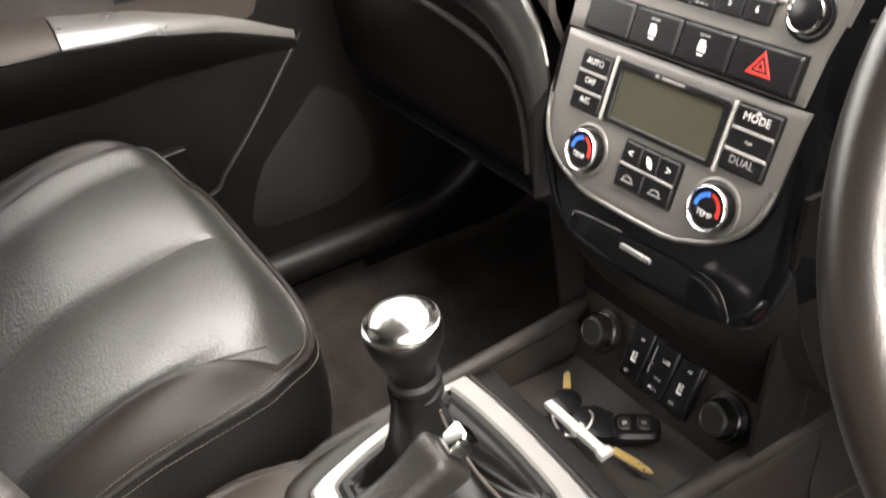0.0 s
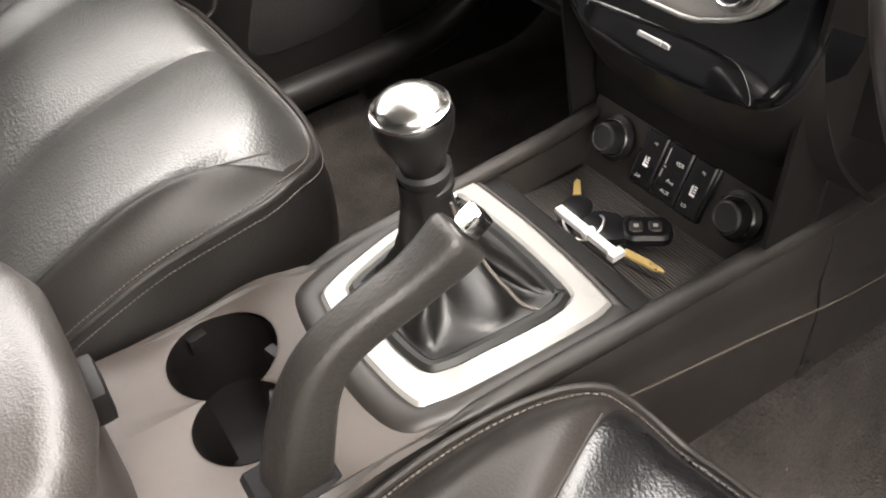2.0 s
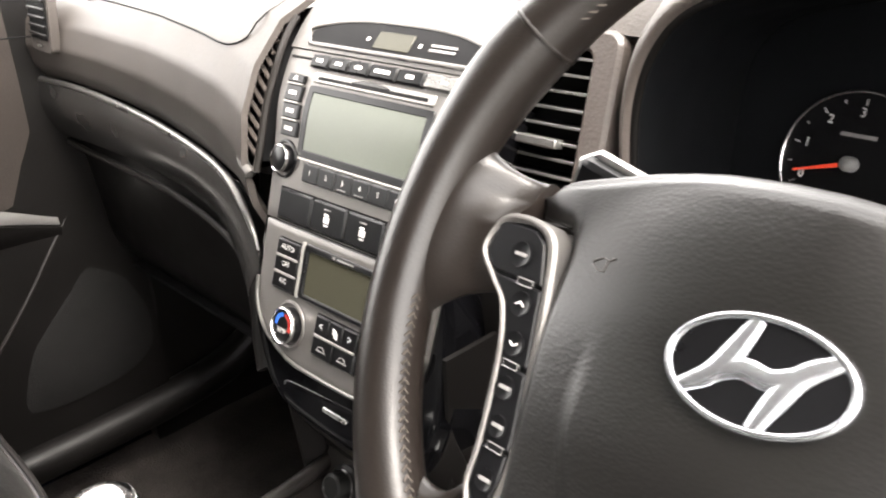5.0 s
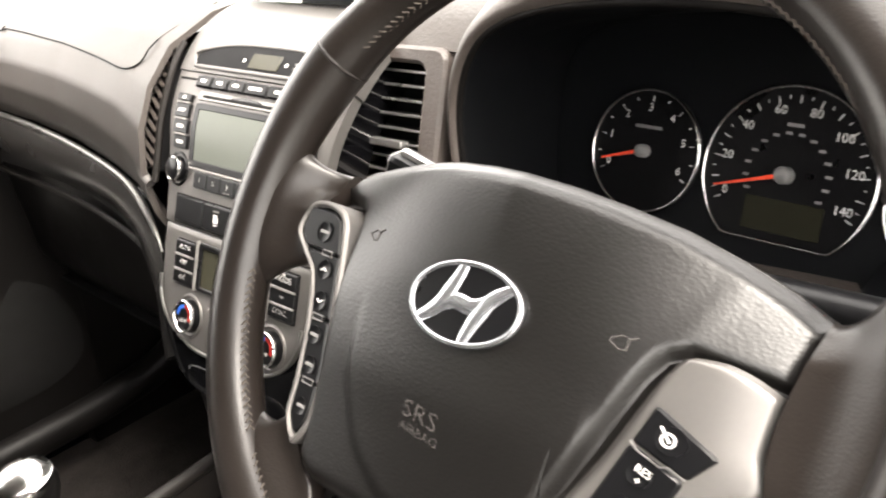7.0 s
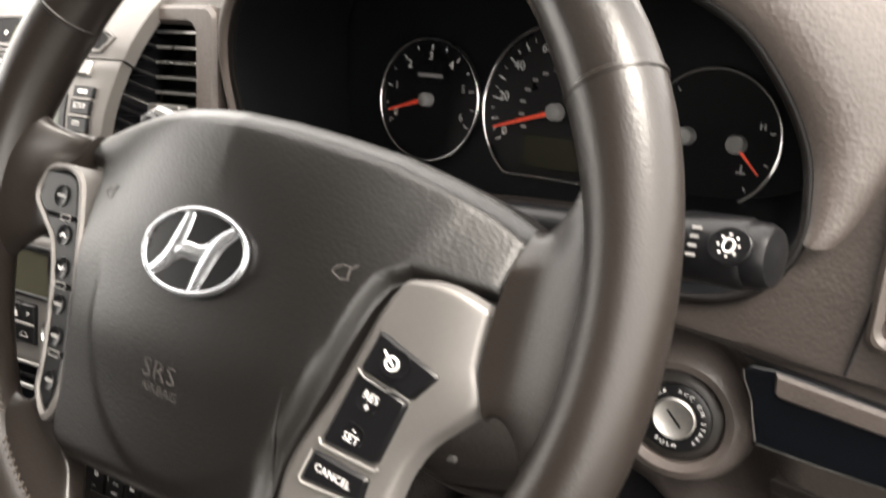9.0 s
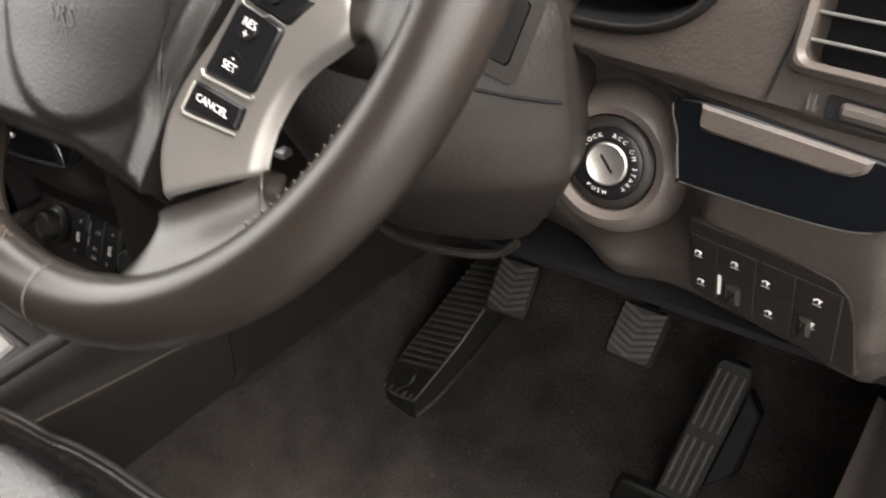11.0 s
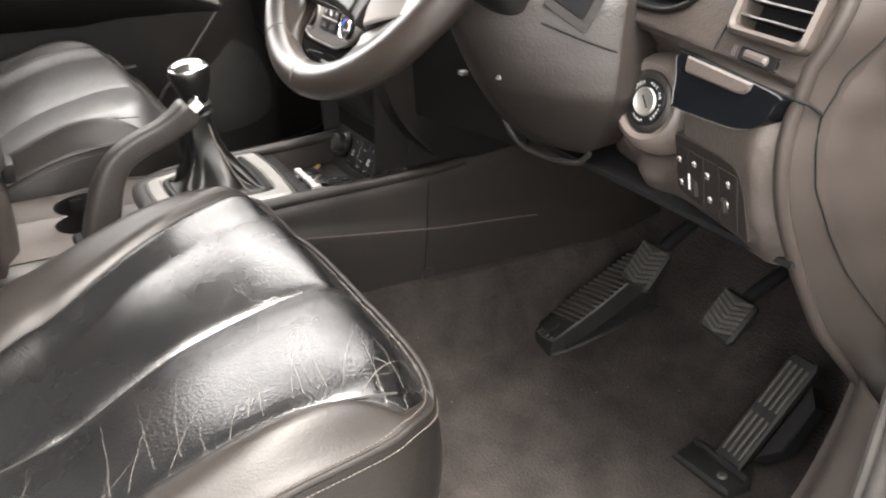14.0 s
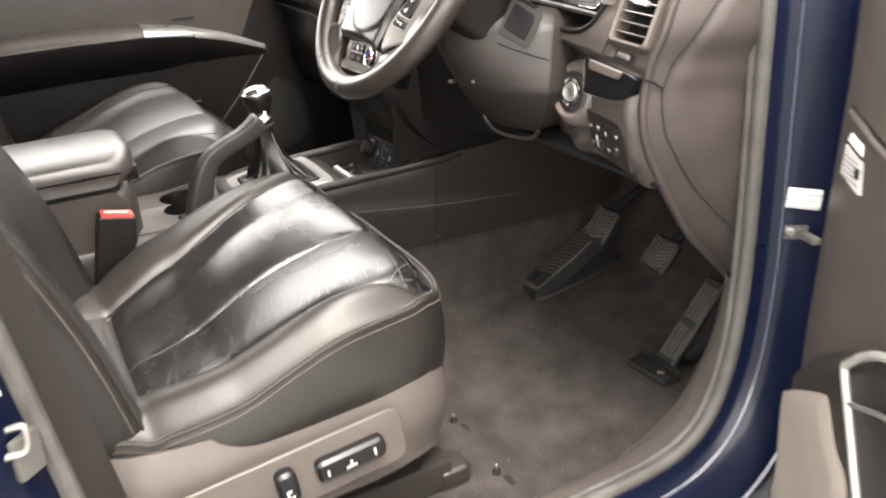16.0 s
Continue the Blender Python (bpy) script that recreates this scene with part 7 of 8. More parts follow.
put("cowl", sheet(lambda u, v: Vector((0.205 + 0.39 * u, 0.285 + 0.115 * v, 0.651 - 0.012 * u - 0.072 * v + 0.004 * math.sin(math.pi * u))), 20, 6, 0.004), PLASTIC_DARK, cluster)
put("cowl_edge", tube([(0.205 + 0.39 * u, 0.284, 0.652 - 0.012 * u + 0.004 * math.sin(math.pi * u)) for u in [k / 20 for k in range(21)]], 0.0018, 8), SATIN, cluster, "thin silver line under the dials")

# steering column shroud and stalks
column = thing("steering_column", "dark plastic steering column shroud", "steering column", (0.41, 0.2, 0.6))
def shroud(t):
    c = WC + WN * (-0.035) + Vector((0, 0.16 * t, -0.115 * t + 0.01))
    w, h = 0.052 + 0.014 * t, 0.045 + 0.020 * t
    return [(c.x + a, c.y, c.z + b - 0.012) for a, b in rrect(-w, -h, w, h, 0.025, 6)]
put("shroud", loft([shroud(k / 6) for k in range(7)]), PLASTIC_DARK, column, smooth=60)
put("column_core", tube([WC + WN * -0.01, WC + WN * -0.06], 0.035, 20), PLASTIC_DARK, column)
COVER = [(0.462, 0.472, 0.256, 0.356, 0.252, 0.238), (0.470, 0.487, 0.252, 0.350, 0.251, 0.225), (0.480, 0.500, 0.250, 0.345, 0.250, 0.212), (0.505, 0.518, 0.246, 0.338, 0.248, 0.188), (0.535, 0.533, 0.242, 0.332, 0.246, 0.166), (0.560, 0.530, 0.247, 0.328, 0.246, 0.153), (0.590, 0.522, 0.255, 0.322, 0.248, 0.140), (0.620, 0.513, 0.265, 0.316, 0.255, 0.135), (0.640, 0.495, 0.275, 0.330, 0.262, 0.140)]


def cover_at(z):
    return [lerp_table([(row[0], row[k]) for row in COVER], z) for k in range(1, 6)]


def cover_skin(z, c, grow=0.0):
    """The bulging cover at height z; c runs from the driver's left edge (-1) to the right edge (1)."""
    xr, yr, xl, yl, nose = cover_at(z)
    e = 1.28 if c > 0 else 2.0
    x = (xr + xl) / 2 + 0.004 + c * (xr - xl) / 2
    yb = yl + (yr - yl) * (c + 1) / 2
    return Vector((x, yb - (yb - nose + grow) * max(1 - abs(c) ** e, 0) ** (1 / e), z))


def cover_ring(z, grow=0.0):
    front = [cover_skin(z, math.cos(math.pi * k / 40), grow) for k in range(41)]
    return front + [front[-1] + Vector((0.01, 0.05, 0)), front[0] + Vector((-0.01, 0.05, 0))]


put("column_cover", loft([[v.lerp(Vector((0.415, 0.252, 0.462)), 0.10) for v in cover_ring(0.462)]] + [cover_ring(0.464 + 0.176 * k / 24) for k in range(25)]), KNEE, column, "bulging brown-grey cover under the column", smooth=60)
put("cover_lip", tube(smooth_path([(0.338, 0.246, 0.474), (0.356, 0.243, 0.459), (0.40, 0.236, 0.450), (0.445, 0.241, 0.450), (0.476, 0.250, 0.454), (0.492, 0.252, 0.468)], 5), 0.0032, 8), PLASTIC_SIDE, column, "thin lip round the cover's lower edge")
put("cover_joint", tube([cover_skin(0.578 + 0.024 * k / 12, 0.985 - 0.030 * k) + Vector((0.0006, -0.0006, 0)) for k in range(13)], 0.0010, 6), VOID, column)
cf2 = flat((0.507, 0.2265, 0.592), (0.010, 0.020, 0.044), (-0.028, -0.030, 0.027))
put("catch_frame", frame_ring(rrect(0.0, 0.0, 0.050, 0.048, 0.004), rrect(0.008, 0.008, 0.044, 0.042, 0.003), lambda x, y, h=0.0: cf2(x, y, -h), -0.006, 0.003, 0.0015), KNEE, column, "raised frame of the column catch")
put("catch", plate(rrect(0.009, 0.009, 0.043, 0.041, 0.003), lambda x, y, h=0.0: cf2(x, y, -h), -0.006, 0.0015, 0.001), VOID, column, "black catch in its frame")
put("lower_panel", sheet(lambda u, v: Vector((0.125 + 0.25 * u, 0.255 + 0.01 * u + 0.05 * v, 0.60 - 0.17 * v + 0.02 * u)), 12, 10, 0.006), PLASTIC_DARK, column)
for x, y, z in ((0.355, 0.183, 0.529), (0.452, 0.169, 0.548)):
    put("bright_clip", rbox(x - 0.004, y - 0.003, z - 0.0025, x + 0.004, y + 0.006, z + 0.0025, 0.0012), SATIN, column)

stalk = thing("light_stalk", "black light switch stalk with white headlamp symbols", "stalk", (0.55, 0.19, 0.69))
d = Vector((0.97, -0.16, 0.10)).normalized()
m = Matrix.Translation((0.556, 0.208, 0.684)) @ d.to_track_quat("Z", "Y").to_matrix().to_4x4() @ Matrix.Scale(0.86, 4)
put("arm", lathe([(0.012, -0.10), (0.013, 0.0), (0.0165, 0.010), (0.0185, 0.022), (0.0185, 0.053), (0.0165, 0.0560)], m, 32), BUTTON, stalk)
put("end_cap", lathe([(0.0150, 0.0545), (0.0172, 0.0565), (0.0168, 0.063), (0.0145, 0.0675), (0.0090, 0.0690), (0.0, 0.0695)], m, 32), BUTTON, stalk, "ribbed grey end of the stalk")
lf = flat(m.translation + d * 0.0400 + Vector((-0.05, -0.80, 0.60)).normalized() * 0.0160, d, Vector((0.05, 0.6, 0.8)))
put("symbol_pad", plate(ellipse(0.002, 0.0, 0.0098, 0.0080, 24), lf, -0.004, 0.0006, 0.0004), BUTTON, stalk)
for a in range(0, 360, 45):
    bars([(0.002 + 0.0047 * math.cos(radians(a)) - 0.00045, 0.0047 * math.sin(radians(a)) - 0.00045, 0.002 + 0.0047 * math.cos(radians(a)) + 0.00045, 0.0047 * math.sin(radians(a)) + 0.00045)], lf, 0.0004, 0.0012, WHITE, stalk, name="lamp_ray")
put("lamp_symbol", frame_ring(ellipse(0.002, 0, 0.0029, 0.0032, 16), ellipse(0.002, 0, 0.0021, 0.0024, 16), lf, 0.0004, 0.0012, 0.0001), WHITE, stalk, smooth=0)
for k, y in enumerate((0.006, 0.002, -0.002, -0.006)):
    bars([(-0.0165, y - 0.0006, -0.0125, y + 0.0006)], lf, -0.002, 0.0002, GREYPRINT, stalk, label="small white stalk print")
wiper = thing("wiper_stalk", "black wiper stalk with silver top edge", "stalk", (0.29, 0.17, 0.70))
d = Vector((-0.93, -0.10, 0.34)).normalized()
m = Matrix.Translation((0.285, 0.180, 0.708)) @ d.to_track_quat("Z", "Y").to_matrix().to_4x4()
put("arm", rbox(-0.011, -0.016, -0.09, 0.011, 0.016, 0.035, 0.007, 3, m), BUTTON, wiper)
put("silver_edge", tube([m @ Vector((0.0, 0.0165, -0.02)), m @ Vector((0.0, 0.0165, 0.028)), m @ Vector((0.0, 0.008, 0.036))], 0.0035, 8), SATIN, wiper)

# driver's outer dashboard: fascia, vent, ignition, cubby, switches, end cover
outer = thing("driver_fascia", "brown-grey grained driver's side dashboard panel", "dashboard", (0.65, 0.26, 0.55))


def ledge_y(x):
    return 0.273 - 0.134 * (x - 0.5)


def lower_y(x, z):
    """The face under the ledge, which holds cubby, lock and switches."""
    y = 0.268 - 0.218 * (x - 0.592) + lerp_table([(0.40, 0.055), (0.43, 0.034), (0.459, 0.012), (0.478, 0.002), (0.50, -0.002), (0.522, -0.008), (0.543, -0.009), (0.584, 0.0), (0.60, 0.003)], z)
    y += 0.030 * smoothstep(0.074, 0.040, math.hypot(x - 0.545, z - 0.531))
    return y - 0.016 * math.exp(-((x - 0.548) / 0.026) ** 2) * smoothstep(0.505, 0.47, z)


def fascia(u, v):
    """The face from the column's side to the door, from the top over the ledge to its tucked-under lower edge."""
    z = lerp_table([(0.0, 0.800), (0.25, 0.680), (0.50, 0.626), (0.62, 0.608), (0.72, 0.578), (1.0, 0.435)], v)
    xl = lerp_table([(0.435, 0.455), (0.46, 0.466), (0.48, 0.490), (0.505, 0.508), (0.535, 0.520), (0.56, 0.518), (0.59, 0.506), (0.6125, 0.488), (0.6142, 0.510), (0.6155, 0.544), (0.618, 0.558), (0.621, 0.570), (0.631, 0.589), (0.647, 0.602), (0.660, 0.6065), (0.676, 0.6065), (0.70, 0.602), (0.735, 0.594), (0.765, 0.570), (0.785, 0.535), (0.80, 0.50)], z)
    x = xl + (0.7255 + 0.005 * smoothstep(0.57, 0.59, z) + 0.014 * smoothstep(0.595, 0.64, z) - xl) * u
    over = z - (0.597 - 0.034 * (x - 0.5))
    top_y = ledge_y(x) + lerp_table([(0.0, 0.0), (0.043, 0.017), (0.10, 0.045), (0.15, 0.080), (0.20, 0.145)], over) + 0.006 * smoothstep(0.006, 0.0, over)
    k = smoothstep(-0.007, 0.0, over)
    y = lower_y(x, z) * (1 - k) + top_y * k
    y += 0.018 * smoothstep(0.700, 0.728, x) ** 2 * smoothstep(0.592, 0.575, z)
    return Vector((x, y, z))


bm = bmesh.new()
nu, nv = 44, 130
g = {}
for i in range(nu + 1):
    for j in range(nv + 1):
        g[i, j] = bm.verts.new(fascia(i / nu, j / nv))
for i in range(nu):
    for j in range(nv):
        c = fascia((i + 0.5) / nu, (j + 0.5) / nv)
        if 0.647 < c.x < 0.731 and 0.613 < c.z < 0.703:
            continue
        bm.faces.new((g[i, j], g[i + 1, j], g[i + 1, j + 1], g[i, j + 1]))
bmesh.ops.solidify(bm, geom=bm.faces, thickness=-0.004)
put("face", bm, DASH, outer, "grained brown-grey fascia")
put("ledge_gap", tube([Vector((x, max(lower_y(x, 0.589), ledge_y(x)) - 0.001, 0.5925 - 0.034 * (x - 0.5))) for x in [0.50 + 0.235 * k / 20 for k in range(21)]] + [Vector((0.7385, 0.252, 0.580)), Vector((0.7415, 0.265, 0.571))], 0.0014, 6), VOID, outer, "dark joint under the ledge")
put("panel_seam", tube([Vector((x, ledge_y(x) + 0.40 * (z - 0.602) + 0.0012, z)) for x, z in ((0.6375, 0.600), (0.643, 0.629), (0.651, 0.666), (0.655, 0.70))], 0.0009, 6), VOID, outer)
rv = flat((0.689, 0.2700, 0.659), (1, -0.16, 0), (0.03, 0.40, 0.92))
vent = put("end_vent", frame_ring(rrect(-0.0445, -0.0475, 0.0445, 0.0475, 0.008, 6), rrect(-0.038, -0.041, 0.038, 0.041, 0.006, 6), rv, -0.03, 0.004, 0.003), PLASTIC, outer, "driver's end vent with dark slats")
put("cavity", plate(rrect(-0.0385, -0.0415, 0.0385, 0.0415, 0.006), rv, -0.03, -0.020, 0.0002), VOID, vent)
for k in range(6):
    y = -0.032 + 0.0128 * k
    put("slat", plate(rrect(-0.038, y, 0.038, y + 0.0018, 0.0006), rv, -0.018, -0.003, 0.0005), PLASTIC_DARK, vent)
    put("slat_edge", plate(rrect(-0.038, y + 0.0001, 0.038, y + 0.0017, 0.0005), rv, -0.003, -0.0022, 0.0003), SATIN, vent)
put("vent_tab", plate(rrect(-0.010, 0.003, 0.016, 0.010, 0.001), rv, -0.002, 0.005, 0.001), SATIN, vent)
sl = flat((0.687, 0.2505, 0.603), (1, -0.14, -0.03), (0.0, 0.4, 1))
put("slider_slot", plate(rrect(-0.021, -0.0055, 0.021, 0.0055, 0.002), sl, -0.003, 0.001, 0.0003), VOID, outer)
put("vent_slider", plate(rrect(-0.014, -0.0040, 0.013, 0.0040, 0.003), sl, 0.0, 0.005, 0.0025), SEAT_COVER, outer, "ribbed silver vent slider")
for q in ((-0.030, -0.004, -0.0285, 0.004), (-0.027, -0.004, -0.0255, 0.004), (0.0225, -0.004, 0.0285, -0.003), (0.0225, 0.003, 0.0285, 0.004)):
    bars([q], sl, 0.0005, 0.0014, HUBPRINT, outer, label="faint vent symbol")

ign = thing("ignition_lock", "steel ignition lock in a grained round boss", "ignition", (0.545, 0.26, 0.53))
im = flat_pose((0.5445, 0.2785, 0.530), (0.985, 0.10, 0), (-0.05, 0.26, 0.96))
put("boss", lathe([(0.050, -0.03), (0.0465, -0.008), (0.041, 0.004), (0.035, 0.0075), (0.030, 0.006), (0.0285, 0.000)], im, 48), DASH, ign, "grained round boss")
put("collar", lathe([(0.0290, -0.002), (0.0285, 0.004), (0.0260, 0.0065), (0.0225, 0.007), (0.0215, 0.005)], im, 48), PLASTIC_SIDE, ign)
put("dial", lathe([(0.0220, 0.0), (0.0220, 0.0075), (0.0200, 0.0085), (0.0135, 0.0085)], im, 48), BUTTON, ign)
put("barrel", lathe([(0.0132, 0.0), (0.0132, 0.0095), (0.0120, 0.0105), (0.0095, 0.009), (0.0, 0.009)], im, 40), STEEL, ign, "steel key barrel")
iff = flat(im.translation, im.col[0].to_3d(), im.col[1].to_3d())
put("key_slot", plate([(-0.0035, 0.0055), (-0.0045, 0.0045), (0.0035, -0.0055), (0.0045, -0.0045)], iff, 0.0085, 0.0096, 0), VOID, ign, smooth=0)
for txt, a0, st in (("LOCK", 146, -12), ("ACC", 80, -12), ("ON", 34, -13), ("START", 0, -12), ("PUSH", 236, 12)):
    for k, ch in enumerate(txt):
        a = a0 + st * k
        word(ch, 0.0038, iff, 0.0176 * math.cos(radians(a)), 0.0176 * math.sin(radians(a)), 0.0088, WHITE, ign, a - 90 if txt != "PUSH" else a + 90)

cub = thing("coin_cubby", "dark flap of a small storage cubby under the vent", "storage", (0.65, 0.25, 0.565))
cb = flat((0.658, 0.2496, 0.565), (1, -0.218, 0), (0.0, 0.2, 1))
FLAP = [(p.x, p.y) for p in smooth_path([(-0.0685, 0.0215, 0), (-0.0667, 0.0004, 0), (-0.0622, -0.0215, 0), (-0.0590, -0.0232, 0), (-0.0169, -0.0206, 0), (0.0182, -0.0174, 0), (0.0362, -0.0143, 0), (0.0472, -0.0102, 0), (0.0566, -0.0042, 0), (0.0641, 0.0043, 0), (0.0674, 0.0125, 0), (0.068, 0.0205, 0), (0.0, 0.0225, 0)], 4, True)]
put("flap", plate(FLAP, cb, -0.012, 0.004, 0.001), GLOSSFLAP, cub, "smooth black cubby flap")
put("handle_strip", plate([(-0.0550, 0.0225), (-0.0550, 0.0110), (-0.0525, 0.0088), (-0.0490, 0.0085), (0.0189, 0.0095), (0.0300, 0.0110), (0.0360, 0.0150), (0.0385, 0.0215)], cb, 0.002, 0.0058, 0.0020), DASH, cub)
put("flap_edge", tube([cb(x, y, 0.0035) for x, y in FLAP[1:28]], 0.0004, 6), SILVER, cub)

fuse = thing("dashboard_switch", "panel of small dashboard switches with white symbols, darkened for the ledge's shade", "switch", (0.65, 0.25, 0.49))
ff = flat((0.652, 0.2530, 0.492), (1, -0.183, 0), (0.0, -0.20, 1))
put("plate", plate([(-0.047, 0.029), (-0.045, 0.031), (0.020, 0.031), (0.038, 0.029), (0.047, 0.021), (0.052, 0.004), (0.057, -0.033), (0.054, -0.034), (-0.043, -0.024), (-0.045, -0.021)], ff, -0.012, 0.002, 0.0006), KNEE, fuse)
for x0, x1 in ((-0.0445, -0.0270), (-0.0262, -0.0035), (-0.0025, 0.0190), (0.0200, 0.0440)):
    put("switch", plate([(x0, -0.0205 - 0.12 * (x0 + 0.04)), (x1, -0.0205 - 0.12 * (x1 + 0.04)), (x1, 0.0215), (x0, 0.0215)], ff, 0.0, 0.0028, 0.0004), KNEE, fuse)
for x, y in ((-0.039, 0.008), (-0.016, 0.011), (-0.037, -0.014), (0.003, 0.007), (0.006, -0.015), (0.032, 0.010), (0.030, -0.009)):
    bars([(x - 0.0026, y - 0.0022, x + 0.0022, y - 0.0017)], ff, 0.0026, 0.0032, GREYPRINT, fuse)
    bars([(x + 0.0006, y - 0.0006, x + 0.0011, y + 0.0022)], ff, 0.0026, 0.0032, WHITE, fuse)
    put("switch_symbol", tube([ff(x + 0.0022 * math.cos(a), y + 0.0010 + 0.0017 * math.sin(a), 0.0030) for a in (0.3, 1.5, 2.6, 3.6)], 0.00030, 5), WHITE, fuse, "white switch symbol")
put("dimmer_wheel", plate(rrect(-0.0205, -0.019, -0.0115, -0.005, 0.001), ff, 0.002, 0.0060, 0.002), PLASTIC_SIDE, fuse)
put("level_wheel", plate(rrect(0.0235, -0.018, 0.0305, -0.004, 0.001), ff, 0.002, 0.0060, 0.002), PLASTIC_SIDE, fuse)
bars([(-0.0258, -0.0165, -0.0242, -0.0015)], ff, 0.0026, 0.0034, WHITE, fuse)

# side of the dashboard behind the door seal, with its oval cover
def side_face(u, v):
    z = 0.80 - 0.58 * v
    front = lerp_table([(0.20, 0.475), (0.286, 0.405), (0.36, 0.333), (0.40, 0.307), (0.432, 0.287), (0.455, 0.275), (0.48, 0.261), (0.50, 0.2535), (0.520, 0.248), (0.545, 0.246), (0.575, 0.249), (0.59, 0.249), (0.62, 0.254), (0.66, 0.267), (0.72, 0.295), (0.80, 0.37)], z)
    y = front + (0.50 - front) * u * 0.9
    return Vector((0.7275 + 0.005 * smoothstep(0.56, 0.59, z) + 0.014 * smoothstep(0.595, 0.64, z) + 0.046 * min(u * 2.2, 1) ** 0.8 + 0.012 * u, y, z))


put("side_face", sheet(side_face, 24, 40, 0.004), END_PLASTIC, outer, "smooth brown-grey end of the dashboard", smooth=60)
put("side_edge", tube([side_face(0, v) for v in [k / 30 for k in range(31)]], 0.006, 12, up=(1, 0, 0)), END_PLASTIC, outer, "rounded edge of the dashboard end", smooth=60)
JOINT = [(0.335, 0.404), (0.349, 0.391), (0.40, 0.346), (0.433, 0.318), (0.474, 0.291), (0.49, 0.283), (0.513, 0.271), (0.545, 0.265), (0.572, 0.265), (0.600, 0.272), (0.629, 0.286), (0.671, 0.314), (0.70, 0.35)]


def on_end(y, z, h=0.0):
    """The point of the dashboard's end at this depth and height."""
    front = side_face(0, (0.80 - z) / 0.58).y
    return side_face(max((y - front) / ((0.50 - front) * 0.9), 0), (0.80 - z) / 0.58) + Vector((h, -0.5 * h, 0))


def cover_face(u, v):
    z = 0.338 + 0.355 * v
    y = lerp_table(JOINT, z) + 0.002
    e = smoothstep(0.0, 0.08, u)
    return on_end(y + (0.47 - y) * u, z, -0.001 + 0.0035 * e)


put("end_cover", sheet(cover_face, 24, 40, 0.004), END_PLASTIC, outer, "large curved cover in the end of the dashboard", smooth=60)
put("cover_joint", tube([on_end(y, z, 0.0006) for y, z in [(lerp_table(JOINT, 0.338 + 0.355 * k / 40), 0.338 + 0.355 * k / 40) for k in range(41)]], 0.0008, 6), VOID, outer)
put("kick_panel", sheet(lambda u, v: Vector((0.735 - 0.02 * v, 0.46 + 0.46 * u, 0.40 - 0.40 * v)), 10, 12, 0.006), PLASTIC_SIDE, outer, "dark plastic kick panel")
# Black sheet whose colour stands for the dark under the driver's dashboard.
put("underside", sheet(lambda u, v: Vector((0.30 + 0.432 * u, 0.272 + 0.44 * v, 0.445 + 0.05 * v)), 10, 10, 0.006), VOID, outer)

# ---- pedals and footrest ----
rest = thing("footrest", "black ribbed rubber footrest with worn dusty edges", "footrest", (0.20, 0.52, 0.03))
rf = flat((0.2030, 0.4150, 0.0570), (0.985, -0.08, 0.12), (0.26, 0.74, 0.62))
pad_edge = [(-0.0315, 0.006), (-0.028, -0.002), (0.0, -0.005), (0.028, -0.003), (0.0315, 0.004), (0.033, 0.09), (0.027, 0.20), (-0.030, 0.20), (-0.034, 0.09)]
put("body", plate(pad_edge, rf, -0.030, 0.0, 0.003), RUBBER, rest)


def skirt(u, v):
    """Black skirt that falls from the pad's edge to the carpet and spreads on it."""
    a = rf(0.0315, -0.001 + 0.19 * u, -0.002)
    x, y = lerp_table([(0.0, 0.236), (0.3, 0.242), (0.6, 0.241), (0.8, 0.238), (1.0, 0.232)], u), lerp_table([(0.0, 0.409), (0.3, 0.462), (0.6, 0.525), (0.8, 0.570), (1.0, 0.620)], u)
    b = Vector((x, y, max(floor_z(x, y) + 0.004, 0.034 + 0.030 * u)))
    q = a.lerp(b, v)
    q.z -= 0.25 * (a.z - b.z) * math.sin(math.pi * v) * u
    q.z = max(q.z, floor_z(q.x, q.y) + 0.003)
    return q


put("skirt", sheet(skirt, 24, 12, 0.003), RUBBER, rest, "black moulded skirt", smooth=60)
put("skirt_edge", tube([skirt(k / 24, 1.0) + Vector((0, 0, 0.001)) for k in range(25)], 0.0022, 6), RUBBER_WORN, rest)
put("front_skirt", sheet(lambda u, v: rf(-0.031 + 0.062 * u, -0.001 - 0.003 * math.sin(math.pi * u), -0.003) * (1 - v) + Vector((0.170 + 0.066 * u, 0.409, 0.034)) * v, 8, 6, 0.003), RUBBER, rest)
bm = bmesh.new()
for k in range(17):
    y0 = 0.040 + 0.0092 * k
    prism(bm, [(-0.030, y0 - 0.004), (0.029, y0 + 0.004), (0.029, y0 + 0.0075), (-0.030, y0 - 0.0005)], rf, -0.001, 0.0026, 0)
put("ribs", bm, RUBBER_WORN, rest, "raised diagonal ribs", 0)
bm = bmesh.new()
for k in range(5):
    x0 = -0.023 + 0.0115 * k
    prism(bm, rrect(x0 - 0.0022, -0.0035, x0 + 0.0022, 0.0045, 0.0008), rf, -0.001, 0.0022, 0)
put("toe_ribs", bm, RUBBER_WORN, rest, "short worn ribs at the lower end", 0)
put("round_pad", lathe([(0.0160, -0.002), (0.0160, 0.0015), (0.0145, 0.003), (0.0, 0.003)], flat_pose(rf(-0.005, 0.020), (0.985, -0.08, 0.12), (0.26, 0.74, 0.62)), 30), RUBBER, rest)
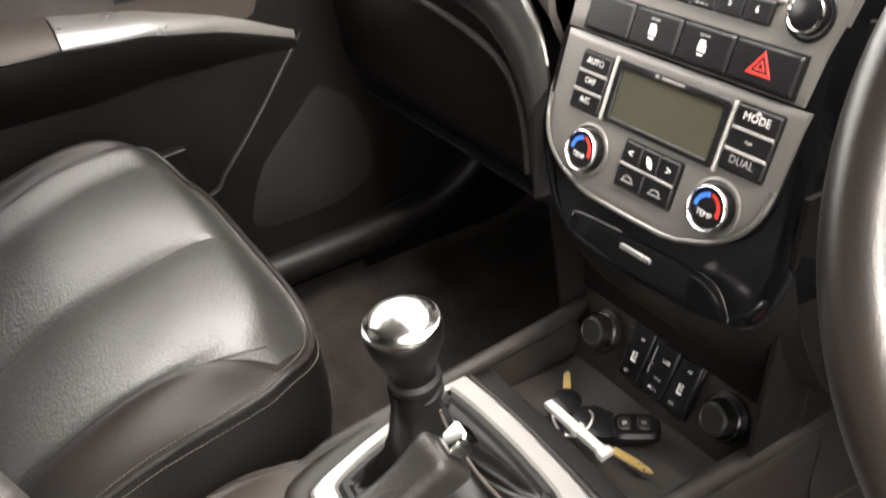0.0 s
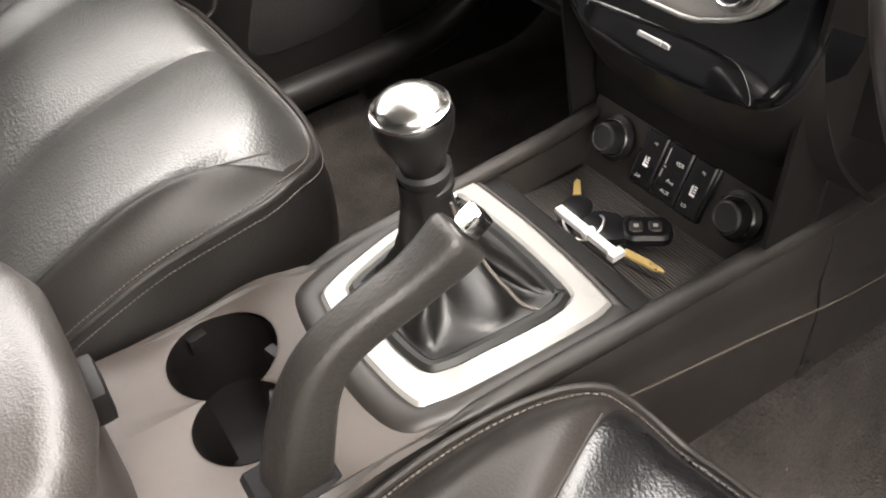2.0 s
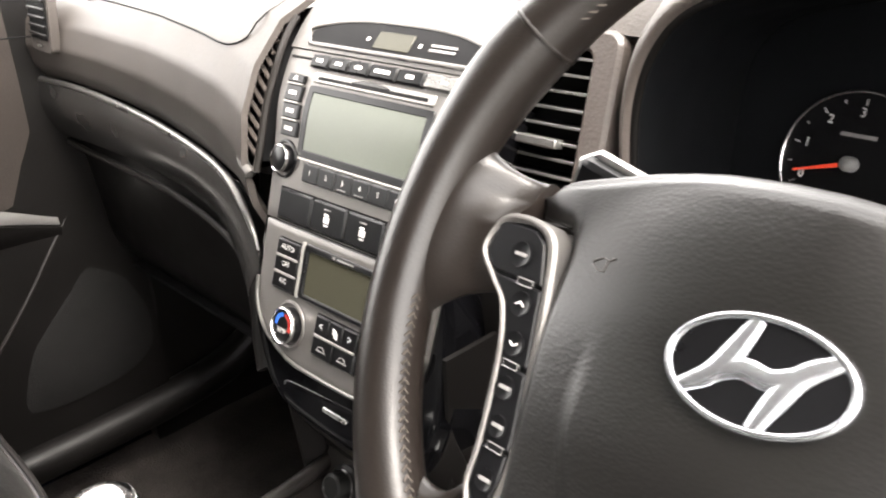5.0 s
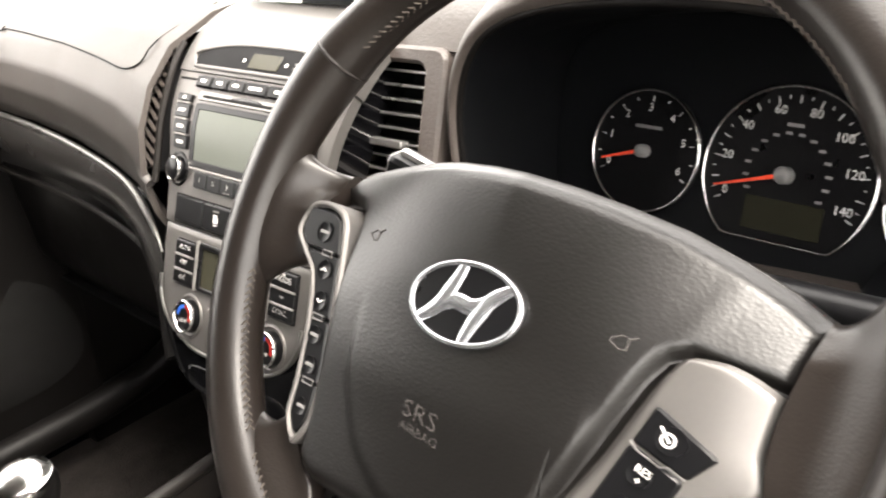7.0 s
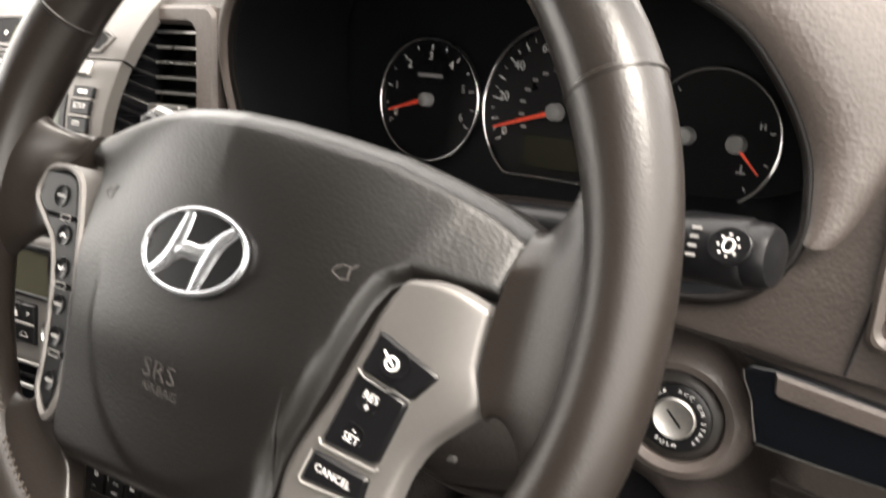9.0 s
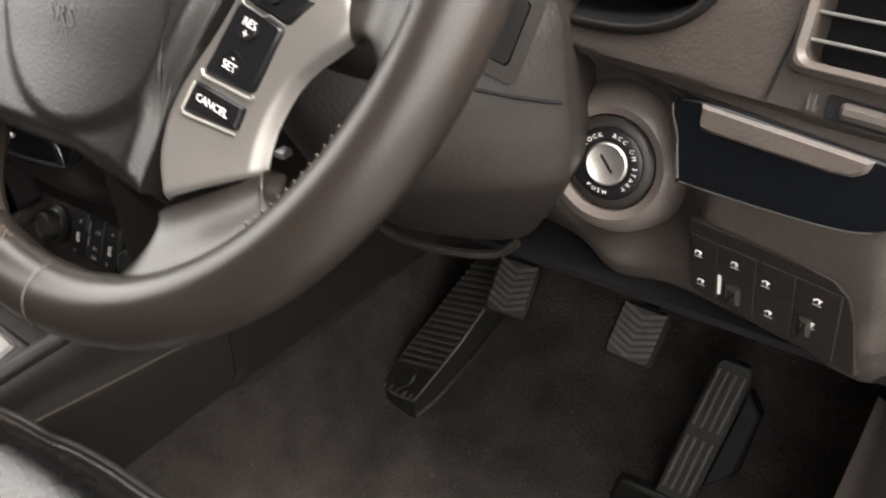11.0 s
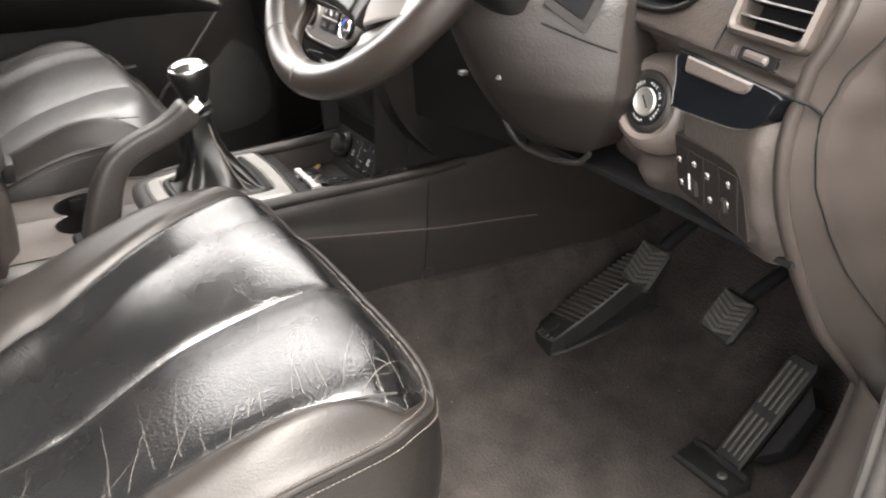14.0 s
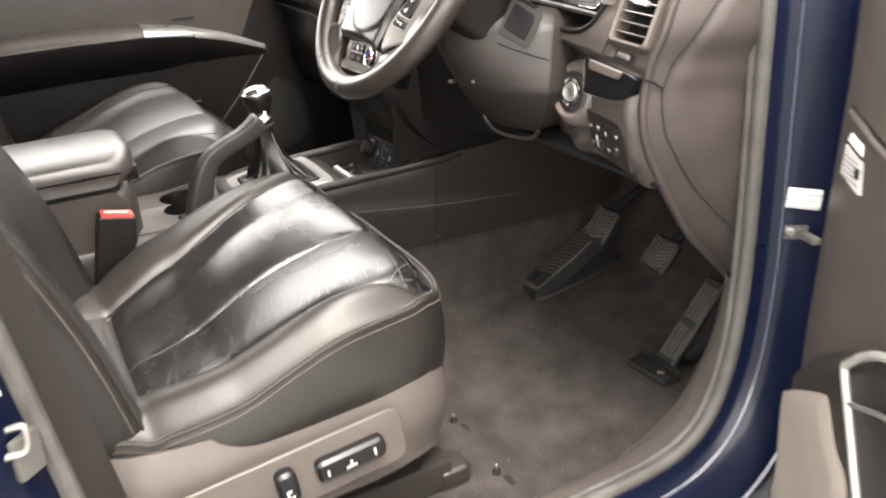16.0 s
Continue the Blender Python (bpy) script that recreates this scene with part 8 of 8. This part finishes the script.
put("worn_edge", tube([rf(x, y, 0.0005) for x, y in ((-0.0315, 0.006), (-0.028, -0.002), (0.0, -0.005), (0.028, -0.003), (0.0315, 0.004), (0.0325, 0.05), (0.033, 0.09), (0.030, 0.16))], 0.0014, 6), RUBBER_WORN, rest)


def foot_pedal(name, label, at, right, up, w, h):
    p = thing(name, label, "pedal", at, "pedals")
    f = flat(at, right, up)
    put("pad", plate(rrect(-w, -h, w, h, 0.010, 4), f, -0.014, 0.0, 0.004), RUBBER, p)
    bm = bmesh.new()
    for k in range(7):
        y0 = -h * 0.75 + 1.6 * h * k / 7
        prism(bm, [(-w * 0.85, y0 + 0.006), (0, y0 - 0.003), (w * 0.85, y0 + 0.006), (w * 0.85, y0 + 0.010), (0, y0 + 0.001), (-w * 0.85, y0 + 0.010)], f, -0.001, 0.0026, 0)
    put("ribs", bm, RUBBER_WORN, p, "raised chevron ribs", 0)
    # Arm in cavity black: the dark under the dashboard put into its colour.
    put("arm", tube(smooth_path([f(0, 0, -0.012), f(0, h * 1.6, -0.03), f(0, h * 4.5, -0.10)], 5), 0.010, 10), VOID, p)
    return p


foot_pedal("clutch_pedal", "black rubber clutch pedal, ribs worn and dusty", (0.316, 0.503, 0.203), (0.97, 0.20, -0.12), (0.02, 0.60, 0.80), 0.025, 0.034)
foot_pedal("brake_pedal", "black rubber brake pedal with chevron ribs", (0.463, 0.516, 0.192), (0.96, 0.12, -0.14), (0.06, 0.64, 0.76), 0.027, 0.032)
acc = thing("accelerator_pedal", "long black ribbed accelerator pedal hinged at the floor", "pedal", (0.55, 0.5, 0.0), "pedals")
af = flat((0.5375, 0.470, 0.026), (1, 0.0, -0.02), (0.13, 0.53, 0.84))
put("pad", plate([(-0.021, 0.0), (0.021, 0.0), (0.020, 0.160), (0.015, 0.168), (-0.015, 0.168), (-0.020, 0.160)], af, -0.012, 0.0, 0.003), RUBBER, acc)
for k in range(4):
    x = -0.0138 + 0.0092 * k
    for y0, y1 in ((0.012, 0.075), (0.088, 0.155)):
        put("rib", plate(rrect(x - 0.0017, y0, x + 0.0017, y1, 0.001), af, -0.001, 0.0028, 0.001), RUBBER_WORN, acc, "pale worn rib")
hf = flat((0.527, 0.467, 0.008), (1, 0.0, 0.03), (-0.05, 1, 0.06))
put("base", plate([(-0.050, -0.031), (0.046, -0.027), (0.048, 0.012), (0.036, 0.026), (-0.052, 0.024), (-0.056, 0.016)], hf, -0.012, 0.006, 0.004), RUBBER, acc)
put("hinge", tube([hf(-0.046, 0.010, 0.008), hf(0.046, 0.010, 0.008)], 0.005, 10), RUBBER, acc)
put("screw", lathe([(0.007, 0.0), (0.007, 0.003), (0.005, 0.005), (0.0, 0.005)], flat_pose(hf(0.020, -0.010, 0.004), (1, 0, 0.03), (-0.05, 1, 0.06)), 20), RUBBER_WORN, acc)
put("side_flange", plate([(0.020, 0.02), (0.044, 0.05), (0.040, 0.12), (0.020, 0.14)], af, -0.045, -0.015, 0.003), VOID, acc)

# floor bolts, mat clip
for x, y in ((0.466, 0.094), (0.615, 0.085)):
    b = thing("floor_hook", "small metal carpet hook by the seat rail", "hook", (x, y, 0.004))
    put("stud", lathe([(0.0065, 0.0), (0.006, 0.006), (0.004, 0.012), (0.0, 0.013)], Matrix.Translation((x, y, 0.0)), 16), RUBBER, b)
    put("clip", rbox(x + 0.01, y + 0.004, 0.0, x + 0.035, y + 0.012, 0.003, 0.001, 2), RUBBER, b)
    put("pin", lathe([(0.002, 0.0), (0.002, 0.016), (0.0, 0.017)], Matrix.Translation((x, y, 0.0)), 10), STEEL, b)

# ---- keys in the tray ----
keys = thing("car_keys", "bunch of keys with black fobs and a white tag", "keys", (0.03, 0.15, 0.27))


def kfn(cx, cy, z, a, lean=0.0):
    c, s = math.cos(radians(a)), math.sin(radians(a))
    return flat((cx, cy, z), (c, s, lean), (-s, c, 0))


k1 = kfn(0.024, 0.152, 0.2715, 15, -0.03)
put("key_blade", plate([(0.0, -0.0035), (0.030, -0.0035), (0.034, -0.0015), (0.038, 0.0), (0.034, 0.0022), (0.027, 0.0028), (0.022, 0.0040), (0.0, 0.0040)], k1, 0.0, 0.0022, 0.0004), BRASS, keys, "brass key blade")
k2 = kfn(-0.020, 0.160, 0.268, 10, 0.02)
put("key_head", dome(ellipse(0.012, 0.0, 0.022, 0.017, 28), k2, lambda x, y, q: 0.008 - 0.002 * q ** 3, 5, base=0.0), BUTTON, keys, "black plastic key head")
k3 = kfn(0.014, 0.182, 0.268, 53)
fob = put("remote_fob", plate(rrect(-0.018, -0.015, 0.024, 0.015, 0.010, 5), k3, 0.0, 0.009, 0.003), BUTTON, keys, "black remote fob with two buttons")
for x in (-0.006, 0.010):
    put("fob_button", plate(rrect(x - 0.0058, -0.007, x + 0.0058, 0.007, 0.004), k3, 0.008, 0.0102, 0.001), PLASTIC_SIDE, fob)
    bars([(x - 0.002, -0.002, x + 0.002, 0.002)], k3, 0.0100, 0.0105, GREYPRINT, fob)
put("white_tag", rbox(-0.038, -0.0042, -0.003, 0.034, 0.0042, 0.003, 0.0015, 2, flat_pose((-0.006, 0.140, 0.2785), (0.995, 0.06, -0.08), (-0.06, 0.995, 0))), PAPER, keys, "white plastic trolley tag")
put("tag_clip", rbox(0.028, -0.007, -0.003, 0.036, 0.007, 0.004, 0.002, 2, flat_pose((-0.006, 0.140, 0.2785), (0.995, 0.06, -0.08), (-0.06, 0.995, 0))), PAPER, keys)
put("tag_clip", rbox(-0.003, -0.006, -0.003, 0.003, 0.006, 0.004, 0.002, 2, flat_pose((-0.006, 0.140, 0.2785), (0.995, 0.06, -0.08), (-0.06, 0.995, 0))), PAPER, keys)
put("key_ring", tube([kfn(-0.022, 0.148, 0.271, 0)(0.017 * math.cos(a), 0.017 * math.sin(a), 0.003 + 0.004 * math.sin(a * 2)) for a in [2 * math.pi * k / 32 for k in range(32)]], 0.0011, 8, True), STEEL, keys, "split steel key ring")
k5 = kfn(-0.042, 0.158, 0.268, 141)
put("key_head", dome(ellipse(0.0, 0.0, 0.016, 0.013, 24), k5, lambda x, y, q: 0.009 - 0.002 * q ** 3, 5, base=0.0), BUTTON, keys, "black key head")
put("key_blade", plate([(0.014, -0.0035), (0.040, -0.0030), (0.043, 0.0), (0.038, 0.003), (0.014, 0.0038)], k5, 0.002, 0.0044, 0.0004), BRASS, keys, "brass key blade")
k6 = kfn(-0.020, 0.125, 0.268, -30)
put("key_head", plate(rrect(-0.022, -0.010, 0.022, 0.010, 0.008), k6, 0.0, 0.006, 0.002), BUTTON, keys, "black key head")
keys.location += Vector((0.0, -0.015, 0.020))

# ---- passenger door card ----
DX = -0.735
pdoor = thing("passenger_door", "dark door panel with silver armrest, pocket and speaker grille", "car door", (DX, 0.1, 0.4))


def card(u, v):
    y = -0.62 + 0.98 * u
    z = 0.06 + 0.66 * v
    x = DX + 0.012 * math.sin(math.pi * v)
    return Vector((x, y, z))


# Unseen skin added to close the gap below the card against outside light.
put("door_skin", rbox(DX - 0.075, -0.60, -0.16, DX - 0.05, 0.43, 0.66, 0.01), PAINT, pdoor, "unseen dark blue outer skin that keeps light out below the door")
put("door_panel", sheet(card, 30, 30, 0.012), PLASTIC_DARK, pdoor, "dark brown plastic door panel, bare front standing for the dashboard's shadow")
# Stops short in front: the dark panel there stands for the dashboard's shadow.
put("upper_panel", sheet(lambda u, v: Vector((DX + 0.016 + 0.012 * math.sin(math.pi * v) - 0.012 * smoothstep(0.94, 1.0, u), -0.62 + (0.863 + 0.014 * v) * u, 0.435 + 0.305 * v)), 40, 14, 0.006), DOOR, pdoor, "grained brown-grey upper door panel")


def arm_sec(u):
    """Armrest: juts out most in the middle of the door and runs out to a point at the front."""
    y = -0.70 + 0.954 * u
    out = 0.075 * (1 - smoothstep(0.55, 1.0, u) ** 1.3) + 0.012
    zt = lerp_table([(-0.7, 0.523), (-0.2, 0.516), (-0.048, 0.509), (0.05, 0.494), (0.15, 0.466), (0.254, 0.427)], y)
    return y, out, zt


def arm_top(u, v):
    y, out, zt = arm_sec(u)
    a = math.pi * 0.5 * v
    return Vector((DX + 0.014 + out * math.sin(a) ** 0.8, y, zt - 0.040 * (1 - math.cos(a)) * (1 - 0.55 * u)))


def arm_low(u, v):
    y, out, zt = arm_sec(u)
    z1 = zt - 0.040 * (1 - 0.55 * u) - 0.002
    dep = lerp_table([(0.0, 0.10), (0.7, 0.085), (1.0, 0.02)], u)
    return Vector((DX + 0.014 + out * (1 - 0.75 * v ** 1.6), y, z1 - dep * v))


put("armrest_trim", sheet(lambda u, v: arm_top(0.683 + 0.317 * u, v), 40, 14, 0.003), SATIN, pdoor, "satin silver armrest trim")
put("armrest_top", sheet(lambda u, v: arm_top(0.680 * u, v), 30, 14, 0.003), PLASTIC, pdoor, "brown-grey armrest pad")
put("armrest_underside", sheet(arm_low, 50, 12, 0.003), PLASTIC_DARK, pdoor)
put("window_switch", rbox(DX + 0.018, 0.03, 0.506, DX + 0.032, 0.085, 0.513, 0.003), BUTTON, pdoor)
put("switch_edge", rbox(DX + 0.020, 0.045, 0.511, DX + 0.030, 0.068, 0.515, 0.002), SATIN, pdoor)
hp = flat((DX + 0.030, 0.128, 0.597), (0, 1, -0.02), (0.02, 0.02, 1))
put("handle_bowl", plate(rrect(-0.095, -0.042, 0.050, 0.040, 0.022, 6), hp, -0.012, 0.002, 0.002), PLASTIC_SIDE, pdoor)
# Flat black plate for the shade inside the handle's bowl.
put("handle_shade", plate(rrect(-0.088, -0.036, 0.038, 0.030, 0.018, 6), hp, 0.0, 0.003, 0.0005), VOID, pdoor)
put("handle_frame", tube(smooth_path([hp(x, y, 0.003) for x, y in rrect(-0.095, -0.042, 0.050, 0.040, 0.022, 4)], 2, True), 0.0022, 6, True), PLASTIC, pdoor)
put("door_handle", tube(smooth_path([hp(-0.10, 0.036, 0.010), hp(-0.03, 0.036, 0.014), hp(0.028, 0.034, 0.014), hp(0.044, 0.020, 0.012), hp(0.036, -0.010, 0.008), hp(0.020, -0.030, 0.004)], 6), 0.0075, 10), SATIN, pdoor, "satin silver door handle")
put("lock_mark", rbox(-0.002, -0.006, -0.010, 0.004, 0.006, 0.010, 0.002, 2, Matrix.Translation(hp(-0.048, 0.012, 0.006))), RED, pdoor, "red unlocked mark")
put("panel_joint", tube(smooth_path([(DX + 0.033, 0.30, 0.668), (DX + 0.033, 0.205, 0.668), (DX + 0.033, 0.195, 0.60), (DX + 0.032, 0.165, 0.54), (DX + 0.028, 0.125, 0.512)], 5), 0.0010, 6), VOID, pdoor)
# pocket with its lip; a flat black plate puts in the recess's shade
put("pocket_shade", plate([(-0.58, 0.10), (0.070, 0.17), (0.105, 0.25), (0.150, 0.37), (-0.58, 0.40)], lambda y, z, h: Vector((DX + 0.012 + h, y, z)), -0.004, 0.003, 0.001), VOID, pdoor)
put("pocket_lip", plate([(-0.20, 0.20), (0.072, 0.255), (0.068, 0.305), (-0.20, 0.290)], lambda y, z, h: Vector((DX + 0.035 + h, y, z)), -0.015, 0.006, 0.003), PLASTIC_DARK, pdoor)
put("pocket_lip_edge", tube([(DX + 0.042, -0.20, 0.291), (DX + 0.042, 0.067, 0.305)], 0.003, 8), PLASTIC_SIDE, pdoor)
put("front_rib", tube(smooth_path([(DX + 0.020, 0.272, 0.425), (DX + 0.022, 0.240, 0.385), (DX + 0.022, 0.180, 0.31), (DX + 0.022, 0.120, 0.245), (DX + 0.022, 0.085, 0.215), (DX + 0.020, -0.10, 0.17)], 6), 0.0035, 8), PLASTIC_SIDE, pdoor, "raised rib along the door's front edge")
spk = [(y, z) for y, z in ((0.160, 0.135), (0.30, 0.140), (0.36, 0.20), (0.36, 0.32), (0.305, 0.395), (0.275, 0.39), (0.235, 0.33), (0.165, 0.24), (0.148, 0.18))]
spk = [(p.x, p.y) for p in smooth_path([(a, b, 0) for a, b in spk], 5, True)]
put("speaker_grille", dome(spk, lambda y, z, h: Vector((DX + 0.014 + h, y, z)), lambda y, z, q: 0.010 - 0.006 * q ** 4, 6, base=-0.004), material("speaker_mesh", (0.0045, 0.0042, 0.0040), 0.7, grain=0.0006, grain_size=0.0022), pdoor, "dark speaker grille")
pdoor.location += Vector((0.005, -0.052, 0.031))
psill = thing("passenger_sill", "dark plastic sill trim below the passenger door", "sill", (-0.70, 0.1, 0.05), kind="structure")
put("sill_trim", tube(smooth_path([(-0.715, -0.6, 0.085), (-0.715, 0.0, 0.084), (-0.715, 0.20, 0.086), (-0.712, 0.32, 0.094), (-0.705, 0.42, 0.118), (-0.70, 0.50, 0.18), (-0.70, 0.54, 0.28), (-0.70, 0.56, 0.42)], 6), 0.030, 14, up=(0, 0, 1)), PLASTIC_DARK, psill)
tagged(part("wall_kick_left", rbox(-0.79, 0.28, -0.03, -0.752, 0.95, 0.66, 0.004), PLASTIC_DARK), "dark side trim in the passenger footwell", "wall", kind="structure")

# ---- driver's door, standing open ----
ddoor = thing("driver_door", "open driver's door with brown-grey lining and beige pocket", "car door", (0.93, 0.50, 0.4))
A = radians(62)
dd, dn = Vector((math.sin(A), -math.cos(A), 0)), Vector((-math.cos(A), -math.sin(A), 0))
DO = Vector((0.885, 0.395, 0.0))


def dfn(s, z, h=0.0):
    """The inner face of the open door: s outwards from the hinge, z up, h towards the cabin."""
    return DO + dd * s + dn * h + Vector((0, 0, z))


put("door_shell", loft([[dfn(s, z, h) for s, h in ((0.02, -0.09), (0.95, -0.09), (0.95, -0.02), (0.02, -0.02))] for z in (0.02, 0.74)]), PAINT, ddoor, "dark blue painted door skin")
put("lining", sheet(lambda u, v: dfn(lerp_table([(0.0, -0.026), (0.3, -0.02), (0.55, 0.0), (0.8, 0.018), (1.0, 0.02)], v) + 0.93 * u, 0.03 + 0.72 * v, -0.012 + 0.012 * math.sin(math.pi * min(1, u * 12) / 2)), 40, 24, 0.01), PLASTIC, ddoor, "brown-grey door lining", smooth=60)
bulge = [(p.x, p.y) for p in smooth_path([(0.058, 0.0, 0), (0.050, 0.10, 0), (0.040, 0.20, 0), (0.048, 0.250, 0), (0.115, 0.304, 0), (0.20, 0.352, 0), (0.30, 0.405, 0), (0.60, 0.42, 0), (0.80, 0.30, 0), (0.80, 0.02, 0)], 5, True)]
put("armrest_block", dome(bulge, dfn, lambda s, z, q: 0.050 - 0.030 * smoothstep(0.86, 1.0, q) ** 2, 14, base=-0.012), PLASTIC_SIDE, ddoor, "brown-grey moulded lower door panel")
pocket = [(p.x, p.y) for p in smooth_path([(0.070, 0.0, 0), (0.064, 0.12, 0), (0.058, 0.205, 0), (0.070, 0.228, 0), (0.155, 0.278, 0), (0.172, 0.276, 0), (0.200, 0.240, 0), (0.240, 0.20, 0), (0.255, 0.0, 0)], 5, True)]
put("pocket", dome(pocket, dfn, lambda s, z, q: 0.058 - 0.006 * smoothstep(0.90, 1.0, q), 8, base=0.04), FABRIC, ddoor, "beige grained door pocket panel")
put("trim_line", tube(smooth_path([dfn(0.36, 0.42, 0.052), dfn(0.262, 0.388, 0.053), dfn(0.206, 0.346, 0.053), dfn(0.204, 0.332, 0.053), dfn(0.217, 0.307, 0.053), dfn(0.245, 0.255, 0.053), dfn(0.27, 0.20, 0.053), dfn(0.29, 0.10, 0.053)], 6), 0.0045, 8), SILVER_PALE, ddoor, "pale trim line")
put("trim_line", tube([dfn(0.217, 0.307, 0.053), dfn(0.28, 0.335, 0.053), dfn(0.40, 0.37, 0.053)], 0.0030, 8), SILVER, ddoor)
put("ridge", tube(smooth_path([dfn(0.046, 0.559, 0.006), dfn(0.097, 0.551, 0.011), dfn(0.134, 0.541, 0.011), dfn(0.30, 0.512, 0.011)], 5), 0.0050, 10), PLASTIC, ddoor, "raised ridge across the door lining")
put("groove", tube(smooth_path([dfn(0.047, 0.567, 0.005), dfn(0.097, 0.559, 0.0102), dfn(0.134, 0.549, 0.0102), dfn(0.30, 0.520, 0.0102)], 5), 0.0018, 6), VOID, ddoor)


def label_face(s, z, h=0.0):
    """The rolled front edge of the lining, where the paper is stuck."""
    return dfn(s, z, 0.0085 + 0.07 * (s - 0.06) + h)


lab = put("warning_label", plate([(0.040, 0.490), (0.046, 0.524), (0.094, 0.518), (0.098, 0.484), (0.090, 0.482)], label_face, -0.003, 0.0006, 0.0002), PAPER, ddoor, "pale paper label with unreadable print")
bars([(0.045, 0.489 + 0.0058 * k, 0.092 - 0.006 * (k % 3), 0.4918 + 0.0058 * k) for k in range(5)], label_face, 0.0004, 0.0010, GREYPRINT, lab)
bars([(0.080, 0.498, 0.092, 0.509)], label_face, 0.0010, 0.0014, VOID, lab)
put("small_label", plate([(0.052, 0.530), (0.057, 0.540), (0.090, 0.536), (0.091, 0.524)], label_face, -0.003, 0.0006, 0.0002), WHITE, ddoor, "small white paper label")

# label and check strap on the painted frame
lfm = flat((0.839, 0.4105, 0.4275), (0.65, 0.76, -0.09), (0.06, 0.07, 1))
frame_label = thing("frame_label", "white paper label on the blue door frame", "label", (0.839, 0.41, 0.427))
put("paper", plate(rrect(-0.020, -0.013, 0.020, 0.013, 0.002), lfm, 0.0, 0.0022, 0.0002), PAPER, frame_label)
bars([(-0.020, -0.012 + 0.008 * k, 0.020 - 0.006 * (k % 2), -0.009 + 0.008 * k) for k in range(3)], lfm, 0.002, 0.0026, GREYPRINT, frame_label)
check = thing("door_check", "steel door check strap with its bracket", "hinge", (0.838, 0.405, 0.383))
cfm = flat_pose((0.838, 0.409, 0.383), (0.65, 0.76, 0), (0, 0, 1))
put("bracket", rbox(-0.018, -0.009, -0.002, 0.010, 0.009, 0.005, 0.002, 2, cfm), RUBBER_WORN, check)
put("strap", rbox(-0.006, -0.004, 0.006, 0.006, 0.004, 0.036, 0.002, 2, cfm @ Matrix.Rotation(radians(25), 4, "Y")), DULL_STEEL, check)
put("bolt", lathe([(0.006, 0.0), (0.006, 0.013), (0.004, 0.015), (0.0, 0.015)], cfm @ Matrix.Translation((-0.012, 0.002, -0.006)), 12), DULL_STEEL, check)

# centre pillar with catch
bpil = thing("centre_pillar", "dark blue centre pillar with door catch and labels", "pillar", (0.82, -0.55, 0.4), kind="structure")
put("pillar_panel", sheet(lambda u, v: Vector((0.775 + 0.09 * u, -0.500 - 0.10 * u + 0.02 * math.sin(math.pi * u) - 0.09 * v, 0.0 + 0.72 * v)), 12, 20, 0.004), PAINT, bpil, "dark blue painted pillar")
put("pillar_trim", sheet(lambda u, v: Vector((0.705 + 0.075 * u, -0.455 - 0.050 * u - 0.10 * v, 0.02 + 0.70 * v)), 10, 20, 0.004), PLASTIC_SIDE, bpil, "brown-grey pillar trim")
put("pillar_seal", tube([(0.778, -0.495 - 0.09 * v, 0.72 * v) for v in [k / 14 for k in range(15)]], 0.010, 8), SEAL, bpil)
catch = put("striker", rbox(-0.014, -0.020, -0.004, 0.014, 0.020, 0.004, 0.003, 2, flat_pose((0.806, -0.557, 0.386), (0.68, -0.73, 0), (0, 0, 1))), DULL_STEEL, bpil, "steel door striker plate")
put("striker_bolt", lathe([(0.006, 0.0), (0.006, 0.007), (0.004, 0.009), (0.0, 0.009)], flat_pose((0.799, -0.550, 0.376), (0.68, -0.73, 0), (0, 0, 1)), 12), BRASS, bpil, "gold-coloured bolt")
put("striker_loop", tube(smooth_path([Vector((0.812, -0.566, 0.418)), Vector((0.816, -0.553, 0.418)), Vector((0.820, -0.555, 0.398)), Vector((0.818, -0.572, 0.396))], 5), 0.0032, 8), DULL_STEEL, bpil)
for z, h in ((0.455, 0.010), (0.52, 0.010)):
    put("label", plate(rrect(-0.012, -h, 0.012, h, 0.002), flat((0.812, -0.560 - 0.125 * (z - 0.37), z), (0.68, -0.73, 0), (0, -0.12, 1)), 0.003, 0.0045, 0.0002), PAPER, bpil, "white paper label")
bpil.location.y += 0.072
